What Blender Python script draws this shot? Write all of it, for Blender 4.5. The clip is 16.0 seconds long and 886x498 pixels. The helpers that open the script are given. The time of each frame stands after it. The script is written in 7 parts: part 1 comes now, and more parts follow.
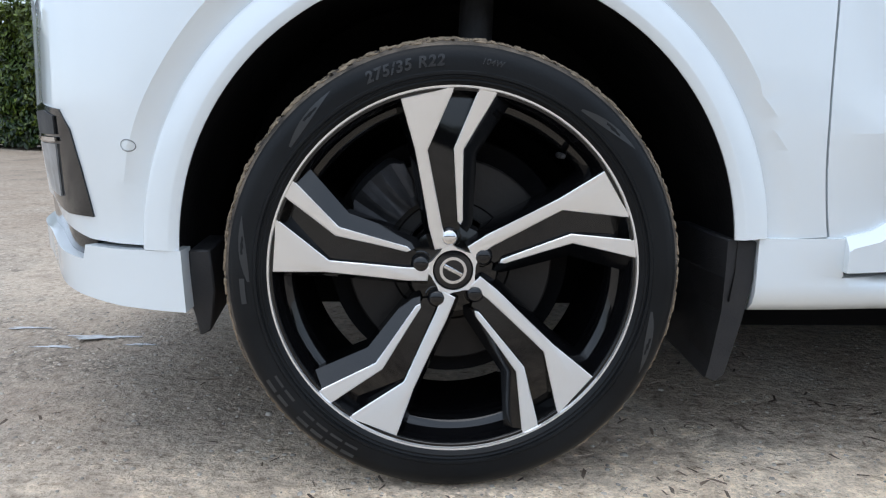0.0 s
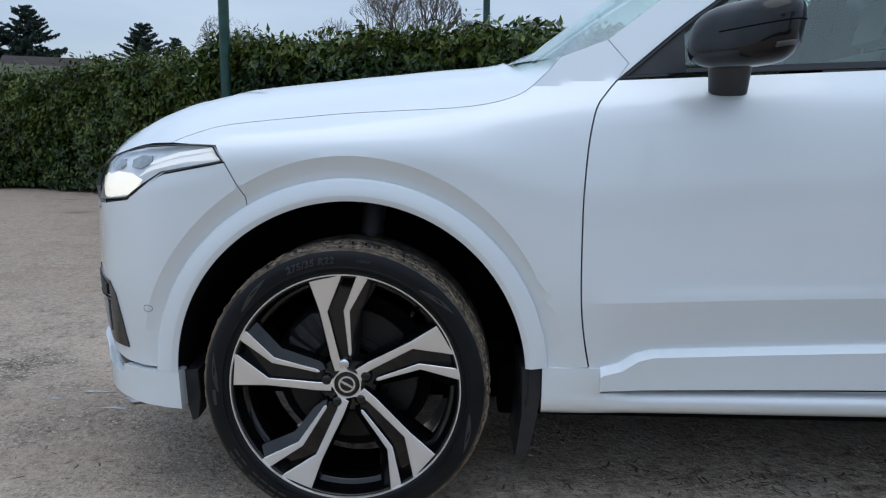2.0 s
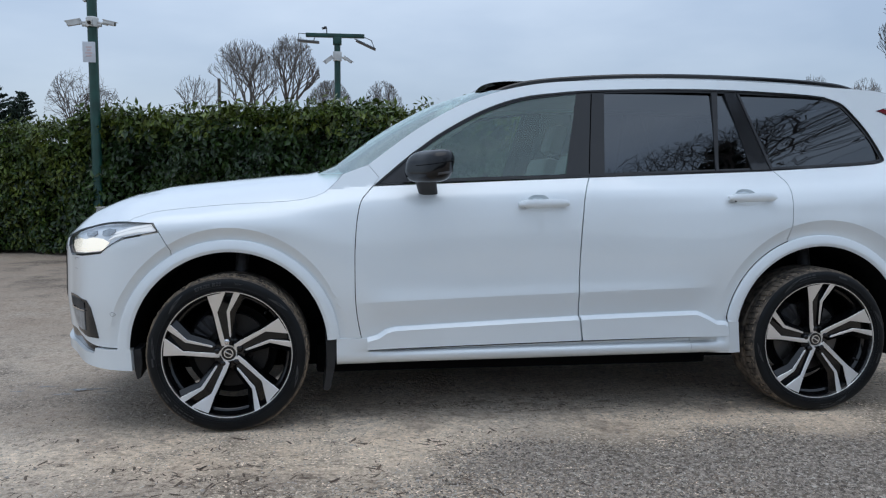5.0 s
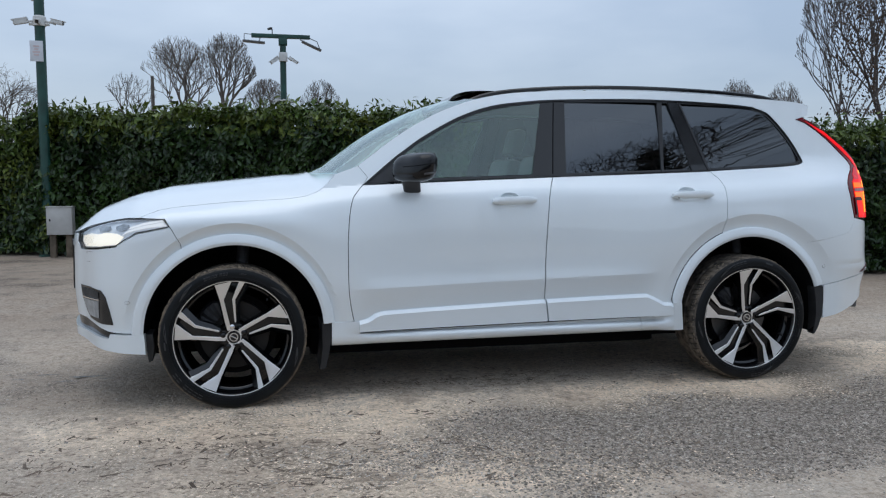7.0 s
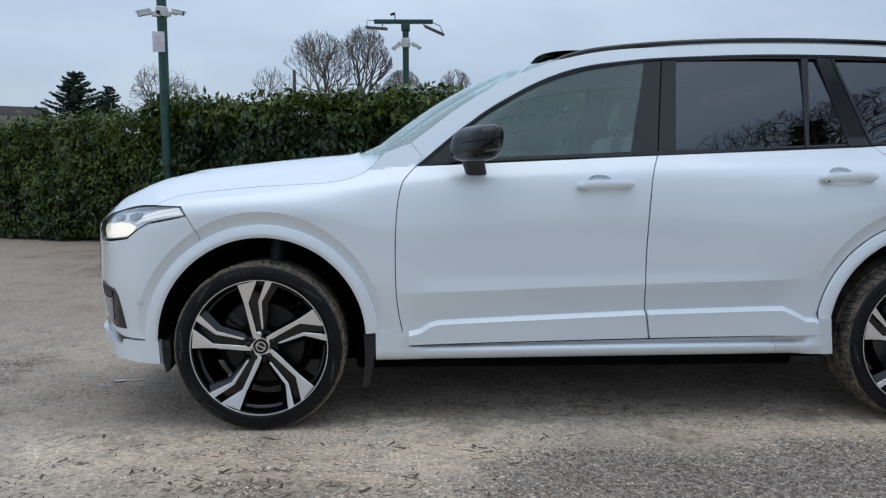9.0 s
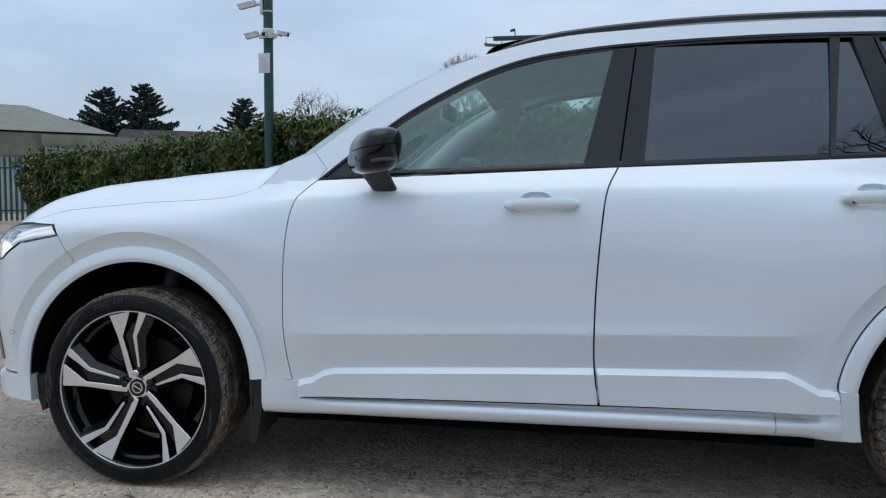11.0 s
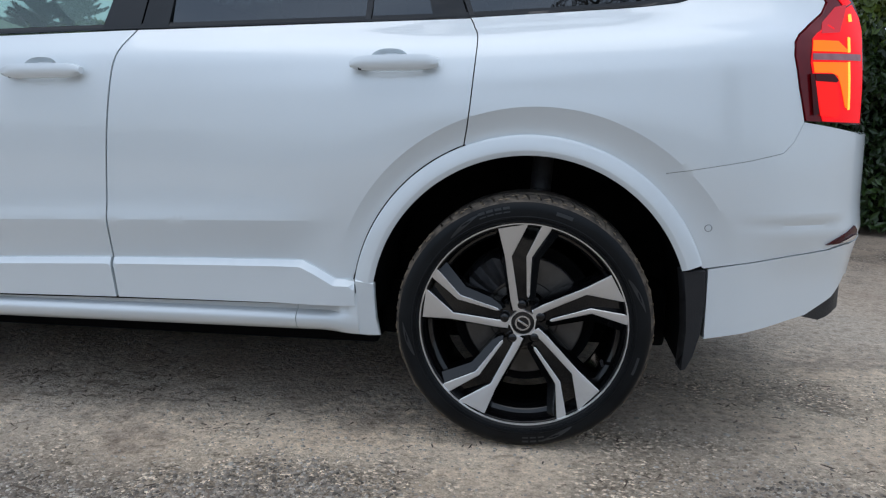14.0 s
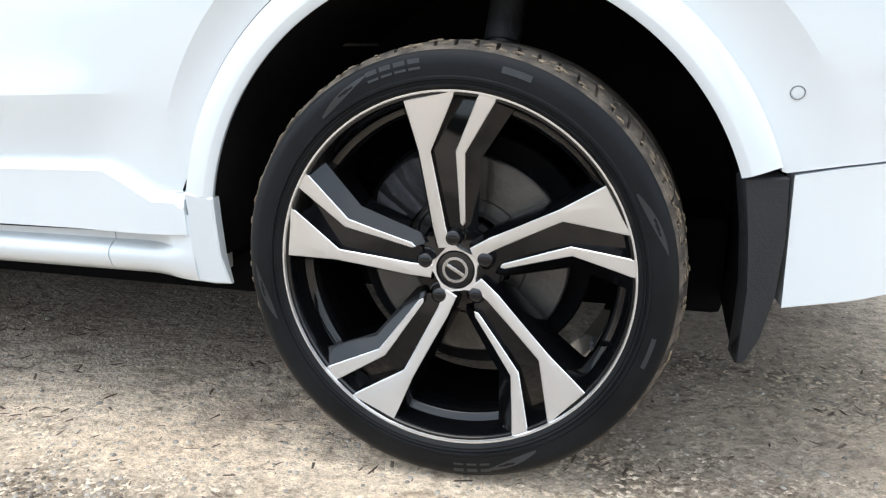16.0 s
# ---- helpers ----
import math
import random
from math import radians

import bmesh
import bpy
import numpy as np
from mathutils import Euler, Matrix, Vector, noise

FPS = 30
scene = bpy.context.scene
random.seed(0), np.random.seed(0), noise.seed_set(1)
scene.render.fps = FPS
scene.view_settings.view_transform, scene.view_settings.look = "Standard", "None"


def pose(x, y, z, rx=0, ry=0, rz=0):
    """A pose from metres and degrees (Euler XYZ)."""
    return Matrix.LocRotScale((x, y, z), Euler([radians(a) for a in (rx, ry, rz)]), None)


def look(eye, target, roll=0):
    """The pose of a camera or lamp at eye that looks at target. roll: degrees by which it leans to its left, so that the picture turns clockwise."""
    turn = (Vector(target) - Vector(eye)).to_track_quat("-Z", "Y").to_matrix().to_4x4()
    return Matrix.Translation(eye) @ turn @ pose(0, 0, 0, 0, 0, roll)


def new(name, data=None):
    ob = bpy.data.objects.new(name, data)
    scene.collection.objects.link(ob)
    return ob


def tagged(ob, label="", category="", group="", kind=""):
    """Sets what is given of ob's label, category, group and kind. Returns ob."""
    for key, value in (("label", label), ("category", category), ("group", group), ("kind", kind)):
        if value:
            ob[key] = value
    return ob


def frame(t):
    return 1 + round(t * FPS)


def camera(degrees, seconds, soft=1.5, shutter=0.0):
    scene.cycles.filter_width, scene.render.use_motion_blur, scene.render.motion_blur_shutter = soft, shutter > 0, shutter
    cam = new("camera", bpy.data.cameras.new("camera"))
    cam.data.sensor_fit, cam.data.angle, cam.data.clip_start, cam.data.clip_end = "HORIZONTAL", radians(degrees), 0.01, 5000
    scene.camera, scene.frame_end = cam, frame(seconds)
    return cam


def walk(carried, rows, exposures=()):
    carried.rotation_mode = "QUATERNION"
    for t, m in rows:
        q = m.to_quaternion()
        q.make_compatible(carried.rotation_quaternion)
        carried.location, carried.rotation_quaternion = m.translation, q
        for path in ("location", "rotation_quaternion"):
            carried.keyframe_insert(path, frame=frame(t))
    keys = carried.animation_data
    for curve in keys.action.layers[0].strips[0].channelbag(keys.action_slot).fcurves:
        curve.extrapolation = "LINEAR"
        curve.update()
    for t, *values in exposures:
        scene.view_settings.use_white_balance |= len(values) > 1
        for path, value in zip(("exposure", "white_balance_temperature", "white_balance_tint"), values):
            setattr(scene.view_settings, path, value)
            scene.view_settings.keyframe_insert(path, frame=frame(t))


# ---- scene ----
from mathutils.geometry import delaunay_2d_cdt

SKY, CLOUD, SUN = 0.03, 0.62, 0.5
cam = camera(59.52, 16.0, 1.2)
PATH = [
    (0, (-0.073, -1.265, 0.627), (0.0137, 0.7032, 0.2817), 0.90),
    (0.5, (-0.010, -1.369, 0.696), (0.0310, 0.6013, 0.3564), 0.94),
    (1, (0.092, -1.524, 0.843), (0.0718, 0.4481, 0.5087), 0.81),
    (1.5, (0.201, -1.722, 0.960), (0.1346, 0.2516, 0.6441), 0.69),
    (2, (0.346, -1.950, 1.024), (0.2488, 0.0259, 0.7284), 0.38),
    (2.5, (0.521, -2.234, 1.065), (0.4243, -0.2539, 0.7979), 0.11),
    (3, (0.604, -2.530, 1.094), (0.5437, -0.5446, 0.8583), 0.06),
    (3.5, (0.636, -2.850, 1.117), (0.6333, -0.8614, 0.9025), 0.04),
    (4, (0.679, -3.176, 1.128), (0.7508, -1.1865, 0.9359), 0.17),
    (4.5, (0.637, -3.455, 1.136), (0.8015, -1.4689, 0.9647), 0.22),
    (5, (0.554, -3.723, 1.162), (0.8035, -1.7451, 1.0005), 0.13),
    (5.2, (0.533, -3.818, 1.156), (0.8153, -1.8443, 0.9965), 0.10),
    (7.3, (0.227, -4.139, 1.161), (0.6422, -2.1895, 0.9941), 0.05),
    (7.5, (0.256, -4.084, 1.154), (0.6556, -2.1317, 0.9812), 0.11),
    (8, (0.404, -3.870, 1.138), (0.7262, -1.9054, 0.9520), 0.08),
    (8.5, (0.529, -3.654, 1.112), (0.7357, -1.6744, 0.9194), 0.01),
    (8.7, (0.595, -3.550, 1.118), (0.7443, -1.5646, 0.9255), -0.08),
    (11, (1.655, -2.673, 1.098), (1.3070, -0.7076, 0.9663), 0.27),
    (11.5, (1.922, -2.603, 1.107), (1.5798, -0.6370, 0.9740), 0.26),
    (12, (2.188, -2.542, 1.123), (1.8701, -0.5714, 0.9899), 0.43),
    (12.5, (2.453, -2.554, 1.131), (2.1730, -0.5797, 0.9817), 0.54),
    (13, (2.697, -2.576, 1.088), (2.4468, -0.6000, 0.9016), 0.91),
    (13.5, (2.829, -2.454, 1.078), (2.6116, -0.4893, 0.7752), 0.93),
    (14, (3.030, -2.206, 0.990), (2.7783, -0.2550, 0.6278), 0.81),
    (14.5, (3.190, -1.883, 0.875), (2.8703, 0.0461, 0.4554), 0.35),
    (15, (3.199, -1.517, 0.763), (2.8386, 0.3972, 0.3109), 0.26),
    (15.5, (3.235, -1.303, 0.743), (2.7960, 0.5844, 0.2486), -0.02),
    (16, (3.303, -1.218, 0.736), (2.7804, 0.6445, 0.2277), -0.14),
]
EXPOSURE = [(0.0, 0.9, 6450, 10), (0.9, 0.51, 6350, 10), (1.6, 0.18, 6150, 10), (2.5, 0.08, 6200, 10), (5.0, 0.08, 6280, 10), (7.5, 0.08, 6350, 10), (10.8, 0.08, 6250, 10), (13.2, 0.12, 6220, 10), (13.8, 0.14, 6350, 10), (14.5, 0.30, 6420, 10), (15.2, 1.15, 6850, 10), (16.0, 1.48, 7000, 10)]
walk(cam, [(t, look(eye, target, roll)) for t, eye, target, roll in PATH], EXPOSURE)

# ---------------------------------------------------------------- light
world = bpy.data.worlds.new("overcast_sky")
scene.world = world
world.use_nodes = True


def build_world():
    nt = world.node_tree
    nt.nodes.clear()
    out = nt.nodes.new("ShaderNodeOutputWorld")
    add = nt.nodes.new("ShaderNodeAddShader")
    sky = nt.nodes.new("ShaderNodeTexSky")
    sky.sky_type, sky.sun_disc = "NISHITA", False
    sky.sun_elevation, sky.sun_rotation = radians(72), radians(290)
    b1 = nt.nodes.new("ShaderNodeBackground")
    b1.inputs[1].default_value = SKY
    nt.links.new(sky.outputs[0], b1.inputs[0])
    # grey cloud cover, broken into soft bands
    co = nt.nodes.new("ShaderNodeTexCoord")
    mp = nt.nodes.new("ShaderNodeMapping")
    mp.inputs["Scale"].default_value = (1.0, 1.0, 3.2)
    nz = nt.nodes.new("ShaderNodeTexNoise")
    nz.inputs["Scale"].default_value, nz.inputs["Detail"].default_value, nz.inputs["Roughness"].default_value = 2.3, 5, 0.5
    cr = nt.nodes.new("ShaderNodeValToRGB")
    cr.color_ramp.elements[0].position, cr.color_ramp.elements[0].color = 0.34, (0.455, 0.555, 0.70, 1)
    cr.color_ramp.elements[1].position, cr.color_ramp.elements[1].color = 0.68, (0.68, 0.775, 0.90, 1)
    sep = nt.nodes.new("ShaderNodeSeparateXYZ")
    mr = nt.nodes.new("ShaderNodeMapRange")
    mr.inputs[1].default_value, mr.inputs[2].default_value, mr.inputs[3].default_value, mr.inputs[4].default_value = 0.05, 0.55, 0.88, 1.78
    b2 = nt.nodes.new("ShaderNodeBackground")
    nt.links.new(co.outputs["Generated"], mp.inputs[0])
    nt.links.new(mp.outputs[0], nz.inputs["Vector"])
    nt.links.new(nz.outputs["Fac"], cr.inputs[0])
    nt.links.new(co.outputs["Generated"], sep.inputs[0])
    nt.links.new(sep.outputs[2], mr.inputs[0])
    ml = nt.nodes.new("ShaderNodeMath")
    ml.operation = "MULTIPLY"
    ml.inputs[1].default_value = CLOUD
    nt.links.new(mr.outputs[0], ml.inputs[0])
    nt.links.new(ml.outputs[0], b2.inputs[1])
    nt.links.new(cr.outputs[0], b2.inputs[0])
    nt.links.new(b1.outputs[0], add.inputs[0])
    nt.links.new(b2.outputs[0], add.inputs[1])
    nt.links.new(add.outputs[0], out.inputs[0])


build_world()
sun = new("sun", bpy.data.lights.new("sun", "SUN"))
sun.data.energy, sun.data.angle, sun.data.color = SUN, radians(50), (1.0, 0.96, 0.9)
sun.matrix_world = look((0.6, -0.4, 14), (1.5, 0, 0))


# ---------------------------------------------------------------- materials
def mat(name, base, rough=0.5, metal=0.0, var=0.0, scale=8.0, bump=0.0, bscale=60.0, base2=None, coat=0.0, coat_rough=0.03, spec=0.5,
        detail=4.0, island=False, trans=0.0, rvar=0.0, lo=0.35, hi=0.65):
    """A surface with a second tone mixed in by noise, fine relief and uneven gloss."""
    m = bpy.data.materials.new(name)
    m.use_nodes = True
    nt = m.node_tree
    p = nt.nodes["Principled BSDF"]
    p.inputs["Roughness"].default_value, p.inputs["Metallic"].default_value = rough, metal
    p.inputs["Specular IOR Level"].default_value = spec
    p.inputs["Coat Weight"].default_value, p.inputs["Coat Roughness"].default_value = coat, coat_rough
    p.inputs["Transmission Weight"].default_value = trans
    p.inputs["Base Color"].default_value = (*base, 1)
    co = nt.nodes.new("ShaderNodeTexCoord")
    if base2 is None and var > 0:
        base2 = tuple(c * (1 - var) for c in base)
    if base2 is not None:
        nz = nt.nodes.new("ShaderNodeTexNoise")
        nz.inputs["Scale"].default_value, nz.inputs["Detail"].default_value = scale, detail
        nt.links.new(co.outputs["Object"], nz.inputs["Vector"])
        cr = nt.nodes.new("ShaderNodeValToRGB")
        cr.color_ramp.elements[0].position, cr.color_ramp.elements[0].color = lo, (*base, 1)
        cr.color_ramp.elements[1].position, cr.color_ramp.elements[1].color = hi, (*base2, 1)
        nt.links.new(nz.outputs["Fac"], cr.inputs[0])
        last = cr.outputs[0]
        if island:
            ge = nt.nodes.new("ShaderNodeNewGeometry")
            mr = nt.nodes.new("ShaderNodeMapRange")
            mr.inputs[3].default_value, mr.inputs[4].default_value = 0.55, 1.45
            nt.links.new(ge.outputs["Random Per Island"], mr.inputs[0])
            mx = nt.nodes.new("ShaderNodeMix")
            mx.data_type, mx.blend_type = "RGBA", "MULTIPLY"
            mx.inputs[0].default_value = 1.0
            nt.links.new(last, mx.inputs[6])
            nt.links.new(mr.outputs[0], mx.inputs[7])
            last = mx.outputs[2]
        nt.links.new(last, p.inputs["Base Color"])
        if rvar:
            m2 = nt.nodes.new("ShaderNodeMapRange")
            m2.inputs[1].default_value, m2.inputs[2].default_value = 0.3, 0.7
            m2.inputs[3].default_value, m2.inputs[4].default_value = rough - rvar, rough + rvar
            nt.links.new(nz.outputs["Fac"], m2.inputs[0])
            nt.links.new(m2.outputs[0], p.inputs["Roughness"])
    if bump:
        n2 = nt.nodes.new("ShaderNodeTexNoise")
        n2.inputs["Scale"].default_value, n2.inputs["Detail"].default_value = bscale, 3
        nt.links.new(co.outputs["Object"], n2.inputs["Vector"])
        bp = nt.nodes.new("ShaderNodeBump")
        bp.inputs["Strength"].default_value, bp.inputs["Distance"].default_value = bump, 0.01
        nt.links.new(n2.outputs["Fac"], bp.inputs["Height"])
        nt.links.new(bp.outputs[0], p.inputs["Normal"])
    return m


def glow(name, colour, strength):
    m = bpy.data.materials.new(name)
    m.use_nodes = True
    p = m.node_tree.nodes["Principled BSDF"]
    p.inputs["Base Color"].default_value = (*(c * 0.4 for c in colour), 1)
    p.inputs["Emission Color"].default_value = (*colour, 1)
    p.inputs["Emission Strength"].default_value = strength
    p.inputs["Roughness"].default_value, p.inputs["Specular IOR Level"].default_value = 0.3, 0.12
    return m


def pane(name, tint, ior=1.5, rough=0.0, tone=(0.9, 0.95, 1.0)):
    """Thin sheet glass: clear or tinted, with a true mirror gloss at its surface."""
    m = bpy.data.materials.new(name)
    m.use_nodes = True
    nt = m.node_tree
    nt.nodes.clear()
    out = nt.nodes.new("ShaderNodeOutputMaterial")
    tr = nt.nodes.new("ShaderNodeBsdfTransparent")
    tr.inputs[0].default_value = (*tint, 1)
    gl = nt.nodes.new("ShaderNodeBsdfGlossy")
    gl.inputs["Roughness"].default_value, gl.inputs["Color"].default_value = rough, (*tone, 1)
    lw = nt.nodes.new("ShaderNodeLayerWeight")
    lw.inputs["Blend"].default_value = 0.5
    f0 = ((ior - 1) / (ior + 1)) ** 2
    pw = nt.nodes.new("ShaderNodeMath")
    pw.operation, pw.inputs[1].default_value = "POWER", 5.0
    nt.links.new(lw.outputs["Facing"], pw.inputs[0])
    fr = nt.nodes.new("ShaderNodeMath")
    fr.operation, fr.inputs[1].default_value, fr.inputs[2].default_value = "MULTIPLY_ADD", 1 - f0, f0
    nt.links.new(pw.outputs[0], fr.inputs[0])
    mx = nt.nodes.new("ShaderNodeMixShader")
    nt.links.new(fr.outputs[0], mx.inputs[0])
    nt.links.new(tr.outputs[0], mx.inputs[1])
    nt.links.new(gl.outputs[0], mx.inputs[2])
    nt.links.new(mx.outputs[0], out.inputs[0])
    return m


PAINT = mat("pearl_white_paint", (0.785, 0.83, 0.85), 0.42, 0.20, base2=(0.765, 0.81, 0.83), scale=2.5, coat=1.0, coat_rough=0.02, spec=0.4)
BLACK_GLOSS = mat("gloss_black_trim", (0.009, 0.009, 0.010), 0.10, var=0.3, scale=20)
SHELL_BLACK = mat("black_mirror_shell", (0.005, 0.005, 0.006), 0.11, var=0.3, scale=20, spec=0.36)
BLACK_TRIM = mat("matt_black_trim", (0.022, 0.022, 0.024), 0.42, var=0.4, scale=14, bump=0.05, bscale=300)
BLACK_PLASTIC = mat("black_grained_plastic", (0.018, 0.018, 0.02), 0.6, var=0.35, scale=9, bump=0.12, bscale=260, rvar=0.12)
LINER = mat("wheel_arch_felt", (0.006, 0.006, 0.0065), 0.95, base2=(0.013, 0.012, 0.012), scale=6, bump=0.3, bscale=120, spec=0.08)
GAP = mat("dark_panel_gap", (0.005, 0.005, 0.0055), 0.9, spec=0.05)
RUBBER = mat("tyre_rubber", (0.006, 0.0068, 0.0078), 0.42, base2=(0.010, 0.011, 0.0122), scale=7, bump=0.06, bscale=160, spec=0.17, rvar=0.09)
TREAD = mat("dusty_tread_rubber", (0.045, 0.040, 0.036), 0.9, base2=(0.17, 0.14, 0.11), scale=26, bump=0.4, bscale=150, spec=0.2, detail=8)
MUD = mat("dried_mud", (0.32, 0.25, 0.175), 0.95, base2=(0.19, 0.15, 0.11), scale=60, bump=0.6, bscale=200, spec=0.1)
LETTER = mat("raised_tyre_lettering", (0.026, 0.028, 0.030), 0.4, var=0.25, scale=30)
LETTER_DARK = mat("moulded_tyre_lettering", (0.045, 0.047, 0.050), 0.4, var=0.25, scale=30, spec=0.2)
MACHINED = mat("diamond_cut_alloy", (0.92, 0.92, 0.92), 0.34, 1.0, base2=(0.88, 0.885, 0.89), scale=3, rvar=0.03)
RIM_BLACK = mat("gloss_black_alloy", (0.004, 0.004, 0.0045), 0.07, var=0.3, scale=9, spec=0.5)
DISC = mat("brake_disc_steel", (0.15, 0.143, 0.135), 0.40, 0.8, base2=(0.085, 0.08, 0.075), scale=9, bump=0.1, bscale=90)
# front disc, much darker than the rear one
DISC_DULL = mat("dark_brake_disc", (0.030, 0.027, 0.025), 0.5, 0.5, base2=(0.018, 0.016, 0.015), scale=9, bump=0.1, bscale=90)
CALIPER = mat("cast_caliper_metal", (0.075, 0.075, 0.08), 0.6, 0.5, var=0.5, scale=14, bump=0.2, bscale=90)
CHROME = mat("chrome", (0.75, 0.75, 0.76), 0.12, 1.0)
GLASS_CLEAR = pane("green_tinted_glass", (0.74, 0.92, 0.85), 2.05, tone=(0.86, 1.0, 0.95))
GLASS_SCREEN = pane("windscreen_glass", (0.74, 0.90, 0.85), 2.9, tone=(0.92, 1.0, 0.98))
GLASS_DARK = pane("dark_privacy_glass", (0.06, 0.063, 0.074), 2.0)
GLASS_LAMP = pane("clear_lamp_cover", (0.9, 0.92, 0.93), 1.45)
LAMP_ON = glow("lit_headlight_lens", (1.0, 0.94, 0.82), 0.85)
LAMP_INNER = mat("headlight_chrome_reflector", (0.86, 0.88, 0.90), 0.4, 0.0, base2=(0.70, 0.73, 0.77), scale=24)
LAMP_GREY = mat("grey_lamp_housing", (0.42, 0.44, 0.46), 0.3, 0.3, var=0.4, scale=30)
LAMP_SMOKE = mat("smoked_indicator_lens", (0.10, 0.10, 0.105), 0.25, var=0.4, scale=30)
GUIDE_ON = glow("lit_light_guide", (0.95, 0.97, 1.0), 0.6)
TAIL_RED = mat("red_lamp_lens", (0.16, 0.004, 0.008), 0.14, base2=(0.11, 0.003, 0.006), scale=14, spec=0.35)
TAIL_ON = glow("lit_tail_lamp", (1.0, 0.010, 0.016), 0.70)
TAIL_BRIGHT = glow("lit_lens_block", (1.0, 0.016, 0.014), 0.80)
TAIL_AMBER = glow("lit_lamp_bulb", (1.0, 0.16, 0.010), 1.15)
TAIL_LINE = glow("lit_lamp_filament", (1.0, 0.36, 0.05), 1.8)
TAIL_SMOKE = mat("smoked_lens_and_shadow", (0.07, 0.003, 0.005), 0.22, base2=(0.045, 0.003, 0.004), scale=20, spec=0.25)
TAIL_DEEP = glow("dim_red_lens", (0.80, 0.045, 0.065), 0.42)
LAMP_PINK = mat("pale_reversing_lens", (0.42, 0.20, 0.22), 0.3, base2=(0.34, 0.14, 0.16), scale=30)
LEATHER = mat("blond_leather", (0.20, 0.19, 0.175), 0.55, var=0.2, scale=7, bump=0.15, bscale=200)
CHARCOAL = mat("charcoal_cabin_trim", (0.035, 0.035, 0.037), 0.7, var=0.3, scale=7, bump=0.15, bscale=200)
HEADLINER = mat("pale_headlining", (0.45, 0.45, 0.43), 0.9, var=0.1)


# ---------------------------------------------------------------- mesh helpers
def part(name, bm, material, parent=None, label="", smooth=True):
    me = bpy.data.meshes.new(name)
    bmesh.ops.recalc_face_normals(bm, faces=bm.faces)
    if smooth:
        for f in bm.faces:
            f.smooth = True
    bm.to_mesh(me)
    bm.free()
    for m in (material if isinstance(material, (list, tuple)) else [material]):
        me.materials.append(m)
    if smooth:
        me.set_sharp_from_angle(angle=radians(38))
    ob = new(name, me)
    ob.parent = parent
    if label:
        tagged(ob, label)
    return ob


def raw(name, verts, faces, material, parent=None, label="", smooth=True, angle=38):
    me = bpy.data.meshes.new(name)
    me.from_pydata([tuple(v) for v in verts], [], [tuple(f) for f in faces])
    for m in (material if isinstance(material, (list, tuple)) else [material]):
        me.materials.append(m)
    if smooth:
        me.polygons.foreach_set("use_smooth", [True] * len(me.polygons))
        me.set_sharp_from_angle(angle=radians(angle))
    me.update()
    ob = new(name, me)
    ob.parent = parent
    if label:
        tagged(ob, label)
    return ob


def thing(name, label, category, at=(0, 0, 0), group="", kind=""):
    ob = new(name)
    ob.location = at
    return tagged(ob, label, category, group, kind)


def box(bm, x0, x1, y0, y1, z0, z1, bevel=0.0, m=None):
    r = bmesh.ops.create_cube(bm, size=1)["verts"]
    for v in r:
        v.co = Vector((x0 + (v.co.x + .5) * (x1 - x0), y0 + (v.co.y + .5) * (y1 - y0), z0 + (v.co.z + .5) * (z1 - z0)))
        if m is not None:
            v.co = m @ v.co
    if bevel:
        es = list({e for v in r for e in v.link_edges})
        bmesh.ops.bevel(bm, geom=es, offset=bevel, segments=2, affect="EDGES", profile=0.6)
    return r


def tube(bm, pts, radii, sides=8, caps=True):
    """A round tube along points."""
    pts = [Vector(p) for p in pts]
    rings = []
    for i, p in enumerate(pts):
        d = (pts[min(i + 1, len(pts) - 1)] - pts[max(i - 1, 0)]).normalized()
        a = d.orthogonal().normalized() if i == 0 else (a - d * a.dot(d)).normalized()
        b = d.cross(a)
        r = radii[i] if isinstance(radii, (list, tuple)) else radii
        rings.append([bm.verts.new(p + (a * math.cos(k * math.tau / sides) + b * math.sin(k * math.tau / sides)) * r) for k in range(sides)])
    for q, s in zip(rings, rings[1:]):
        for k in range(sides):
            bm.faces.new((q[k], q[(k + 1) % sides], s[(k + 1) % sides], s[k]))
    if caps:
        bm.faces.new(rings[0][::-1])
        bm.faces.new(rings[-1])


def spun(bm, profile, n=96, axis=(0, 0, 0), closed=False):
    """A profile of (radius, y) turned about the y axis."""
    ring = []
    for k in range(n):
        c, s = math.cos(k * math.tau / n), math.sin(k * math.tau / n)
        ring.append([bm.verts.new((axis[0] + r * c, axis[1] + y, axis[2] + r * s)) for r, y in profile])
    m = len(profile)
    for k in range(n):
        a, b = ring[k], ring[(k + 1) % n]
        for i in range(m if closed else m - 1):
            bm.faces.new((a[i], a[(i + 1) % m], b[(i + 1) % m], b[i]))


def curve(pts, per=6):
    """A smooth line through points."""
    p = [Vector(q) for q in pts]
    p = [p[0] * 2 - p[1]] + p + [p[-1] * 2 - p[-2]]
    out = []
    for a, b, c, d in zip(p, p[1:], p[2:], p[3:]):
        for k in range(per):
            t = k / per
            out.append(0.5 * ((2 * b) + (c - a) * t + (2 * a - 5 * b + 4 * c - d) * t * t + (3 * b - a - 3 * c + d) * t ** 3))
    out.append(p[-2])
    return [tuple(q) for q in out]


def even(pts, step):
    """The same line with points at most step apart."""
    out = []
    for a, b in zip(pts, pts[1:]):
        n = max(1, math.ceil(math.dist(a, b) / step))
        out += [tuple(a[k] + (b[k] - a[k]) * i / n for k in range(len(a))) for i in range(n)]
    return out + [tuple(pts[-1])]

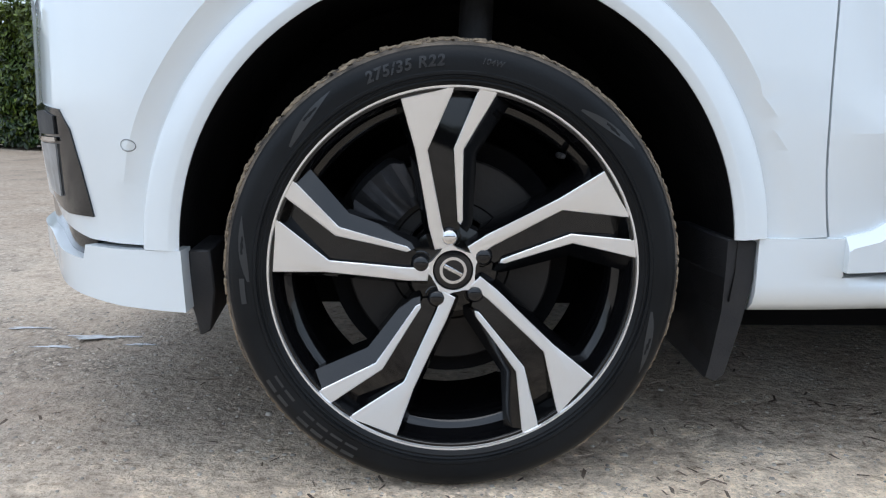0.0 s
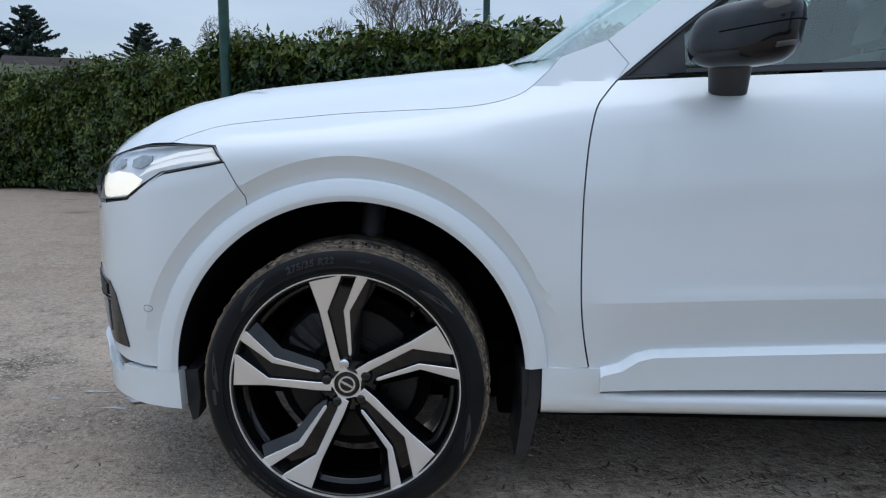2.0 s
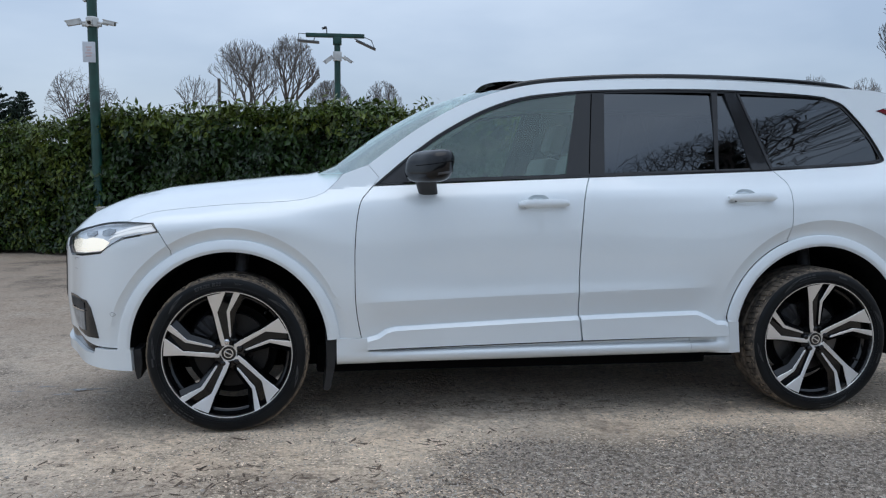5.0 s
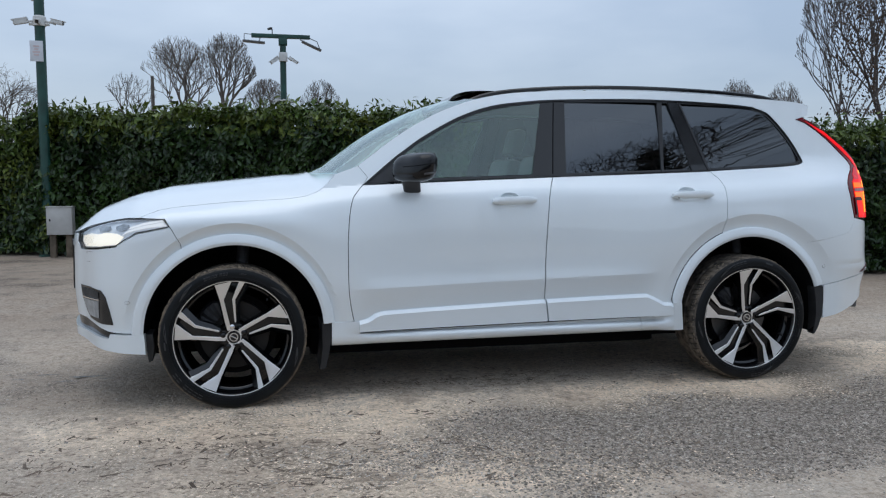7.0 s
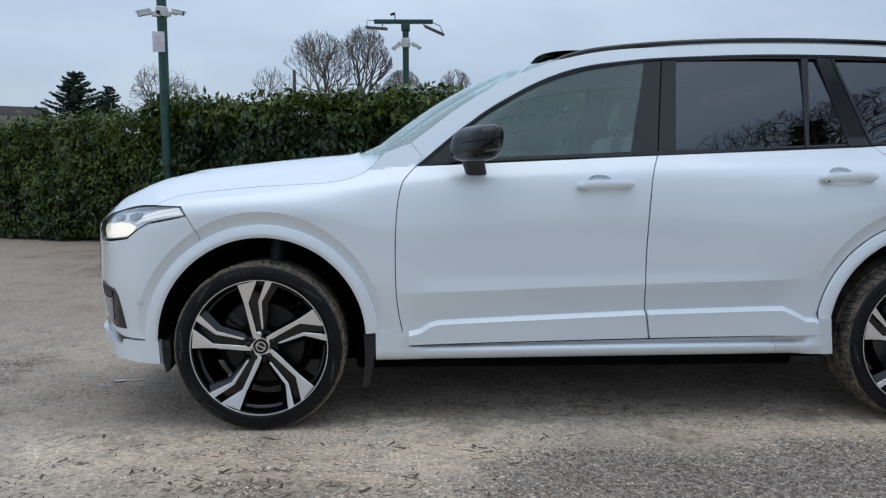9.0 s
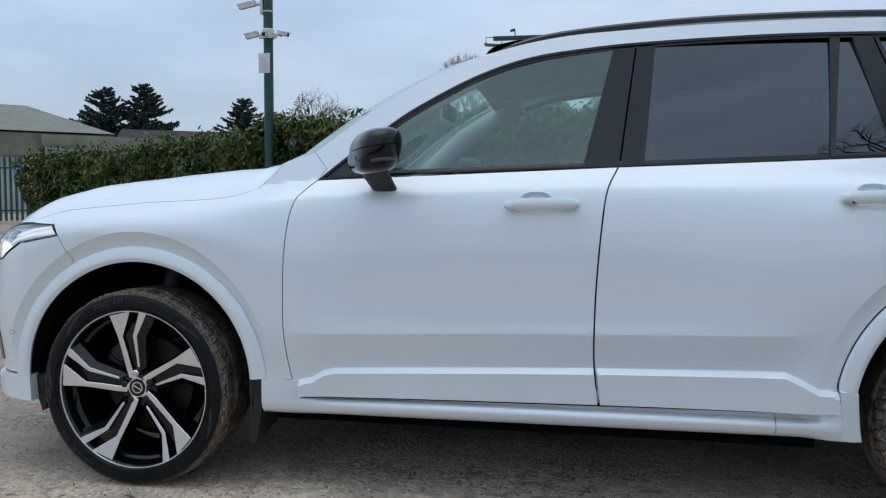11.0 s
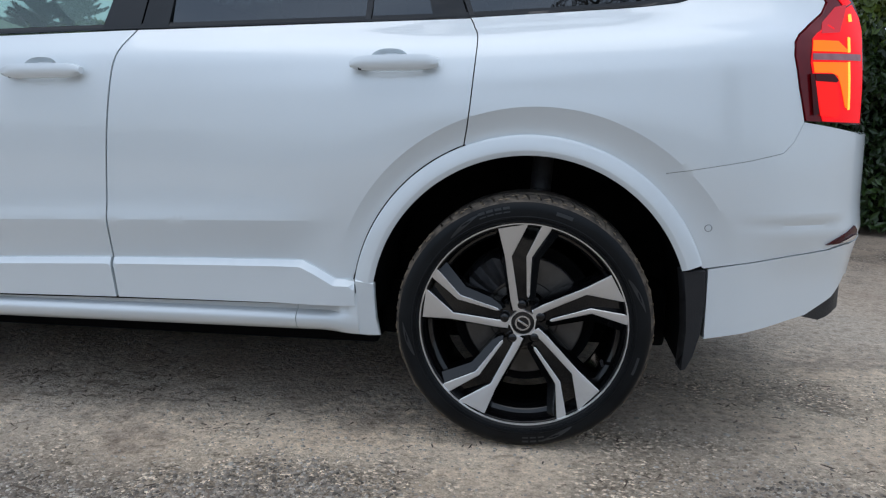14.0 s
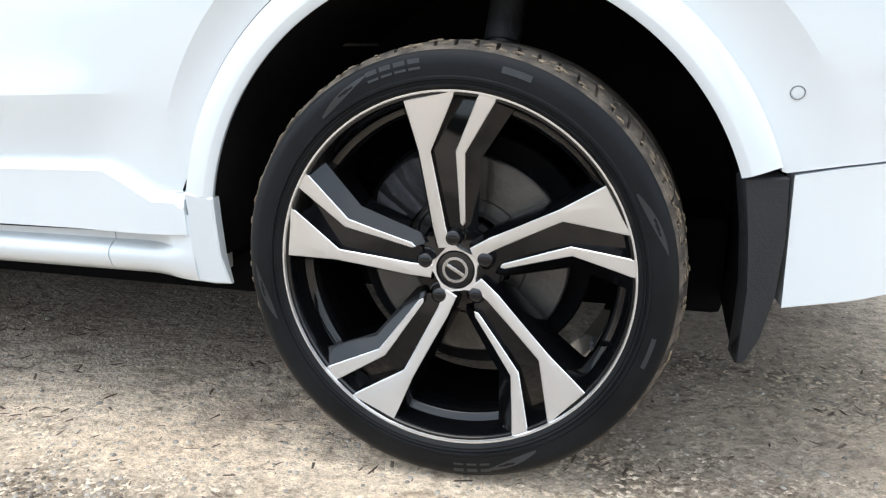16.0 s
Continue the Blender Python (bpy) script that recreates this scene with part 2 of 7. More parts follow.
# ---------------------------------------------------------------- the car
# x runs from the front wheel's centre to the tail, y inwards from the near side, z up
YC = 0.935
WHEELBASE, HUB = 2.984, 0.37
FRONT_ARCH, REAR_ARCH = (0.012, 0.40), (2.990, 0.405)
ARCH_IN, ARCH_OUT = 0.453, 0.512
FRONT_SHADE, REAR_SHADE = 0.567, 0.588
REAR_SWEEP = (3.008, 0.405)
NOSE = [(-0.935, 0.935), (-0.915, 0.70), (-0.870, 0.50), (-0.834, 0.405), (-0.774, 0.300), (-0.712, 0.190), (-0.660, 0.112), (-0.600, 0.055), (-0.505, 0.0), (-0.40, -0.012), (-0.2, 0.0), (0.0, 0.0)]
TAIL = [(3.2, 0.0), (3.40, -0.010), (3.50, -0.008), (3.60, 0.006), (3.72, 0.04), (3.83, 0.095), (3.92, 0.18), (3.985, 0.32), (4.03, 0.55), (4.05, 0.935)]
PLAN = np.array(curve(NOSE, 6) + [(x, 0.0) for x in np.linspace(0.3, 2.9, 12)] + curve(TAIL, 6))
PLAN_U = np.concatenate([[0], np.cumsum(np.hypot(*np.diff(PLAN, axis=0).T))])
PLAN_U -= np.interp(0.0, PLAN[:, 0], PLAN_U)
LOW = curve([(0.20, 0.012), (0.37, 0.014), (0.48, 0.013), (0.53, 0.007), (0.58, -0.002), (0.622, -0.011)], 6)
HIGH = curve([(0.628, -0.011), (0.660, -0.0062), (0.70, -0.0026), (0.76, -0.0004), (0.84, 0.0006), (0.92, 0.0025), (1.00, 0.0080), (1.05, 0.0140), (1.09, 0.0212), (1.120, 0.0295), (1.132, 0.0340), (1.143, 0.0400), (1.17, 0.0610), (1.21, 0.098)], 6)
PROF_Z, PROF_D = [q[0] for q in LOW + HIGH], [q[1] for q in LOW + HIGH]
BELT_X = [-0.9, -0.7, -0.47, -0.30, -0.04, 0.31, 0.54, 0.70, 1.78, 2.80, 3.40, 4.2]
BELT_Z = [0.96, 0.985, 1.02, 1.055, 1.078, 1.105, 1.145, 1.163, 1.209, 1.247, 1.287, 1.32]

# how deep the waistline lies along the car, and how far the cabin leans in above it
CABIN_X = [0.60, 0.95, 1.70, 1.90, 2.50, 2.80, 3.40, 3.58, 3.72, 3.85, 3.96, 4.05]
CABIN_IN = curve(list(zip(CABIN_X, [0.098, 0.098, 0.102, 0.114, 0.140, 0.152, 0.158, 0.154, 0.130, 0.095, 0.068, 0.060])), 6)
CABIN_LEAN = curve(list(zip(CABIN_X, [0.34, 0.37, 0.40, 0.37, 0.27, 0.235, 0.22, 0.22, 0.22, 0.22, 0.22, 0.22])), 6)


def along(table, x):
    return float(np.interp(x, [q[0] for q in table], [q[1] for q in table]))



def ux(x):
    return float(np.interp(x, PLAN[:, 0], PLAN_U))


def smooth01(t):
    t = min(1.0, max(0.0, t))
    return t * t * (3 - 2 * t)


def depth(x, z):
    """How far the bodywork lies inside the plan's outline, with a soft waistline behind the windows."""
    soft = smooth01((x - 3.32) / 0.14)
    if soft == 0 or z < 1.20 or z > 1.42:
        return plain_depth(x, z)
    soft *= min(1.0, (z - 1.20) / 0.03, (1.42 - z) / 0.03)
    return (1 - soft) * plain_depth(x, z) + soft * sum(plain_depth(x, z + k * 0.02) for k in range(-3, 4)) / 7


def plain_depth(x, z):
    zb = float(np.interp(x, BELT_X, BELT_Z))
    if z > zb:
        d = along(CABIN_IN, x) + (z - zb) * along(CABIN_LEAN, x)
    else:
        zc = float(np.interp(x, [0.6, 2.4], [0.603, 0.656])) - 0.625
        zz = z - zc * (1 - smooth01((z - 0.68) / 0.15)) if z < 0.85 else 0.85 + (z - 0.85) * 0.36 / (zb - 0.85)
        d = float(np.interp(zz, PROF_Z, PROF_D)) + (along(CABIN_IN, x) - 0.098) * smooth01((zz - 1.095) / 0.125)
        if x < 0.55:
            d = d + (float(np.interp(zz, [0.35, 0.62, 0.85], [0.012, 0.002, 0.004])) - d) * smooth01((0.55 - x) / 0.15) * (1 - smooth01((zz - 0.72) / 0.2))
    if x > 3.45:
        d += 0.012 * smooth01((0.705 - z) / 0.028) * smooth01((x - 3.47) / 0.12) * (1 - smooth01((x - 3.80) / 0.1))
    for (cx, cz), (sx, sz), shade in ((FRONT_ARCH, FRONT_ARCH, FRONT_SHADE), (REAR_ARCH, REAR_SWEEP, REAR_SHADE)):
        r = math.hypot(x - cx, z - cz)
        if r < 1.9 and z < zb:
            g = smooth01((0.78 - r) / 0.20)
            d *= 1 - g * (1 - smooth01((z - 0.95) / 0.1))
            w = 1 - smooth01((z - zb + (0.10 if cx < 1 else 0.20)) / 0.12)
            w *= smooth01((z - 0.36) / 0.30) if cx < 1 else smooth01((z - 0.46) / 0.40)
            past = math.hypot((x - sx) * (1.05 if cx < 1 else 1.0), z - sz) - shade
            if past < 0:
                b = 0.008 + (0.004 + 0.021 * w) * min(1.0, max(0.0, (r - ARCH_OUT) / (r - ARCH_OUT - past + 1e-6))) ** 1.5
            else:
                b = (0.012 + 0.021 * w) * math.exp(-(past / 0.42) ** 2)
            d -= b
    return d


def skin(u, z, off=0.0):
    """The place on the near side's bodywork at u along its outline and height z."""
    x, y = np.interp(u, PLAN_U, PLAN[:, 0]), np.interp(u, PLAN_U, PLAN[:, 1])
    x1, y1 = np.interp(u + 0.02, PLAN_U, PLAN[:, 0]), np.interp(u + 0.02, PLAN_U, PLAN[:, 1])
    x0, y0 = np.interp(u - 0.02, PLAN_U, PLAN[:, 0]), np.interp(u - 0.02, PLAN_U, PLAN[:, 1])
    tx, ty = x1 - x0, y1 - y0
    n = math.hypot(tx, ty)
    d = depth(x, z) + off
    return Vector((x - ty / n * d, min(y + tx / n * d, YC), z))


def on(x, z, off=0.0):
    return skin(ux(x), z, off)


def inside(p, poly):
    hit = False
    for (x0, y0), (x1, y1) in zip(poly, poly[1:] + poly[:1]):
        if (y0 > p[1]) != (y1 > p[1]) and p[0] < (x1 - x0) * (p[1] - y0) / (y1 - y0) + x0:
            hit = not hit
    return hit


def arc(c, r, a0, a1, n=24):
    return [(c[0] + r * math.cos(radians(a0 + (a1 - a0) * k / n)), c[1] + r * math.sin(radians(a0 + (a1 - a0) * k / n))) for k in range(n + 1)]


def shrink(poly, d):
    """An outline moved inwards by d."""
    area = sum(a[0] * b[1] - b[0] * a[1] for a, b in zip(poly, poly[1:] + poly[:1]))
    s = 1 if area > 0 else -1
    out = []
    n = len(poly)
    for i in range(n):
        a, b, c = Vector(poly[i - 1]), Vector(poly[i]), Vector(poly[(i + 1) % n])
        e, f = (b - a).normalized(), (c - b).normalized()
        t = e + f
        t = t.normalized() if t.length > 1e-6 else e
        nrm = Vector((-t.y, t.x)) * s
        k = max(0.5, nrm.dot(Vector((-e.y, e.x)) * s))
        q = b + nrm * (d / k)
        out.append((q.x, q.y))
    return out


def panel(name, poly, material, parent, label="", off=0.0, thick=0.018, step=0.03, gap=0.0, far=True, place=None, is_u=False, holes=(), creases=()):
    """A sheet of bodywork with the given outline of (x, z), with turned-in edges, on the near side and mirrored on the far side."""
    place = place or skin
    if not is_u:
        poly = [(ux(a), b) for a, b in poly]
    clean = [poly[0]]
    for p in poly[1:]:
        if math.dist(p, clean[-1]) > 0.002:
            clean.append(p)
    if math.dist(clean[0], clean[-1]) < 0.002:
        clean.pop()
    poly = shrink(clean, gap) if gap else clean
    ring = even(poly + poly[:1], step)[:-1]
    pts = list(ring)
    lo, hi = np.min(ring, axis=0), np.max(ring, axis=0)
    rr = np.array(ring)
    for a in np.arange(lo[0] + step / 2, hi[0], step):
        for k, b in enumerate(np.arange(lo[1] + step / 2, hi[1], step * 0.62)):
            q = (a + (step / 2 if k % 2 else 0), b)
            if np.min(np.hypot(rr[:, 0] - q[0], rr[:, 1] - q[1])) > step * 0.45 and inside(q, ring):
                pts.append(q)
    n = len(ring)
    lines = [(i, (i + 1) % n) for i in range(n)]
    extra = [(list(hole), True) for hole in holes]
    for line in creases:
        line = [q for q in even(line, step) if inside(q, ring) and np.min(np.hypot(rr[:, 0] - q[0], rr[:, 1] - q[1])) > step * 0.4]
        if len(line) > 2:
            extra.append((line, False))
    grid = pts[n:]
    for line, loop in extra:
        la = np.array(line)
        grid = [q for q in grid if np.min(np.hypot(la[:, 0] - q[0], la[:, 1] - q[1])) > step * 0.45 and not (loop and inside(q, line))]
    pts = pts[:n] + grid
    for line, loop in extra:
        k, m = len(pts), len(line)
        pts += line
        lines += [(k + i, k + (i + 1) % m) for i in range(m if loop else m - 1) if loop or math.dist(line[i], line[i + 1]) < step * 1.6]
    vs, es, fs, *rest = delaunay_2d_cdt([Vector(p) for p in pts], lines, [], 1, 1e-5)
    verts = [place(v.x, v.y, off) for v in vs]
    faces = [tuple(f) for f in fs if not any(inside((sum(vs[i].x for i in f) / 3, sum(vs[i].y for i in f) / 3), hole) for hole in holes)]
    count = {}
    for f in faces:
        for a, b in zip(f, f[1:] + f[:1]):
            count[(a, b)] = count.get((a, b), 0) + 1
    edge = [(a, b) for (a, b) in count if (b, a) not in count]
    back = {}
    for a, b in edge:
        for i in (a, b):
            if i not in back:
                back[i] = len(verts)
                verts.append(place(vs[i].x, vs[i].y, off + thick))
    top = {}
    for a, b in edge:
        for i in (a, b):
            if i not in top:
                top[i] = len(verts)
                verts.append(verts[i].copy())
    faces += [(top[b], top[a], back[a], back[b]) for a, b in edge]
    ob = raw(name, verts, faces, material, parent, label, angle=24 if creases else 38)
    fix_normals(ob)
    folds = {(round(a, 4), round(b, 4)) for line in creases for a, b in even(line, step)}
    folded = {i for i, v in enumerate(vs) if (round(v.x, 4), round(v.y, 4)) in folds}
    sharpen(ob, folded)
    if far:
        mv = [Vector((v.x, 2 * YC - v.y, v.z)) for v in verts]
        o2 = raw(name, mv, [f[::-1] for f in faces], material, parent, label, angle=24 if creases else 38)
        fix_normals(o2, True)
        sharpen(o2, folded)
        return ob, o2
    return ob


def sharpen(ob, folded):
    """Make the edges between the given corners crisp folds."""
    if folded:
        for e in ob.data.edges:
            if e.vertices[0] in folded and e.vertices[1] in folded:
                e.use_edge_sharp = True


def fix_normals(ob, far=False):
    """Turn the sheet's front outwards."""
    me = ob.data
    s = sum(p.normal.y * p.area for p in me.polygons if abs(p.normal.y) > 0.3)
    if (s > 0) != far:
        me.flip_normals()


def mirror_loft(name, rows, material, parent, label="", crown=lambda s, w: (0, 0, 0), n=24, thick=0.0):
    """A sheet from a near edge line across to its mirror image; crown(s, w) adds an offset, w from 0 at the edge to 1 in the middle."""
    verts, faces = [], []
    m = len(rows)
    for i, p in enumerate(rows):
        for k in range(n + 1):
            f = k / n
            w = 1 - abs(2 * f - 1)
            o = crown(i / (m - 1), w)
            verts.append(Vector((p[0] + o[0], p[1] + (2 * YC - 2 * p[1]) * f, p[2] + o[2])))
    for i in range(m - 1):
        for k in range(n):
            a = i * (n + 1) + k
            faces.append((a, a + 1, a + n + 2, a + n + 1))
    ob = raw(name, verts, faces, material, parent, label)
    if sum(p.normal.z * p.area for p in ob.data.polygons) < 0:
        ob.data.flip_normals()
    return ob


def mirrored(fn):
    """Run a builder of near-side parts twice: as it is, and mirrored to the far side."""
    return [fn(lambda v: Vector(v)), fn(lambda v: Vector((v[0], 2 * YC - v[1], v[2])))]


car = thing("car", "white estate car with black alloy wheels, parked with lamps lit", "car")

DOOR_F = curve([(0.690, 1.163), (0.655, 1.125), (0.628, 1.086), (0.610, 1.008), (0.600, 0.90), (0.597, 0.80), (0.600, 0.60), (0.622, 0.45), (0.648, 0.370)])
DOOR_B = curve([(1.783, 1.209), (1.745, 1.127), (1.728, 1.011), (1.713, 0.819), (1.707, 0.624), (1.711, 0.505), (1.725, 0.389)])
DOOR_R = curve([(2.800, 1.247), (2.815, 1.22), (2.831, 1.166), (2.819, 0.987), (2.803, 0.885)])
REAR_EDGE = arc(REAR_ARCH, ARCH_OUT - 0.004, 112, 180, 16) + [(2.482, 0.41)]


def cup_ring(cx, cz, r=1.0):
    return [(cx + 0.060 * r * math.copysign(abs(math.cos(a)) ** 0.75, math.cos(a)), cz + 0.043 * r * math.sin(a)) for a in np.linspace(0, math.tau, 28, endpoint=False)]


DOOR_CREASE = [(0.61, 0.6035), (1.5, 0.6295), (2.36, 0.655)]
FRONT_CREASE = [(FRONT_ARCH[0] + (a - FRONT_ARCH[0]) / 1.05, b) for a, b in arc(FRONT_ARCH, FRONT_SHADE, 168, 30, 60)]
REAR_CREASE = arc(REAR_SWEEP, REAR_SHADE, 158, 32, 60)
CUPS = [(1.503, 1.078), (2.582, 1.108)]
front_doors = panel("front_door", DOOR_F + DOOR_B[::-1], PAINT, car, step=0.02, gap=0.0028, holes=[cup_ring(*CUPS[0])], creases=[DOOR_CREASE])
rear_doors = panel("rear_door", DOOR_B + REAR_EDGE[::-1] + DOOR_R[::-1], PAINT, car, step=0.02, gap=0.0028, holes=[cup_ring(*CUPS[1])], creases=[DOOR_CREASE, REAR_CREASE])

HOOD_EDGE = [(0.545, 1.222), (0.500, 1.172), (0.434, 1.122), (0.313, 1.093), (0.105, 1.080), (-0.04, 1.071), (-0.30, 1.044), (-0.40, 1.018), (-0.455, 0.996)]
HOOD_FRONT = [(-0.455, 0.996), (-0.55, 0.993), (-0.635, 0.981), (-0.705, 0.964), (-0.765, 0.944), (-0.824, 0.915), (-0.89, 0.90), (-0.925, 0.895)]
fender = (curve(HOOD_EDGE, 4) + [(-0.39, 0.992), (-0.325, 0.990), (-0.300, 0.950), (-0.252, 0.862)] + arc(FRONT_ARCH, ARCH_OUT - 0.004, 121, 3, 30)
          + [(0.640, 0.432)] + DOOR_F[::-1] + [(0.720, 1.205), (0.668, 1.268)])
panel("front_wing", fender, PAINT, car, step=0.02, gap=0.0013, creases=[FRONT_CREASE])

BUMPER_TOP = [(-0.252, 0.862), (-0.300, 0.948), (-0.455, 0.917), (-0.552, 0.850), (-0.65, 0.834), (-0.782, 0.820), (-0.818, 0.855), (-0.836, 0.900)]
CENTRE_U = float(PLAN_U[0])
bumper = ([(ux(a), b) for a, b in BUMPER_TOP] + [(CENTRE_U, 0.893), (CENTRE_U, 0.46)]
          + [(ux(a), b) for a, b in [(-0.78, 0.452), (-0.70, 0.432), (-0.60, 0.409), (-0.50, 0.408), (-0.498, 0.408)] + arc(FRONT_ARCH, ARCH_OUT - 0.004, 179, 121, 20)])
panel("front_bumper", bumper, PAINT, car, step=0.02, gap=0.0013, is_u=True, creases=[[(ux(a), b) for a, b in FRONT_CREASE]])
skirt = ([(ux(a), b) for a, b in [(-0.436, 0.405), (-0.598, 0.403), (-0.606, 0.378), (-0.69, 0.380), (-0.77, 0.388)]] + [(CENTRE_U, 0.395), (CENTRE_U, 0.345)]
         + [(ux(a), b) for a, b in [(-0.80, 0.338), (-0.72, 0.322), (-0.60, 0.312), (-0.50, 0.306), (-0.431, 0.302)]])
panel("bumper_skirt", skirt, PAINT, car, off=-0.014, gap=0.001, is_u=True, thick=0.05)
strip = ([(ux(a), b) for a, b in [(-0.592, 0.412), (-0.60, 0.370), (-0.69, 0.372), (-0.77, 0.380)]] + [(CENTRE_U, 0.385), (CENTRE_U, 0.465)]
         + [(ux(a), b) for a, b in [(-0.78, 0.458), (-0.70, 0.438)]])
panel("lower_intake_strip", strip, BLACK_GLOSS, car, "gloss black strip", off=0.006, is_u=True, thick=0.05)
INTAKE = [(-0.790, 0.630), (-0.71, 0.634), (-0.635, 0.624), (-0.612, 0.592), (-0.598, 0.53), (-0.584, 0.449), (-0.65, 0.447), (-0.735, 0.462), (-0.760, 0.50), (-0.783, 0.57)]
fogs = panel("side_intake", INTAKE, BLACK_GLOSS, car, "gloss black corner intake", off=-0.003, thick=0.02)
for nm, poly, mt, lab in (("intake_insert", [(-0.765, 0.560), (-0.65, 0.566), (-0.662, 0.475), (-0.73, 0.478), (-0.752, 0.51)], LAMP_GREY, "smoky grey insert"), ("intake_vane", [(-0.78, 0.618), (-0.69, 0.622), (-0.648, 0.612), (-0.648, 0.582), (-0.765, 0.578)], BLACK_PLASTIC, "black vane"),
                          ("trim_bar", [(-0.772, 0.573), (-0.645, 0.577), (-0.645, 0.570), (-0.772, 0.565)], CHROME, "thin bright bar")):
    for o, d in zip(panel(nm, poly, mt, None, lab, off=-0.0065 if mt is not CHROME else -0.009, thick=0.003, step=0.05), fogs):
        o.parent = d
grille = [(CENTRE_U, 0.86), (ux(-0.878), 0.86), (ux(-0.866), 0.83), (ux(-0.868), 0.62), (ux(-0.876), 0.585), (CENTRE_U, 0.57)]
gr = panel("grille", grille, BLACK_GLOSS, car, "gloss black grille", off=-0.006, is_u=True, thick=0.02)

# rear side, D-pillar, roof edge and A-pillar in one sheet
DLO_LOW = [(0.690, 1.163), (0.96, 1.178), (1.307, 1.192), (1.783, 1.209), (2.31, 1.228), (2.80, 1.247), (3.22, 1.272), (3.37, 1.285)]
DLO_REAR = [(3.37, 1.285), (3.415, 1.296), (3.434, 1.318), (3.400, 1.388), (3.342, 1.475), (3.28, 1.552), (3.215, 1.617), (3.135, 1.649)]
DLO_TOP = [(3.135, 1.649), (2.99, 1.662), (2.65, 1.677), (2.28, 1.681), (1.87, 1.669), (1.68, 1.654), (1.46, 1.622), (1.26, 1.553), (1.05, 1.440), (0.93, 1.357), (0.86, 1.305), (0.690, 1.163)]
ROOF_EDGE = [(0.668, 1.268), (0.872, 1.420), (1.032, 1.520), (1.193, 1.600), (1.38, 1.662), (1.60, 1.704), (1.87, 1.722), (2.28, 1.732), (2.65, 1.728), (2.99, 1.712), (3.25, 1.697), (3.45, 1.682), (3.56, 1.664)]
LAMP_IN = [(3.415, 1.575), (3.500, 1.552), (3.605, 1.503), (3.708, 1.429), (3.785, 1.362), (3.828, 1.322), (3.838, 1.290), (3.812, 1.261), (3.760, 1.228), (3.710, 1.196), (3.692, 1.174), (3.686, 1.137), (3.698, 1.053), (3.717, 0.962)]
LAMP_OUT = [(3.475, 1.592), (3.580, 1.556), (3.670, 1.506), (3.790, 1.427), (3.890, 1.354), (3.943, 1.304), (3.951, 1.275), (3.939, 1.222), (3.926, 1.140), (3.914, 1.060), (3.908, 0.952)]
TAIL_GAP = [(3.717, 0.962), (3.690, 0.908), (3.662, 0.878), (3.58, 0.858), (3.362, 0.818)]
body_side = (curve(ROOF_EDGE, 4) + [(3.535, 1.60)] + LAMP_IN + TAIL_GAP + arc(REAR_ARCH, ARCH_OUT - 0.004, 48, 111, 18) + DOOR_R[::-1]
             + curve(DLO_LOW[5:], 3) + curve(DLO_REAR, 4) + curve(DLO_TOP, 4) + [(0.720, 1.205)])
panel("body_side", body_side, PAINT, car, step=0.02, gap=0.0007, creases=[REAR_CREASE])

TAIL_U = float(PLAN_U[-1])
rbump = ([(ux(a), b) for a, b in TAIL_GAP[::-1] + [(3.915, 0.928)]] + [(TAIL_U, 0.93), (TAIL_U, 0.66)] + [(ux(a), b) for a, b in [(3.93, 0.625), (3.86, 0.611), (3.836, 0.603), (3.727, 0.592), (3.56, 0.570), (3.482, 0.556)]]
         + arc(REAR_ARCH, ARCH_OUT - 0.004, 17.5, 53, 12))
panel("rear_bumper", rbump, PAINT, car, step=0.02, gap=0.0007, is_u=True, creases=[[(ux(a), b) for a, b in REAR_CREASE]])
rskirt = ([(ux(a), b) for a, b in [(3.490, 0.5547), (3.56, 0.5687), (3.727, 0.5907), (3.836, 0.6017), (3.88, 0.6137)]] + [(TAIL_U, 0.657), (TAIL_U, 0.52)]
          + [(ux(a), b) for a, b in [(3.93, 0.51), (3.88, 0.455), (3.80, 0.410), (3.645, 0.380), (3.492, 0.353)]])
panel("rear_skirt", rskirt, PAINT, car, off=-0.004, gap=0.001, is_u=True, thick=0.05)
diff = [(ux(3.79), 0.405), (ux(3.88), 0.452), (ux(3.93), 0.508), (TAIL_U, 0.52), (TAIL_U, 0.36), (ux(3.93), 0.40), (ux(3.86), 0.385)]
panel("rear_diffuser", diff, BLACK_PLASTIC, car, "black plastic diffuser", off=0.012, is_u=True, thick=0.05)
panel("rear_reflector", [(3.826, 0.617), (3.852, 0.634), (3.885, 0.655), (3.905, 0.668), (3.925, 0.640), (3.915, 0.626), (3.87, 0.620)], TAIL_SMOKE, car, "dark red reflector", off=-0.006)
panel("reflector_trim", [(3.862, 0.624), (3.900, 0.640), (3.922, 0.640), (3.912, 0.628), (3.88, 0.622)], CHROME, car, "thin bright trim", off=-0.0105, thick=0.003)

# lower cladding on the doors, and the sill
TRIM_F = [(0.652, 0.436), (0.701, 0.447), (0.742, 0.473), (0.785, 0.484), (1.345, 0.505), (1.709, 0.519), (1.725, 0.391), (0.652, 0.372)]
TRIM_R = [(1.714, 0.519), (2.136, 0.531), (2.325, 0.536), (2.375, 0.514), (2.430, 0.484), (2.488, 0.483), (2.492, 0.402), (1.729, 0.391)]


def clad(top):
    """Cladding that stands proud, with a sloping upper face."""
    fine = np.array(even(top, 0.008))

    def place(u, z, off):
        f = min(1.0, float(np.min(np.hypot(fine[:, 0] - u, fine[:, 1] - z))) / 0.021)
        return skin(u, z, off - 0.004 - 0.020 * f)
    return place


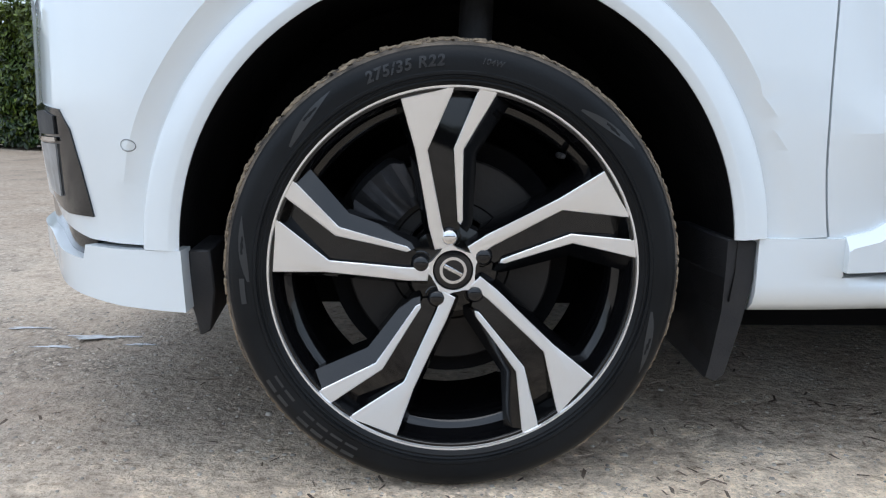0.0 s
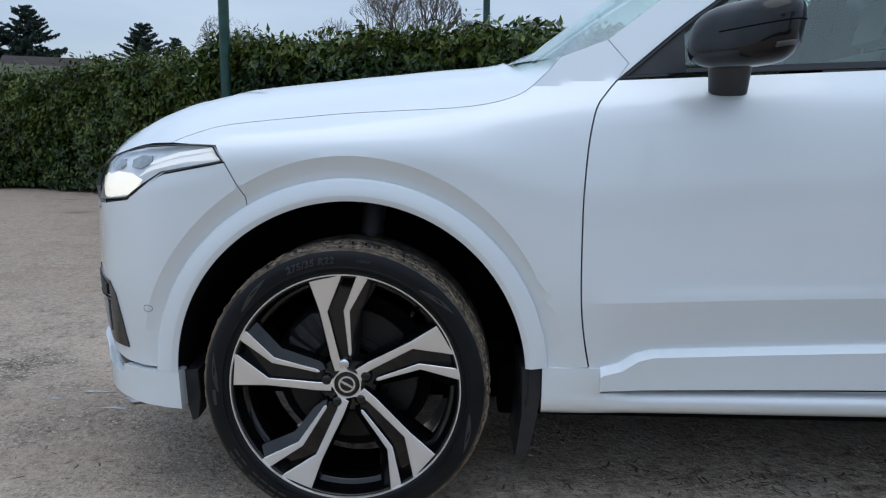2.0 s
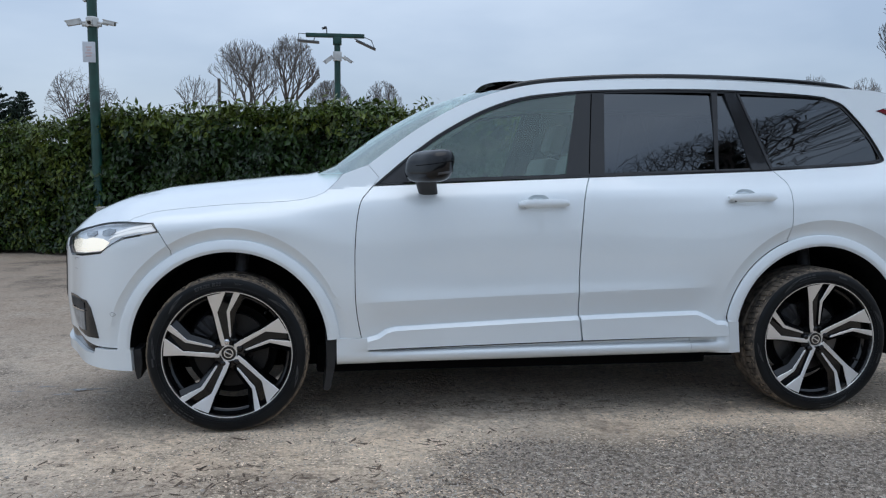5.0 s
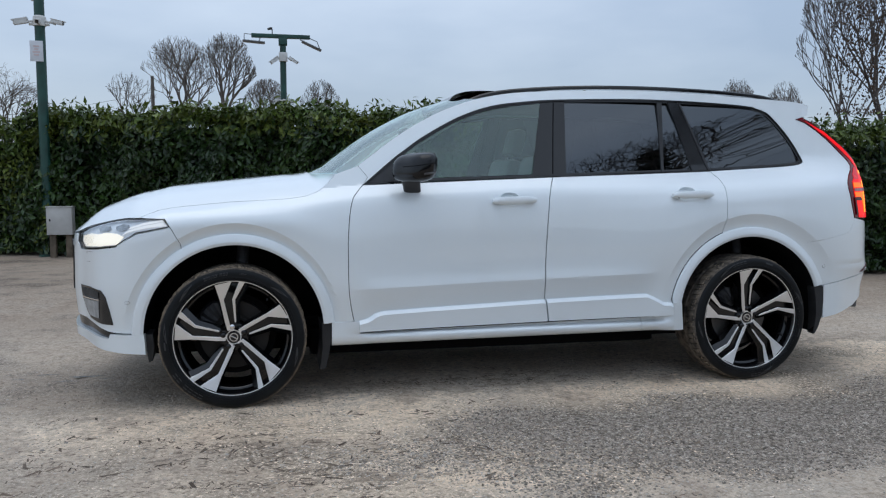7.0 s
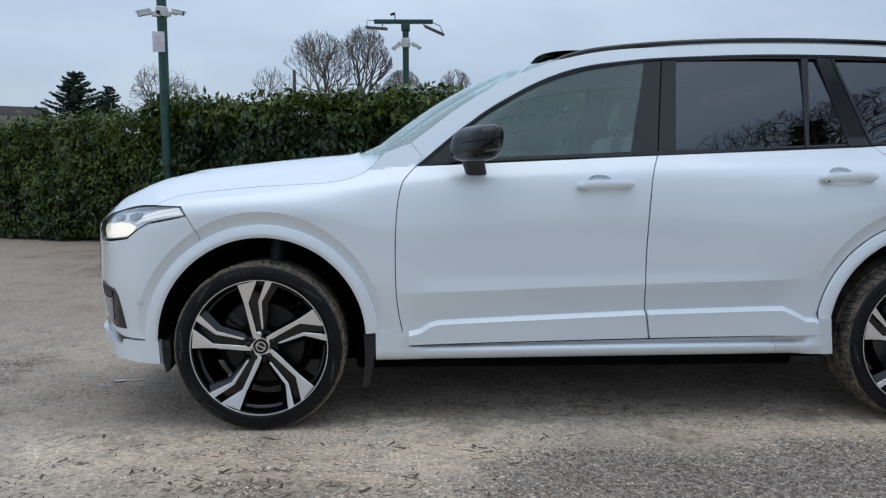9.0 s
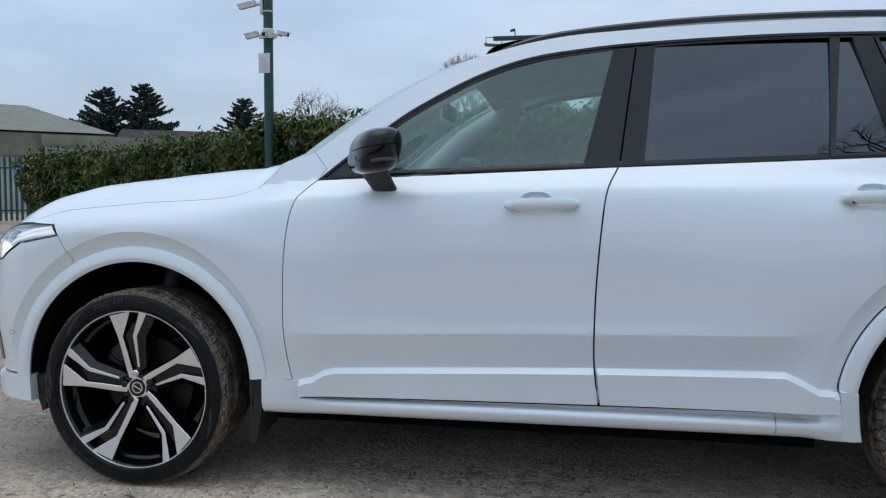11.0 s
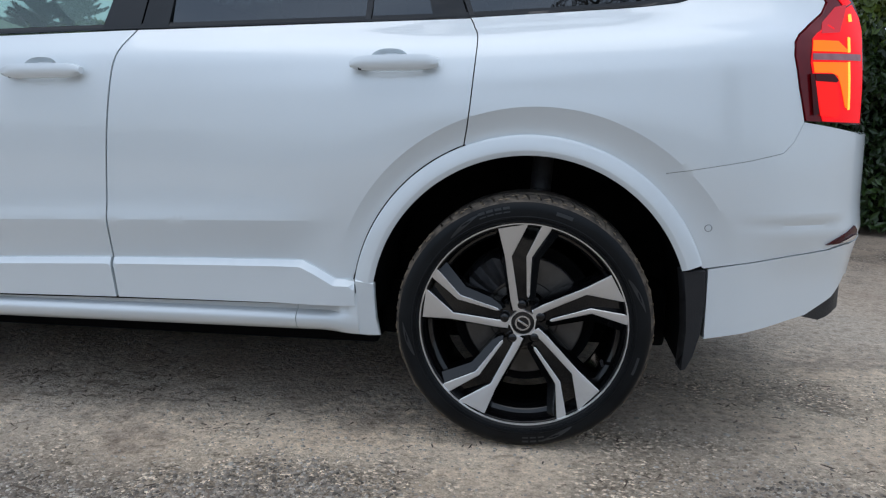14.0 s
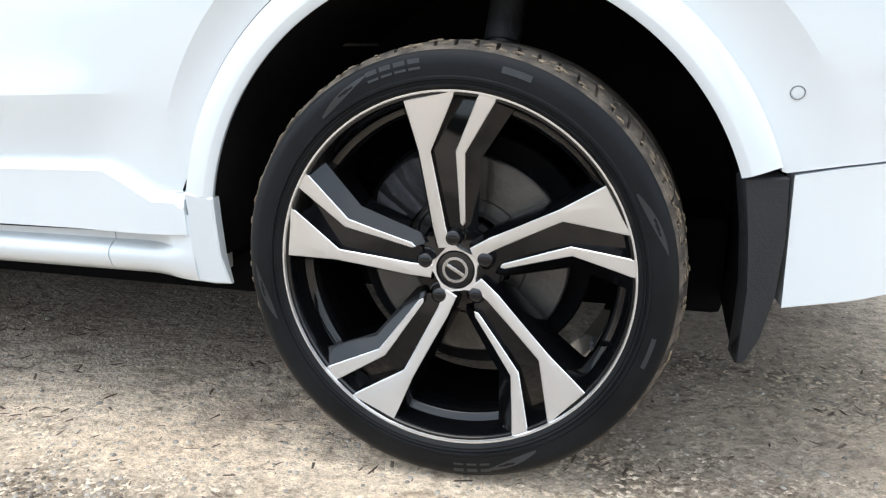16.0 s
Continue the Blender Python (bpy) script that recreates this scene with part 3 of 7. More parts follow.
for trim, top, doors in ((TRIM_F, TRIM_F[:6], front_doors), (TRIM_R, TRIM_R[:6], rear_doors)):
    low_edge = shrink(trim, 0.021)[:6]
    for o, d in zip(panel("door_cladding", trim, PAINT, None, gap=0.0025, thick=0.02, step=0.014, place=clad(top), creases=[low_edge]), doors):
        o.parent = d


def sill(x0, x1, n):
    """A stretch of sill: a ledge that dies away into the wing's foot and the rear arch's foot."""
    prof = [(0.012, 0.430), (0.014, 0.366), (0.004, 0.362), (-0.010, 0.350), (-0.013, 0.338), (-0.006, 0.318), (0.016, 0.302), (0.05, 0.296), (0.10, 0.30), (0.10, 0.43)]
    fore = [-0.018, -0.018, -0.018, -0.018, -0.017, -0.010, 0.008]
    aft = [-0.028, -0.028, -0.028, -0.028, -0.0275, -0.025, -0.014]

    def build(mv):
        xs = sorted(list(np.linspace(x0, x1, n)) + [x for x in (0.656, 0.668) if x0 < x < x1])
        bm = bmesh.new()
        rows = []
        for x in xs:
            lift = 0.012 * (x - 0.52) / 2.0
            ledge, wall = smooth01((0.75 - x) / 0.13), min(1.0, max(0.0, (0.668 - x) / 0.012))
            tail = smooth01((x - 2.37) / 0.125)
            row = []
            for k, (d, z) in enumerate(prof):
                if k < 7:
                    d += (fore[k] - d) * (wall if k < 2 else ledge)
                    d += (aft[k] - d) * tail
                row.append(bm.verts.new(mv((x, d, z + lift))))
            rows.append(row)
        m = len(prof)
        for p, q in zip(rows, rows[1:]):
            for k in range(m):
                bm.faces.new((p[k], p[(k + 1) % m], q[(k + 1) % m], q[k]))
        bm.faces.new(rows[0]), bm.faces.new(rows[-1][::-1])
        return bm
    return build


for bm in mirrored(sill(0.508, 2.2988, 34)) + mirrored(sill(2.3012, 2.4985, 12)):
    part("sill", bm, PAINT, car)


def sill_seam(mv):
    """The dark gap between the doors' cladding and the sill."""
    bm = bmesh.new()
    rows = []
    for x in np.linspace(0.656, 2.490, 24):
        z = float(np.interp(x, [0.652, 1.727, 2.492], [0.372, 0.391, 0.402]))
        rows.append([bm.verts.new(mv((x, y, z + o))) for y, o in ((-0.004, -0.0035), (-0.004, 0.004), (0.012, 0.004), (0.012, -0.0035))])
    for p, q in zip(rows, rows[1:]):
        for k in range(4):
            bm.faces.new((p[k], p[(k + 1) % 4], q[(k + 1) % 4], q[k]))
    bm.faces.new(rows[0]), bm.faces.new(rows[-1][::-1])
    return bm


for bm in mirrored(sill_seam):
    part("sill_seam", bm, GAP, car, "dark gap over the sill")


def arch_foot(mv):
    """The foot of the rear arch, which closes the sill."""
    o = [(2.4865, 0.4832), (2.5445, 0.4748), (2.547, 0.43), (2.552, 0.37), (2.563, 0.314), (2.53, 0.312), (2.4925, 0.314), (2.4925, 0.37), (2.4925, 0.43)]
    bm = bmesh.new()
    rows = [[bm.verts.new(mv((x, y + (0.012 if z < 0.33 and y < -0.01 else 0), z))) for x, z in poly] for poly, y in ((shrink(o, 0.003), -0.0285), (o, -0.0255), (o, -0.006))]
    bm.faces.new(rows[0]), bm.faces.new(rows[2][::-1])
    n = len(o)
    for p, q in zip(rows, rows[1:]):
        for i in range(n):
            bm.faces.new((p[i], p[(i + 1) % n], q[(i + 1) % n], q[i]))
    box(bm, 2.462, 2.500, *sorted((mv((0, -0.018, 0)).y, mv((0, 0.04, 0)).y)), 0.36, 0.4815)
    return bm


for bm in mirrored(arch_foot):
    part("arch_foot", bm, PAINT, car)


def arch_seam(mv):
    """The dark gap where the rear door meets the arch."""
    bm = bmesh.new()
    line = arc(REAR_ARCH, ARCH_OUT + 0.0012, 111, 171, 24) + [(2.4848, 0.4830), (2.4885, 0.43), (2.4915, 0.402)]
    rows = []
    for x, z in line:
        side = (x - REAR_ARCH[0], z - REAR_ARCH[1])
        k = 0.0016 / math.hypot(*side) if z > 0.485 else 0.0
        dx, dz = (side[0] * k, side[1] * k) if k else (-0.0008, 0.0)
        out, deep = (-0.0016, 0.012) if z > 0.50 else (-0.0135, 0.003)
        rows.append([bm.verts.new(mv(on(x + dx * q, z + dz * q, out + o))) for q, o in ((-1, 0.0), (1, 0.0), (1, deep), (-1, deep))])
    for p, q in zip(rows, rows[1:]):
        for i in range(4):
            bm.faces.new((p[i], p[(i + 1) % 4], q[(i + 1) % 4], q[i]))
    return bm


for bm in mirrored(arch_seam):
    part("arch_seam", bm, GAP, car, "dark gap at the door's edge")


# flared lips round the wheel arches, and the dark liners behind them
def flare(c, a0, a1):
    def build(mv):
        prof = [(0.4565, -0.010), (0.4530, -0.0205), (0.4535, -0.0228), (0.4665, -0.0300), (0.4695, -0.0302), (0.486, -0.0272), (0.503, -0.0222), (0.5090, -0.0198), (0.5108, -0.0172), (0.5110, -0.002)]
        bm = bmesh.new()
        rings = []
        steps = [radians(a0 + (a1 - a0) * k / 60) for k in range(61)]
        for a in steps:
            x, z = c[0], c[1]
            ca, sa = math.cos(a), math.sin(a)
            yb = float(np.interp(min(max(x + 0.5 * ca, -0.6), 3.7), PLAN[:, 0], PLAN[:, 1]))
            rings.append([bm.verts.new(mv((x + r * ca, y + (yb if y < 0.04 else 0), z + r * sa))) for r, y in prof])
        for p, q in zip(rings, rings[1:]):
            for i in range(len(prof) - 1):
                bm.faces.new((p[i], p[i + 1], q[i + 1], q[i]))
        bm.faces.new(rings[0]), bm.faces.new(rings[-1][::-1])
        return bm
    return build


for bm in mirrored(flare(FRONT_ARCH, 3.5, 179.5)) + mirrored(flare(REAR_ARCH, 18.5, 171.3)):
    part("wheel_arch_lip", bm, PAINT, car)


def liner(c, a0=-10, a1=190):
    def build(mv):
        bm = bmesh.new()
        rows = []
        for k in range(33):
            a = radians(a0 + (a1 - a0) * k / 32)
            r = 0.462
            x, z = c[0] + r * math.cos(a), c[1] + r * math.sin(a)
            rows.append([bm.verts.new(mv((x, y, z))) for y in (-0.013, 0.14, 0.30, 0.50)] + [bm.verts.new(mv((c[0] + 0.05 * math.cos(a), 0.52, c[1] + 0.05 * math.sin(a))))])
        for p, q in zip(rows, rows[1:]):
            for i in range(4):
                bm.faces.new((p[i], p[i + 1], q[i + 1], q[i]))
        return bm
    return build


for bm in mirrored(liner(FRONT_ARCH)) + mirrored(liner(REAR_ARCH, -17, 186)):
    part("wheel_arch_liner", bm, LINER, car, "dark wheel arch liner")
for bm_c in (FRONT_ARCH, REAR_ARCH):
    def strut(mv, c=bm_c):
        bm = bmesh.new()
        tube(bm, [mv((c[0] + 0.03, 0.18, 0.74)), mv((c[0] + 0.04, 0.24, 0.90))], 0.032, 10)
        tube(bm, [mv((c[0] + 0.03, 0.17, 0.70)), mv((c[0] + 0.03, 0.18, 0.76))], 0.022, 10)
        box(bm, *sorted((c[0] - 0.03, c[0] + 0.10)), *sorted((mv((0, 0.15, 0)).y, mv((0, 0.23, 0)).y)), 0.66, 0.70, 0.008)
        return bm
    for bm in mirrored(strut):
        part("suspension_strut", bm, CALIPER, car, "grey metal strut")


def flap(pts, y0, y1, zin):
    def build(mv):
        bm = bmesh.new()
        a = [bm.verts.new(mv((x + 0.0, y0 + 0.018 * smooth01((0.40 - z) / 0.2), z))) for x, z in pts]
        b = [bm.verts.new(mv((x - 0.008, y1, z + zin * max(0.0, (0.36 - z) / 0.2)))) for x, z in pts]
        n = len(pts)
        bm.faces.new(a), bm.faces.new(b[::-1])
        for i in range(n):
            bm.faces.new((a[i], a[(i + 1) % n], b[(i + 1) % n], b[i]))
        bmesh.ops.bevel(bm, geom=[e for e in bm.edges], offset=0.003, segments=1, affect="EDGES")
        return bm
    return build


for bm in mirrored(flap([(0.455, 0.428), (0.508, 0.424), (0.506, 0.36), (0.496, 0.28), (0.478, 0.185), (0.462, 0.172), (0.440, 0.180), (0.452, 0.21), (0.462, 0.30), (0.458, 0.36)], -0.012, 0.22, 0.02)) \
        + mirrored(flap([(3.424, 0.548), (3.486, 0.552), (3.4885, 0.46), (3.482, 0.37), (3.468, 0.300), (3.452, 0.256), (3.437, 0.252), (3.441, 0.31), (3.443, 0.38), (3.437, 0.46)], -0.026, 0.035, 0.01)) \
        + mirrored(flap([(-0.435, 0.40), (-0.400, 0.40), (-0.395, 0.33), (-0.405, 0.26), (-0.425, 0.25), (-0.433, 0.30)], 0.0, 0.16, 0.02)):
    part("mud_flap", bm, BLACK_PLASTIC, car, "black rubber mud flap")


# plain near-black underbody boxes, added low down to block light under the car
for nm, dims in (("floor_pan", (0.53, 2.46, 0.09, 2 * YC - 0.09, 0.30, 0.40)), ("underfloor_light_block", (0.40, 2.50, 0.24, 2 * YC - 0.24, 0.205, 0.36)), ("front_undertray", (-0.66, -0.46, 0.26, 2 * YC - 0.26, 0.32, 0.45)), ("rear_undertray", (3.52, 3.80, 0.30, 2 * YC - 0.30, 0.40, 0.52)),
                 ("front_subframe", (-0.46, 0.46, 0.30, 2 * YC - 0.30, 0.235, 0.42)), ("rear_subframe", (2.50, 3.44, 0.30, 2 * YC - 0.30, 0.225, 0.42)), ("engine_bay", (-0.5, 0.5, 0.56, 2 * YC - 0.56, 0.24, 0.80)), ("boot_floor", (2.5, 3.5, 0.56, 2 * YC - 0.56, 0.26, 0.80)),
                 ("inner_sill", (0.56, 2.46, 0.07, 0.12, 0.40, 1.06)), ("inner_sill", (0.56, 2.46, 2 * YC - 0.12, 2 * YC - 0.07, 0.40, 1.06))):
    bm = bmesh.new()
    box(bm, *dims, 0.02)
    part(nm, bm, GAP, car, "dark underbody block that keeps light out")

# bonnet, windscreen, roof, tailgate
hood_rows = [on(a, b) for a, b in curve(HOOD_EDGE, 4)] + [on(a, b) for a, b in curve(HOOD_FRONT, 4)[1:]]
nh = len(hood_rows)


def hood_crown(s, w):
    x = hood_rows[min(nh - 1, round(s * (nh - 1)))].x
    h = float(np.interp(x, [-0.94, -0.90, -0.835, -0.765, -0.705, -0.635, -0.55, -0.455, -0.40, -0.30, -0.06, 0.10, 0.25, 0.41, 0.50, 0.55], [0.0, 0.014, 0.043, 0.074, 0.092, 0.102, 0.115, 0.131, 0.121, 0.114, 0.116, 0.122, 0.130, 0.123, 0.062, 0.008]))
    return (float(np.interp(x, [0.40, 0.55], [0, -0.10])) * smooth01(w * 1.3), 0, h * (1 - (1 - w) ** 5) + 0.012 * w * smooth01((x + 0.9) / 0.5) * smooth01((0.55 - x) / 0.1))


hood = mirror_loft("bonnet", hood_rows, PAINT, car, crown=hood_crown, n=40)
ws_rows = [on(a, b, 0.004) for a, b in curve(ROOF_EDGE[:5], 5)]
ws = mirror_loft("windscreen", [on(0.56, 1.222, 0.01)] + ws_rows, GLASS_SCREEN, car, "green-tinted windscreen", crown=lambda s, w: (-0.19 * (1 - (1 - w) ** 4) * (1 - 0.35 * s), 0, 0.03 * s * (1 - (1 - w) ** 2)), n=24)
ws.visible_shadow = False
roof_rows = [on(a, b) for a, b in curve(ROOF_EDGE[4:], 5)]
mirror_loft("roof", roof_rows, PAINT, car, crown=lambda s, w: (-0.10 * (1 - s) * (1 - (1 - w) ** 2) + 0.14 * s ** 4 * (1 - (1 - w) ** 3), 0, 0.018 * (1 - (1 - w) ** 3)), n=24)
gate_rows = [on(3.56, 1.660, 0.004)] + [on(a, b, 0.004) for a, b in curve(LAMP_OUT, 3)]
mirror_loft("tailgate", gate_rows, PAINT, car, crown=lambda s, w: (0.12 * (1 - (1 - w) ** 2), 0, 0), n=24)
mirror_loft("rear_window", [Vector((q.x + 0.012, q.y + 0.10, q.z)) for q in gate_rows[3:12]], GLASS_DARK, car, "dark rear window", crown=lambda s, w: (0.11 * (1 - (1 - w) ** 2) + 0.012, 0, 0), n=16)

# tilted sunroof panel at the front of the roof
sr = []
for x, z in curve([(1.262, 1.676), (1.29, 1.705), (1.34, 1.724), (1.42, 1.735), (1.54, 1.738)], 3):
    sr.append((x, 0.50, z))
bm = bmesh.new()
rows = [[bm.verts.new((x, y, z - o + 0.006 * (1 - abs(y - YC) / 0.4))) for y in np.linspace(0.50, 2 * YC - 0.50, 9)] for o, line in ((0, sr), (0.022, sr[::-1])) for x, _, z in line]
rows.append(rows[0])
for p, q in zip(rows, rows[1:]):
    for i in range(8):
        bm.faces.new((p[i], p[i + 1], q[i + 1], q[i]))
part("sunroof_panel", bm, BLACK_GLOSS, car, "dark glass sunroof panel, tilted open")

# side windows with black surrounds
DLO = [tuple(p) for p in curve(DLO_LOW, 4) + curve(DLO_REAR, 4)[1:] + curve(DLO_TOP, 4)[1:-1]]


def cut(poly, a, b):
    """The part of an outline to the right of the line from a to b."""
    out = []
    side = lambda p: (b[0] - a[0]) * (p[1] - a[1]) - (b[1] - a[1]) * (p[0] - a[0])
    for p, q in zip(poly, poly[1:] + poly[:1]):
        s, t = side(p), side(q)
        if s <= 0:
            out.append(p)
        if (s < 0) != (t < 0):
            k = s / (s - t)
            out.append((p[0] + (q[0] - p[0]) * k, p[1] + (q[1] - p[1]) * k))
    return out


FRAME_IN = shrink(DLO, 0.017)
B1, B2 = ((1.647, 1.15), (1.782, 1.72)), ((1.865, 1.15), (1.920, 1.72))
C1, C2 = ((2.480, 1.15), (2.503, 1.72)), ((2.492, 1.15), (2.538, 1.72))
C3, C4 = ((2.716, 1.15), (2.556, 1.72)), ((2.850, 1.15), (2.631, 1.72))
rev = lambda l: (l[1], l[0])
M1 = ((0.865, 1.10), (0.865, 1.72))
front_glass = cut(cut(FRAME_IN, *rev(B1)), *M1)
rear_glass = cut(cut(FRAME_IN, *B2), *rev(C1))
small_glass = cut(cut(FRAME_IN, *C2), *rev(C3))
quarter_glass = cut(FRAME_IN, *C4)


def glass_skin(u, z, off=0.0):
    """The one smooth, barrelled sheet in which all the side windows lie."""
    x = float(np.interp(u, PLAN_U, PLAN[:, 0]))
    a, b = x - 2.0, z - 1.4
    y = 0.2022 + 0.0074 * a + 0.0034 * a * a - 0.0085 * a ** 3 + (0.3414 - 0.089 * a - 0.0189 * a * a) * b
    return Vector((x, y - 0.010 * (1 - ((b - 0.03 - 0.02 * a) / 0.25) ** 2) + off, z))


for poly, glass, name, doors in ((front_glass, GLASS_CLEAR, "door_glass", front_doors), (rear_glass, GLASS_DARK, "door_glass", rear_doors),
                                 (small_glass, GLASS_DARK, "quarter_light", rear_doors), (quarter_glass, GLASS_DARK, "quarter_window", (car, car))):
    pair = panel(name, poly, glass, None, "clear green-tinted glass" if glass is GLASS_CLEAR else "dark privacy glass", thick=0.004, step=0.05, place=glass_skin)
    for o, d in zip(pair, doors):
        o.parent = d
        o.visible_shadow = glass is not GLASS_CLEAR
for poly, doors, mt in ((cut(cut(DLO, *B1), *rev(((1.783, 1.209), (1.845, 1.669)))), front_doors, BLACK_GLOSS), (cut(cut(DLO, *((1.789, 1.209), (1.851, 1.669))), *rev(B2)), rear_doors, BLACK_GLOSS),
                        (cut(cut(DLO, *C1), *rev(C2)), rear_doors, BLACK_TRIM), (cut(cut(DLO, *C3), *rev(((2.828, 1.15), (2.613, 1.72)))), rear_doors, BLACK_GLOSS),
                        (cut(cut(DLO, *((2.834, 1.15), (2.619, 1.72))), *rev(C4)), (car, car), BLACK_TRIM), (cut(DLO, *rev(M1)), front_doors, BLACK_TRIM)):
    for o, d in zip(panel("window_pillar", poly, mt, None, "black window pillar", off=0.006, thick=0.014, step=0.05), doors):
        o.parent = d

for o, d in zip(panel("pillar_backing", cut(cut(DLO, *((1.745, 1.209), (1.806, 1.669))), *rev(((1.828, 1.209), (1.888, 1.669)))), GAP, None, "dark seal between the doors", off=0.026, thick=0.004, step=0.05), rear_doors):
    o.parent = d


def ring_trim(outer, width, off0):
    inner = shrink(outer, width)
    mid = shrink(outer, width * 0.45)

    def build(mv):
        bm = bmesh.new()
        rows = [[bm.verts.new(mv(on(a, b, off))) for a, b in line] for line, off in ((outer, off0 + 0.006), (shrink(outer, width * 0.12), off0 - 0.004), (mid, off0 - 0.004), (shrink(outer, width * 0.55), off0 + 0.004), (inner, off0 + 0.006), (inner, off0 + 0.016))]
        n = len(outer)
        for p, q in zip(rows, rows[1:]):
            for i in range(n):
                bm.faces.new((p[i], p[(i + 1) % n], q[(i + 1) % n], q[i]))
        return bm
    return build


for bm in mirrored(ring_trim([p for p in even(DLO + DLO[:1], 0.05)[:-1]], 0.019, 0.002)):
    part("window_surround", bm, BLACK_GLOSS, car, "gloss black window surround")


# door handles, let into shallow cups
def handle(x0, x1, z0, z1):
    def grip(mv):
        bm = bmesh.new()
        rings = []
        n = 16
        for k in range(n + 1):
            f = k / n
            x, z = x0 + (x1 - x0) * f, z0 + (z1 - z0) * f
            h = 0.0265 * (1 - (2 * f - 1) ** 6 * 0.55)
            bow = 0.030 + 0.013 * (1 - (2 * f - 1) ** 4)
            y = on(x, z).y
            rings.append([bm.verts.new(mv((x, y - bow + a, z + b * h))) for a, b in ((0.004, -0.75), (-0.004, -0.3), (-0.004, 0.35), (0.002, 0.85), (0.018, 0.9), (0.022, 0.2), (0.018, -0.8))])
        for p, q in zip(rings, rings[1:]):
            for i in range(7):
                bm.faces.new((p[i], p[(i + 1) % 7], q[(i + 1) % 7], q[i]))
        bm.faces.new(rings[0]), bm.faces.new(rings[-1][::-1])
        for x in (x0 + 0.03, x1 - 0.03):
            z, y = z0 + (z1 - z0) * (x - x0) / (x1 - x0), on(x, z0).y
            a, b = sorted((mv((0, y - 0.03, 0)).y, mv((0, y + 0.012, 0)).y))
            box(bm, x - 0.018, x + 0.018, a, b, z - 0.010, z + 0.010, 0.004)
        return bm
    return grip


def cup(cx, cz):
    def build(mv):
        bm = bmesh.new()
        rows = []
        for r, o in ((1.0, 0.0), (0.96, 0.003), (0.86, 0.014), (0.70, 0.022), (0.4, 0.026), (0.0, 0.027)):
            rows.append([bm.verts.new(mv(skin(u, z, o * (0.07 + 0.93 * smooth01((z - cz + 0.006) / 0.026))))) for u, z in cup_ring(cx, cz, r)])
        for p, q in zip(rows, rows[1:]):
            for i in range(28):
                bm.faces.new((p[i], p[(i + 1) % 28], q[(i + 1) % 28], q[i]))
        return bm
    return build


for (x0, x1, z0, z1), doors in (((1.397, 1.651, 1.074, 1.080), front_doors), ((2.476, 2.729, 1.104, 1.110), rear_doors)):
    for k, d in enumerate(doors):
        part("door_handle", mirrored(handle(x0, x1, z0, z1))[k], PAINT, d, "white pull handle")
        part("handle_recess", mirrored(cup(*CUPS[0 if doors is front_doors else 1]))[k], PAINT, d)


# mirrors: gloss black shell on a foot at the window corner
def shell_at(a, b, c):
    """A place on the near mirror's shell, a full, squarish egg: a rearwards, b outwards, c up, each within one."""
    n = (abs(a) ** 3.0 + abs(b) ** 3.0 + abs(c) ** 3.0) ** (1 / 3.0)
    a, b, c = a / n, b / n, c / n
    y = -0.088 - 0.116 * b
    x0, x1 = 0.826 - 0.60 * y - 0.9 * min(0.0, y + 0.06) ** 2, 0.999 - 0.90 * y - 3.4 * y * y
    return Vector(((x0 + x1) / 2 + (x1 - x0) / 2 * a + 0.012 * c, y, 1.254 + (0.080 if c > 0 else 0.075) * c + 0.005 * a))


def mirror_shell(mv):
    bm = bmesh.new()
    g, seen = np.tan(np.linspace(-1, 1, 15) * math.pi / 4), {}

    def corner(*q):
        key = tuple(round(k, 5) for k in q)
        if key not in seen:
            seen[key] = bm.verts.new(mv(shell_at(*q)))
        return seen[key]
    for turn in (lambda u, v, w: (u, v, w), lambda u, v, w: (w, u, v), lambda u, v, w: (v, w, u)):
        for side in (-1, 1):
            for i in range(14):
                for k in range(14):
                    bm.faces.new([corner(*turn(p, q, side)) for p, q in ((g[i], g[k]), (g[i + 1], g[k]), (g[i + 1], g[k + 1]), (g[i], g[k + 1]))])
    bmesh.ops.recalc_face_normals(bm, faces=bm.faces)
    return bm


def shell_line(turn, level):
    """A place round the shell's outer side at a given height, turn 0 at the front and 180 at the back."""
    a, b = -math.cos(radians(turn)), math.sin(radians(turn))
    k = (1 - abs(level) ** 3.0) ** (1 / 3.0) / (abs(a) ** 3.0 + abs(b) ** 3.0) ** (1 / 3.0)
    return shell_at(a * k, b * k, level)


def mirror_seam(mv):
    """The dark joint round the shell between its cap and its lower half."""
    bm = bmesh.new()
    tube(bm, [mv(shell_line(t, 0.10 + 0.0009 * t) + Vector((0, 0.0006, 0))) for t in range(4, 166, 6)], 0.0019, 6)
    return bm


def mirror_foot(mv):
    bm = bmesh.new()
    rings = []
    for k in range(7):
        f = k / 6
        y, x, z = 0.075 - 0.110 * f, 0.962 - 0.030 * f, 1.112 + 0.092 * f
        w, h = 0.046 + 0.006 * f, 0.022 + 0.008 * f
        rings.append([bm.verts.new(mv((x + w * math.copysign(abs(math.cos(a)) ** 0.55, math.cos(a)), y + h * math.sin(a), z))) for a in np.linspace(0, math.tau, 20, endpoint=False)])
    for p, q in zip(rings, rings[1:]):
        for i in range(20):
            bm.faces.new((p[i], p[(i + 1) % 20], q[(i + 1) % 20], q[i]))
    bm.faces.new(rings[0]), bm.faces.new(rings[-1][::-1])
    return bm


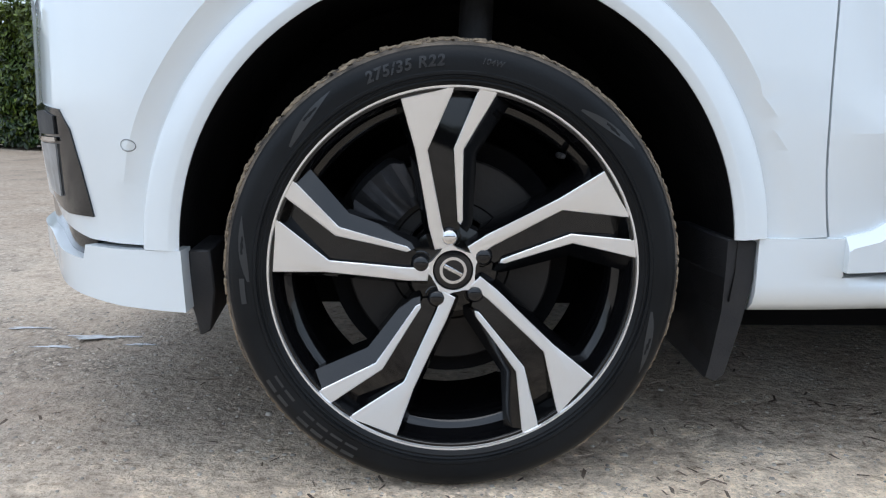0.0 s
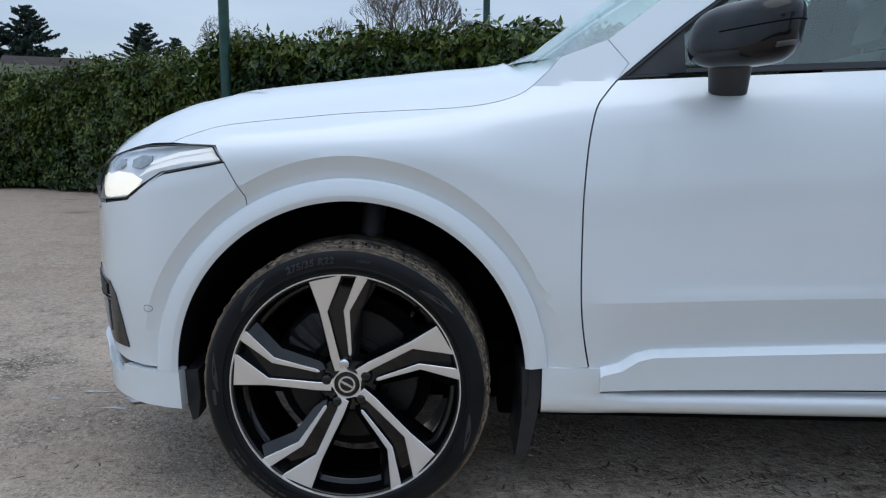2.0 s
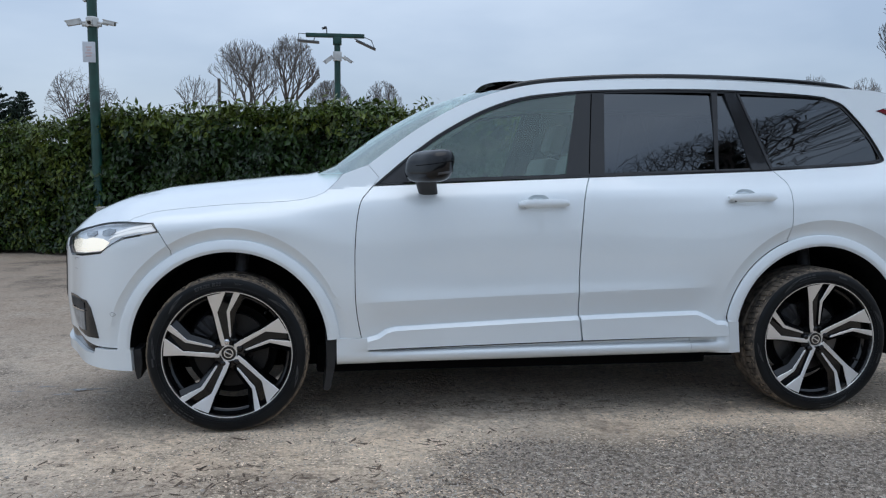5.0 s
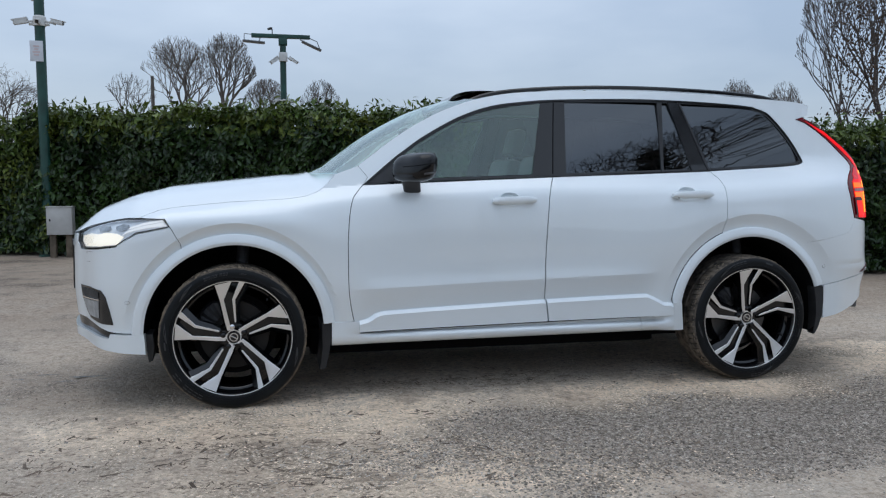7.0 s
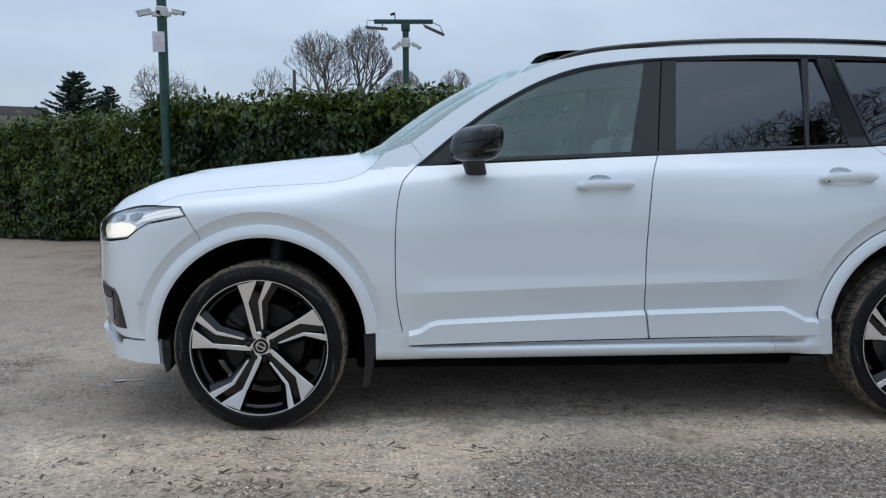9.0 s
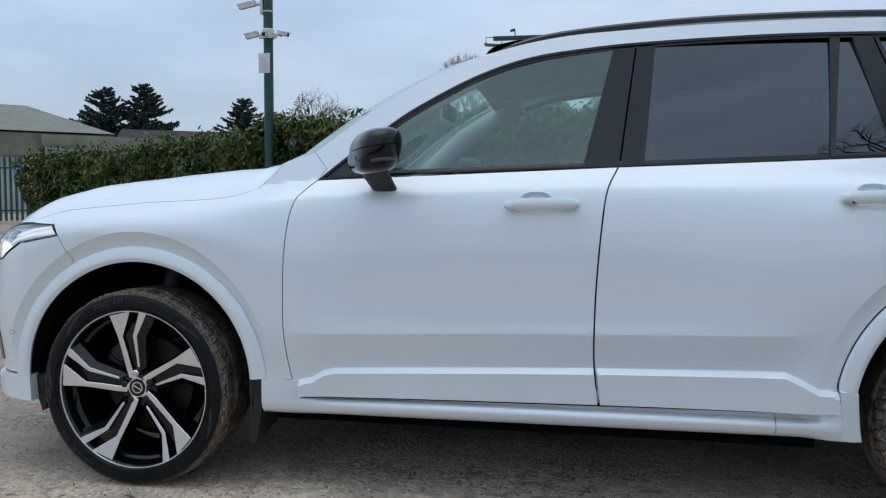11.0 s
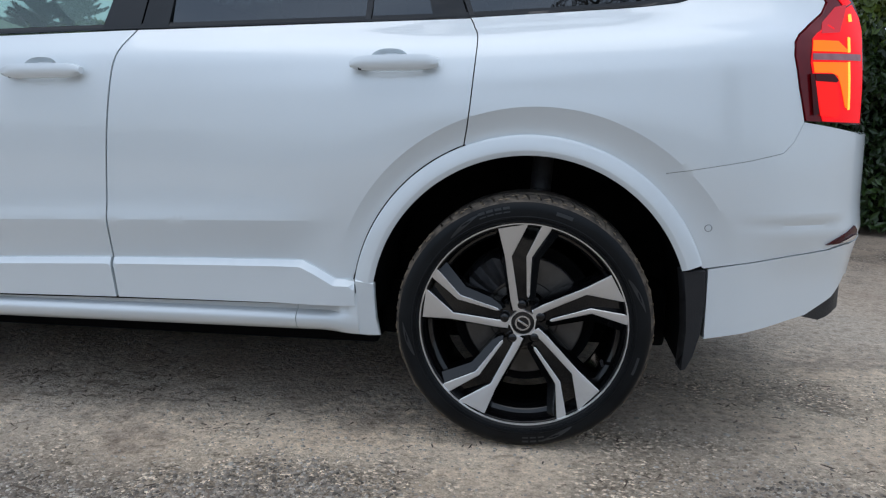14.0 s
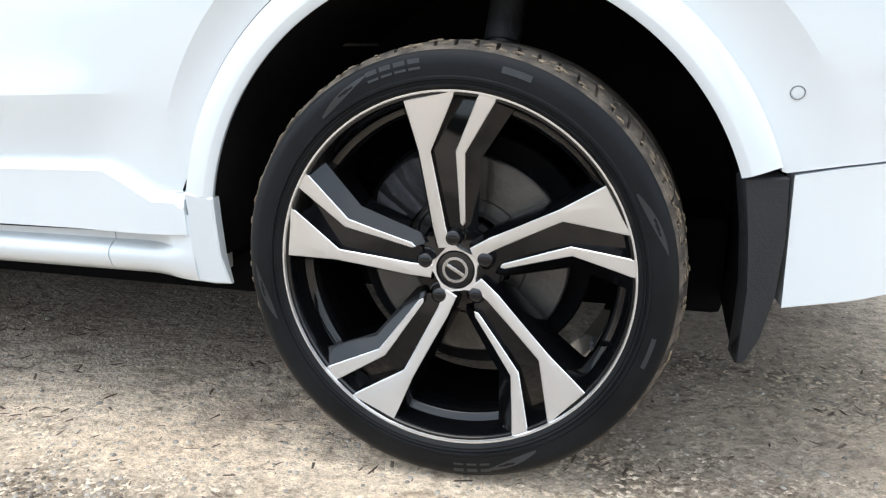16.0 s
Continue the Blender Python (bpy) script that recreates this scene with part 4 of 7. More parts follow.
def mirror_lamp(mv):
    """A slim strip let into the rear half of the shell, following its curve."""
    bm = bmesh.new()
    rows = []
    for k in range(13):
        t = 84 + 74 * k / 12
        rows.append([bm.verts.new(mv(shell_line(t, level + 0.001 * (t - 84)) + Vector((0.0012 * o, -0.002 * o, 0)))) for level, o in ((-0.40, 0.3), (-0.44, 1), (-0.50, 1), (-0.55, 0.3))])
    for p, q in zip(rows, rows[1:]):
        for i in range(3):
            bm.faces.new((p[i], p[i + 1], q[i + 1], q[i]))
    return bm


for k, d in enumerate(front_doors):
    shell = part("door_mirror", mirrored(mirror_shell)[k], SHELL_BLACK, d, "gloss black door mirror")
    part("seam", mirrored(mirror_seam)[k], GAP, shell)
    part("indicator", mirrored(mirror_lamp)[k], LAMP_SMOKE, shell, "slim indicator strip")
    part("mirror_foot", mirrored(mirror_foot)[k], BLACK_TRIM, d, "black mirror foot")


# roof rails, aerial fin
def rail(mv):
    line = curve([(1.34, 1.664), (1.42, 1.694), (1.55, 1.722), (1.80, 1.746), (2.1, 1.760), (2.45, 1.762), (2.80, 1.754), (3.05, 1.742), (3.25, 1.724), (3.37, 1.690)], 5)
    bm = bmesh.new()
    rings = []
    for x, z in line:
        y = float(np.interp(x, [1.34, 1.9, 2.5, 3.37], [0.345, 0.330, 0.305, 0.300]))
        rings.append([bm.verts.new(mv((x, y + a, z + b))) for a, b in ((-0.016, -0.022), (-0.016, -0.006), (-0.008, 0.002), (0.010, 0.002), (0.017, -0.006), (0.017, -0.022))])
    for p, q in zip(rings, rings[1:]):
        for i in range(6):
            bm.faces.new((p[i], p[(i + 1) % 6], q[(i + 1) % 6], q[i]))
    bm.faces.new(rings[0]), bm.faces.new(rings[-1][::-1])
    return bm


for bm in mirrored(rail):
    part("roof_rail", bm, BLACK_GLOSS, car, "gloss black roof rail")


# headlamps and tail lamps
HEADLAMP = [(-0.303, 0.950), (-0.332, 0.989), (-0.40, 0.993), (-0.474, 0.990), (-0.56, 0.986), (-0.64, 0.974), (-0.705, 0.957), (-0.765, 0.936), (-0.812, 0.903), (-0.808, 0.862), (-0.780, 0.828), (-0.66, 0.841), (-0.553, 0.855), (-0.50, 0.893), (-0.458, 0.921), (-0.38, 0.936)]
for k, cover in enumerate(panel("headlamp", HEADLAMP, GLASS_LAMP, car, "lit headlamp under a clear cover", off=0.002, thick=0.004, gap=0.003)):
    cover.visible_shadow = False
    for nm, poly, mt, off in (("reflector", HEADLAMP, LAMP_INNER, 0.020), ("lit_lens", [(-0.798, 0.890), (-0.74, 0.906), (-0.68, 0.906), (-0.63, 0.918), (-0.565, 0.915), (-0.525, 0.900), (-0.556, 0.862), (-0.66, 0.847), (-0.772, 0.836), (-0.796, 0.862)], LAMP_ON, 0.016),
                              ("light_guide", [(-0.315, 0.955), (-0.40, 0.948), (-0.50, 0.925), (-0.53, 0.91), (-0.50, 0.932), (-0.44, 0.952), (-0.335, 0.972)], GUIDE_ON, 0.012),
                              ("light_guide", [(-0.325, 0.978), (-0.42, 0.962), (-0.50, 0.940), (-0.49, 0.950), (-0.42, 0.972), (-0.34, 0.984)], GUIDE_ON, 0.010),
                              ("projector", [(-0.69, 0.936), (-0.66, 0.948), (-0.62, 0.950), (-0.605, 0.936), (-0.62, 0.924), (-0.67, 0.922)], LAMP_GREY, 0.014),
                              ("projector", [(-0.58, 0.950), (-0.55, 0.962), (-0.51, 0.960), (-0.50, 0.946), (-0.53, 0.930), (-0.57, 0.932)], LAMP_GREY, 0.016)):
        o = panel(nm, poly, mt, None, off=off, thick=0.008, step=0.05)
        o[k].parent = cover
        bpy.data.objects.remove(o[1 - k])
for bm in mirrored(ring_trim([(a, b) for a, b in even(HEADLAMP + HEADLAMP[:1], 0.04)[:-1]], 0.0036, 0.001)):
    part("headlamp_seal", bm, BLACK_TRIM, car, "black seal")

TAIL = LAMP_IN[:] + LAMP_OUT[::-1]
for k, lens in enumerate(panel("tail_lamp", TAIL, TAIL_RED, car, "lit red tail lamp", off=-0.004, thick=0.03, gap=0.003)):
    for nm, poly, mt, off in (("light_bar", [(3.500, 1.566), (3.660, 1.503), (3.772, 1.427), (3.870, 1.351), (3.925, 1.296), (3.892, 1.280), (3.859, 1.330), (3.769, 1.402), (3.679, 1.469), (3.585, 1.525)], TAIL_ON, -0.007),
                              ("lamp_body", [(3.744, 1.184), (3.763, 1.200), (3.828, 1.236), (3.870, 1.268), (3.925, 1.290), (3.940, 1.256), (3.912, 1.144), (3.896, 0.960), (3.767, 0.964), (3.743, 1.039), (3.730, 1.120)], TAIL_ON, -0.007),
                              ("smoked_panel", [(3.774, 1.199), (3.835, 1.205), (3.872, 1.250), (3.900, 1.288), (3.858, 1.278), (3.796, 1.232)], TAIL_DEEP, -0.0082),
                              ("bulb", [(3.744, 1.180), (3.822, 1.181), (3.854, 1.156), (3.853, 1.152), (3.737, 1.150)], TAIL_AMBER, -0.0095),
                              ("reversing_strip", [(3.736, 1.144), (3.902, 1.149), (3.899, 1.131), (3.735, 1.127)], LAMP_PINK, -0.0095),
                              ("bulb", [(3.735, 1.121), (3.846, 1.124), (3.854, 1.122), (3.852, 0.996), (3.837, 1.003), (3.821, 1.064), (3.811, 1.087), (3.793, 1.094), (3.739, 1.093)], TAIL_AMBER, -0.0095),
                              ("lens_block", [(3.740, 1.073), (3.806, 1.071), (3.817, 0.988), (3.809, 0.974), (3.758, 0.979), (3.750, 1.024)], TAIL_BRIGHT, -0.0096),
                              # shadow round the lens block, painted as dark red strips
                              ("lens_block", [(3.738, 1.090), (3.796, 1.091), (3.811, 1.075), (3.805, 1.069), (3.741, 1.071)], TAIL_SMOKE, -0.0112),
                              ("lens_block", [(3.724, 1.090), (3.736, 1.090), (3.752, 0.984), (3.735, 0.980)], TAIL_SMOKE, -0.0112),
                              ("light_line", [(3.846, 1.125), (3.852, 1.126), (3.849, 0.996), (3.844, 0.996)], TAIL_LINE, -0.0118),
                              ("light_line", [(3.857, 1.193), (3.863, 1.192), (3.857, 1.152), (3.850, 1.151)], TAIL_LINE, -0.0118),
                              ("light_line", [(3.889, 1.258), (3.899, 1.261), (3.892, 1.239), (3.882, 1.237)], TAIL_LINE, -0.0118)):
        o = panel(nm, poly, mt, None, off=off, thick=0.003, step=0.05)
        o[k].parent = lens
        bpy.data.objects.remove(o[1 - k])


def sensor(x, z):
    def build(mv):
        bm = bmesh.new()
        rows = []
        for r, o in ((0.0105, 0.001), (0.0105, -0.001), (0.0085, -0.0015), (0.0082, 0.0), (0.0075, -0.0015), (0.0, -0.002)):
            rows.append([bm.verts.new(mv(on(x + r * math.cos(a), z + r * math.sin(a), o))) for a in np.linspace(0, math.tau, 20, endpoint=False)])
        for p, q in zip(rows, rows[1:]):
            for i in range(20):
                bm.faces.new((p[i], p[(i + 1) % 20], q[(i + 1) % 20], q[i]))
        return bm
    return build


for bm in mirrored(sensor(-0.505, 0.570)) + mirrored(sensor(3.482, 0.671)):
    part("parking_sensor", bm, PAINT, car)
SENSOR_RING = mat("sensor_seam", (0.12, 0.125, 0.13), 0.5)


def seam_ring(x, z):
    def build(mv):
        bm = bmesh.new()
        tube(bm, [mv(on(x + 0.0092 * math.cos(a), z + 0.0092 * math.sin(a), -0.0009)) for a in np.linspace(0, math.tau, 25)], 0.0009, 5, False)
        return bm
    return build


for bm in mirrored(seam_ring(-0.505, 0.570)) + mirrored(seam_ring(3.482, 0.671)):
    part("sensor_seam", bm, SENSOR_RING, car, "fine grey seam")


def ring_bm_at(mv, x, z):
    y = on(x, z).y - 0.033
    bm = bmesh.new()
    tube(bm, [mv((x, y, z)), mv((x, y + 0.02, z))], 0.006, 10)
    return bm


for x, z, w, drop in ((-0.735, 0.815, 0.045, 0.012), (-0.735, 0.762, 0.025, 0.0)):
    def washer(mv):
        bm = bmesh.new()
        line = [on(x, z - drop, -0.0004)] * (drop > 0) + [on(x + w * k / 4, z + 0.002 * k / 4, -0.0004) for k in range(5)]
        tube(bm, [mv(q) for q in line], 0.0011, 5)
        return bm
    for bm in mirrored(washer):
        part("washer_seam", bm, SENSOR_RING, car, "fine grey seam")
for (kx, kz), doors in (((1.428, 1.062), front_doors), ((2.507, 1.092), rear_doors)):
    for k, d in enumerate(doors):
        bm = mirrored(lambda mv: ring_bm_at(mv, kx, kz))[k]
        part("key_cover", bm, BLACK_TRIM, d, "small black key cover")


# cabin
def seat(x, y):
    bm = bmesh.new()
    box(bm, x - 0.28, x + 0.24, y - 0.25, y + 0.25, 0.62, 0.80, 0.05)
    m = Matrix.Translation((x + 0.26, 0, 0.74)) @ Matrix.Rotation(radians(16), 4, "Y")
    box(bm, -0.07, 0.07, y - 0.25, y + 0.25, 0.0, 0.62, 0.05, m)
    box(bm, -0.04, 0.05, y - 0.13, y + 0.13, 0.66, 0.85, 0.035, m)
    tube(bm, [m @ Vector((0, y - 0.06, 0.6)), m @ Vector((0, y - 0.06, 0.70))], 0.007, 6)
    tube(bm, [m @ Vector((0, y + 0.06, 0.6)), m @ Vector((0, y + 0.06, 0.70))], 0.007, 6)
    return bm


for sx, sy, mt in ((1.45, 0.56, LEATHER), (1.45, 1.31, LEATHER), (2.35, 0.50, LEATHER), (2.35, 1.37, LEATHER), (2.35, 0.935, LEATHER)):
    part("seat", seat(sx, sy), mt, car, "pale leather seat with headrest")


def dash():
    bm = bmesh.new()
    box(bm, 0.62, 0.98, 0.16, 2 * YC - 0.16, 0.85, 1.13, 0.05)
    box(bm, 0.9, 1.5, YC - 0.12, YC + 0.12, 0.5, 0.85, 0.03)
    box(bm, 0.56, 2.45, 0.12, 2 * YC - 0.12, 0.42, 0.50)
    return bm


part("dashboard", dash(), CHARCOAL, car, "charcoal dashboard and floor")
bm = bmesh.new()
ring_c, ring_r = Vector((1.10, 1.31, 1.06)), 0.185
tilt = Matrix.Rotation(radians(66), 3, "Y")
tube(bm, [ring_c + tilt @ Vector((ring_r * math.cos(a), ring_r * math.sin(a), 0)) for a in np.linspace(0, math.tau, 33)], 0.015, 8, False)
tube(bm, [ring_c + tilt @ Vector((0, -ring_r, 0)), ring_c, ring_c + tilt @ Vector((0, ring_r, 0))], 0.02, 6)
part("steering_wheel", bm, CHARCOAL, car, "charcoal steering wheel")
mirror_loft("headlining", [on(a, b - 0.035, 0.06) for a, b in ROOF_EDGE[3:]], HEADLINER, car, "pale headlining", crown=lambda s, w: (0, 0, 0.02 * w), n=8)
for y, k in ((0.20, 1), (2 * YC - 0.20, -1)):
    bm = bmesh.new()
    tube(bm, [(0.74, y + 0.03 * k, 1.17), (1.02, y + 0.07 * k, 1.42), (1.33, y + 0.10 * k, 1.60)], 0.035 if k > 0 else 0.058, 10)
    part("pillar_trim", bm, HEADLINER, car, "pale pillar trim")
bm = bmesh.new()
box(bm, 1.03, 1.06, YC - 0.12, YC + 0.12, 1.46, 1.53, 0.012)
part("rear_view_mirror", bm, CHARCOAL, car, "black rear-view mirror")


# ---------------------------------------------------------------- wheels
SPOKE_A = [(-0.0885, 0.2785), (-0.0655, 0.1990), (-0.0415, 0.0720), (-0.0310, 0.0345), (-0.0080, 0.0385), (-0.0190, 0.0730), (-0.0450, 0.1990), (-0.0030, 0.2995)]
SPOKE_B = [(0.0343, 0.2975), (-0.0035, 0.2020), (0.0055, 0.0825), (0.0105, 0.0772), (0.0145, 0.0850), (0.0125, 0.2005), (0.0634, 0.2900)]
FLOOR = [(-0.0060, 0.2960), (-0.0455, 0.1990), (-0.0200, 0.0730), (-0.0060, 0.0560), (0.0105, 0.0700), (0.0080, 0.0825), (-0.0020, 0.2020), (0.0360, 0.2940)]


def face_y(x, z):
    """The wheel's dished face: the rim end of a spoke stands further out than the hub."""
    return -0.036 * min(1.0, math.hypot(x, z) / 0.30) ** 1.6


def prism(bm, poly, front, back, mi_front=0, mi_side=1, chamfer=0.0, lean=1.0):
    poly = even(poly + poly[:1], 0.03)[:-1]
    n = len(poly)
    inner = shrink(poly, chamfer) if chamfer else poly
    a = [bm.verts.new((x, face_y(x, z) + front, z)) for x, z in inner]
    c = [bm.verts.new((x, face_y(x, z) + front + chamfer, z)) for x, z in poly] if chamfer else a
    low = shrink(poly, -0.010 * lean) if lean else poly
    b = [bm.verts.new((x, face_y(x, z) + back, z)) for x, z in low]
    f = bmesh.ops.triangulate(bm, faces=[bm.faces.new(a)])["faces"]
    for q in f:
        q.material_index = mi_front
    for i in range(n):
        if chamfer:
            bm.faces.new((a[i], a[(i + 1) % n], c[(i + 1) % n], c[i])).material_index = mi_front
        bm.faces.new((c[i], c[(i + 1) % n], b[(i + 1) % n], b[i])).material_index = mi_side
    bm.faces.new(b[::-1]).material_index = mi_side


def facet(bm, edge, wide, drop):
    """A black facet along a blade's edge, as wide and as deep as given at each point of it."""
    top = [bm.verts.new((x, face_y(x, z) - 0.0026, z)) for x, z in edge]
    low = [bm.verts.new((x + ox, face_y(x, z) - 0.0026 + d, z + oz)) for (x, z), (ox, oz), d in zip(edge, wide, drop)]
    back = [bm.verts.new((v.co.x, 0.056, v.co.z)) for v in low]
    for i in range(len(edge) - 1):
        bm.faces.new((top[i], top[i + 1], low[i + 1], low[i])).material_index = 1
        bm.faces.new((low[i], low[i + 1], back[i + 1], back[i])).material_index = 1


def spoke_mesh(k):
    """Two bright blades over a black spoke: a sunk floor between them and sloping black flanks."""
    bm = bmesh.new()
    prism(bm, SPOKE_A, -0.004, 0.030, chamfer=0.0012, lean=0.15)
    prism(bm, SPOKE_B, -0.004, 0.030, chamfer=0.0012, lean=0.15)
    # floor between the blades: level near the hub, falling back towards the rim
    v = [bm.verts.new((x, face_y(x, z) + d, z)) for (x, z), d in zip(FLOOR, (0.036, 0.008, 0.009, 0.009, 0.009, 0.009, 0.008, 0.036))]
    for f in ((0, 1, 6, 7), (1, 2, 5, 6), (2, 3, 4, 5)):
        bm.faces.new([v[i] for i in f]).material_index = 1
    facet(bm, [(0.0640, 0.2895), (0.0125, 0.2005), (0.0145, 0.0850), (0.0105, 0.0772)], [(0.026, -0.010), (0.023, -0.008), (0.017, -0.008), (0.012, -0.016)], [0.024, 0.022, 0.018, 0.018])
    facet(bm, [(-0.0890, 0.2780), (-0.0655, 0.1990), (-0.0415, 0.0720), (-0.0310, 0.0345)], [(-0.010, -0.004), (-0.010, -0.001), (-0.009, -0.002), (-0.010, -0.004)], [0.020, 0.022, 0.022, 0.020])
    bmesh.ops.rotate(bm, verts=bm.verts, cent=(0, 0, 0), matrix=Matrix.Rotation(radians(-72 * k), 3, "Y").inverted())
    return bm


def text_mesh(body, r0, size, start, depth, y_at):
    """Letters bent along the tyre's sidewall; start: degrees from the top."""
    cu = bpy.data.curves.new("lettering", "FONT")
    cu.body, cu.size, cu.extrude, cu.space_character, cu.shear, cu.offset = body, size, depth, 1.12, 0.22, size * 0.028
    tmp = bpy.data.objects.new("lettering", cu)
    scene.collection.objects.link(tmp)
    me = bpy.data.meshes.new_from_object(tmp.evaluated_get(bpy.context.evaluated_depsgraph_get()))
    verts = []
    for v in me.vertices:
        r, a = r0 + v.co.y, radians(start) + v.co.x / r0
        verts.append((r * math.sin(a), y_at(r) - 0.0004 - v.co.z, r * math.cos(a)))
    faces = [tuple(p.vertices) for p in me.polygons]
    bpy.data.objects.remove(tmp)
    return verts, faces


TYRE = [(0.288, -0.015), (0.296, -0.038), (0.3035, -0.0462), (0.3065, -0.0500), (0.3085, -0.0500), (0.3095, -0.0488), (0.3125, -0.0505), (0.3135, -0.0492), (0.3150, -0.0492), (0.3165, -0.0525), (0.3205, -0.0530), (0.3222, -0.0512), (0.3250, -0.0512), (0.340, -0.0535), (0.352, -0.0505), (0.361, -0.0425), (0.3665, -0.034)]
SHOULDER = [(0.3665, -0.034), (0.3705, -0.024), (0.3735, -0.012), (0.3752, 0.008), (0.3755, 0.03)]


def wall_y(r):
    return float(np.interp(r, [p[0] for p in TYRE], [p[1] for p in TYRE]))


def tyre_mesh():
    bm = bmesh.new()
    back = [(0.3755, 0.065), (0.3755, 0.11), (0.3755, 0.16), (0.372, 0.20), (0.362, 0.219), (0.34, 0.227), (0.31, 0.222), (0.290, 0.19)]
    spun(bm, TYRE, 160)
    # shoulder blocks with cuts between them
    n = 70
    groove = 0.007
    for k in range(n):
        a0 = k * math.tau / n
        cells = [(a0, 0.0), (a0 + math.tau / n * 0.80, 0.0), (a0 + math.tau / n * 0.83, groove), (a0 + math.tau / n * 0.97, groove), (a0 + math.tau / n, 0.0)]
        rows = []
        for a, g in cells:
            rows.append([bm.verts.new(((r - g * smooth01((r - 0.3665) / 0.005)) * math.cos(a + y * 0.5), y, (r - g * smooth01((r - 0.3665) / 0.005)) * math.sin(a + y * 0.5))) for r, y in SHOULDER])
        for p, q in zip(rows, rows[1:]):
            for i in range(len(SHOULDER) - 1):
                bm.faces.new((p[i], p[i + 1], q[i + 1], q[i])).material_index = 1
    spun(bm, [(0.3755, 0.03), (0.366, 0.034), (0.366, 0.061)] + back, 140)
    for f in bm.faces:
        if f.calc_center_median().length > 0 and math.hypot(f.calc_center_median().x, f.calc_center_median().z) > 0.363:
            f.material_index = 1
    bmesh.ops.remove_doubles(bm, verts=bm.verts, dist=0.0002)
    return bm


RING = [(0.2962, -0.0390), (0.2975, -0.0425), (0.3008, -0.0430), (0.3028, -0.0400), (0.3030, -0.030)]
BARREL = [(0.2962, -0.0390), (0.2925, -0.0385), (0.2890, -0.034), (0.2835, -0.004), (0.2810, 0.004), (0.2700, 0.010), (0.2670, 0.016), (0.2650, 0.060), (0.2610, 0.110), (0.2610, 0.19), (0.275, 0.20)]
wheel_data = {}


def wheel_part(key, make, material, parent, name, label="", smooth=True):
    if key in wheel_data:
        ob = new(name, wheel_data[key])
        ob.parent = parent
        return tagged(ob, label) if label else ob
    ob = part(name, make(), material, parent, label, smooth)
    wheel_data[key] = ob.data
    return ob


def ring_bm(profile, n=128):
    bm = bmesh.new()
    spun(bm, profile, n)
    return bm


def hub_bm():
    bm = bmesh.new()
    spun(bm, [(0.0, 0.006), (0.040, 0.006), (0.074, 0.012), (0.078, 0.022), (0.078, 0.06)], 60)
    return bm


def star_bm():
    """The bright ring round the cap where the spokes meet."""
    bm = bmesh.new()
    rows = []
    for k in range(120):
        a = k * math.tau / 120
        w = 0.5 + 0.5 * math.cos(5 * (a - radians(-13.5)))
        r = 0.0372 + 0.0095 * w ** 2.2
        rows.append([bm.verts.new((q * math.sin(a), y, q * math.cos(a))) for q, y in ((0.0338, 0.004), (0.0338, -0.0042), (r, -0.0046), (r + 0.001, 0.012))])
    for i in range(120):
        for k in range(3):
            p, q = rows[i], rows[(i + 1) % 120]
            bm.faces.new((p[k], p[k + 1], q[k + 1], q[k]))
    return bm


def cap_bm():
    bm = bmesh.new()
    spun(bm, [(0.0, -0.004), (0.0165, -0.004), (0.031, -0.0025), (0.0335, 0.001), (0.0335, 0.012)], 48)
    return bm


def emblem_bm():
    bm = bmesh.new()
    spun(bm, [(0.0175, -0.004), (0.0178, -0.0062), (0.0225, -0.0062), (0.0230, -0.0036)], 40)
    box(bm, -0.017, 0.017, -0.0062, -0.0035, -0.0032, 0.0032, 0.001, Matrix.Rotation(radians(28), 4, "Y"))
    return bm


def nut_bm():
    bm = bmesh.new()
    spun(bm, [(0.0, -0.009), (0.008, -0.0092), (0.0130, -0.006), (0.0152, 0.0), (0.0152, 0.016)], 20)
    return bm


def nut_seat_bm():
    bm = bmesh.new()
    spun(bm, [(0.0165, 0.011), (0.0185, 0.0060), (0.0205, 0.0070), (0.0212, 0.014)], 20)
    return bm


def valve_bm():
    bm = bmesh.new()
    spun(bm, [(0.0, -0.012), (0.0035, -0.0118), (0.0042, -0.010), (0.0042, 0.004), (0.0052, 0.005), (0.0052, 0.030)], 12)
    return bm


def disc_bm():
    bm = bmesh.new()
    ridges = [(0.112 + 0.0055 * k, 0.087 + (0.0006 if k % 2 else 0.0)) for k in range(13)]
    spun(bm, [(0.085, 0.060), (0.085, 0.088), (0.105, 0.090), (0.108, 0.087)] + ridges + [(0.181, 0.089), (0.181, 0.115)], 72)
    return bm


def caliper_bm():
    """A cast block hugging the disc's edge, with ribs across it."""
    bm = bmesh.new()
    rows = []
    for k in range(19):
        a = radians(116 + 2.1 * k)
        rib = 0.5 + 0.5 * math.cos(k * math.tau / 6)
        end = smooth01(min(k, 18 - k) / 3)
        prof = [(0.118, 0.125), (0.118, 0.084 - 0.018 * end), (0.132, 0.070 - 0.012 * end * rib), (0.172, 0.072 - 0.022 * end * rib), (0.190 + 0.010 * end, 0.078 - 0.008 * rib), (0.192 + 0.018 * end, 0.125)]
        rows.append([bm.verts.new((r * math.cos(a), y, r * math.sin(a))) for r, y in prof])
    n = len(rows[0])
    for p, q in zip(rows, rows[1:]):
        for i in range(n):
            bm.faces.new((p[i], p[(i + 1) % n], q[(i + 1) % n], q[i]))
    bm.faces.new(rows[0]), bm.faces.new(rows[-1][::-1])
    return bm


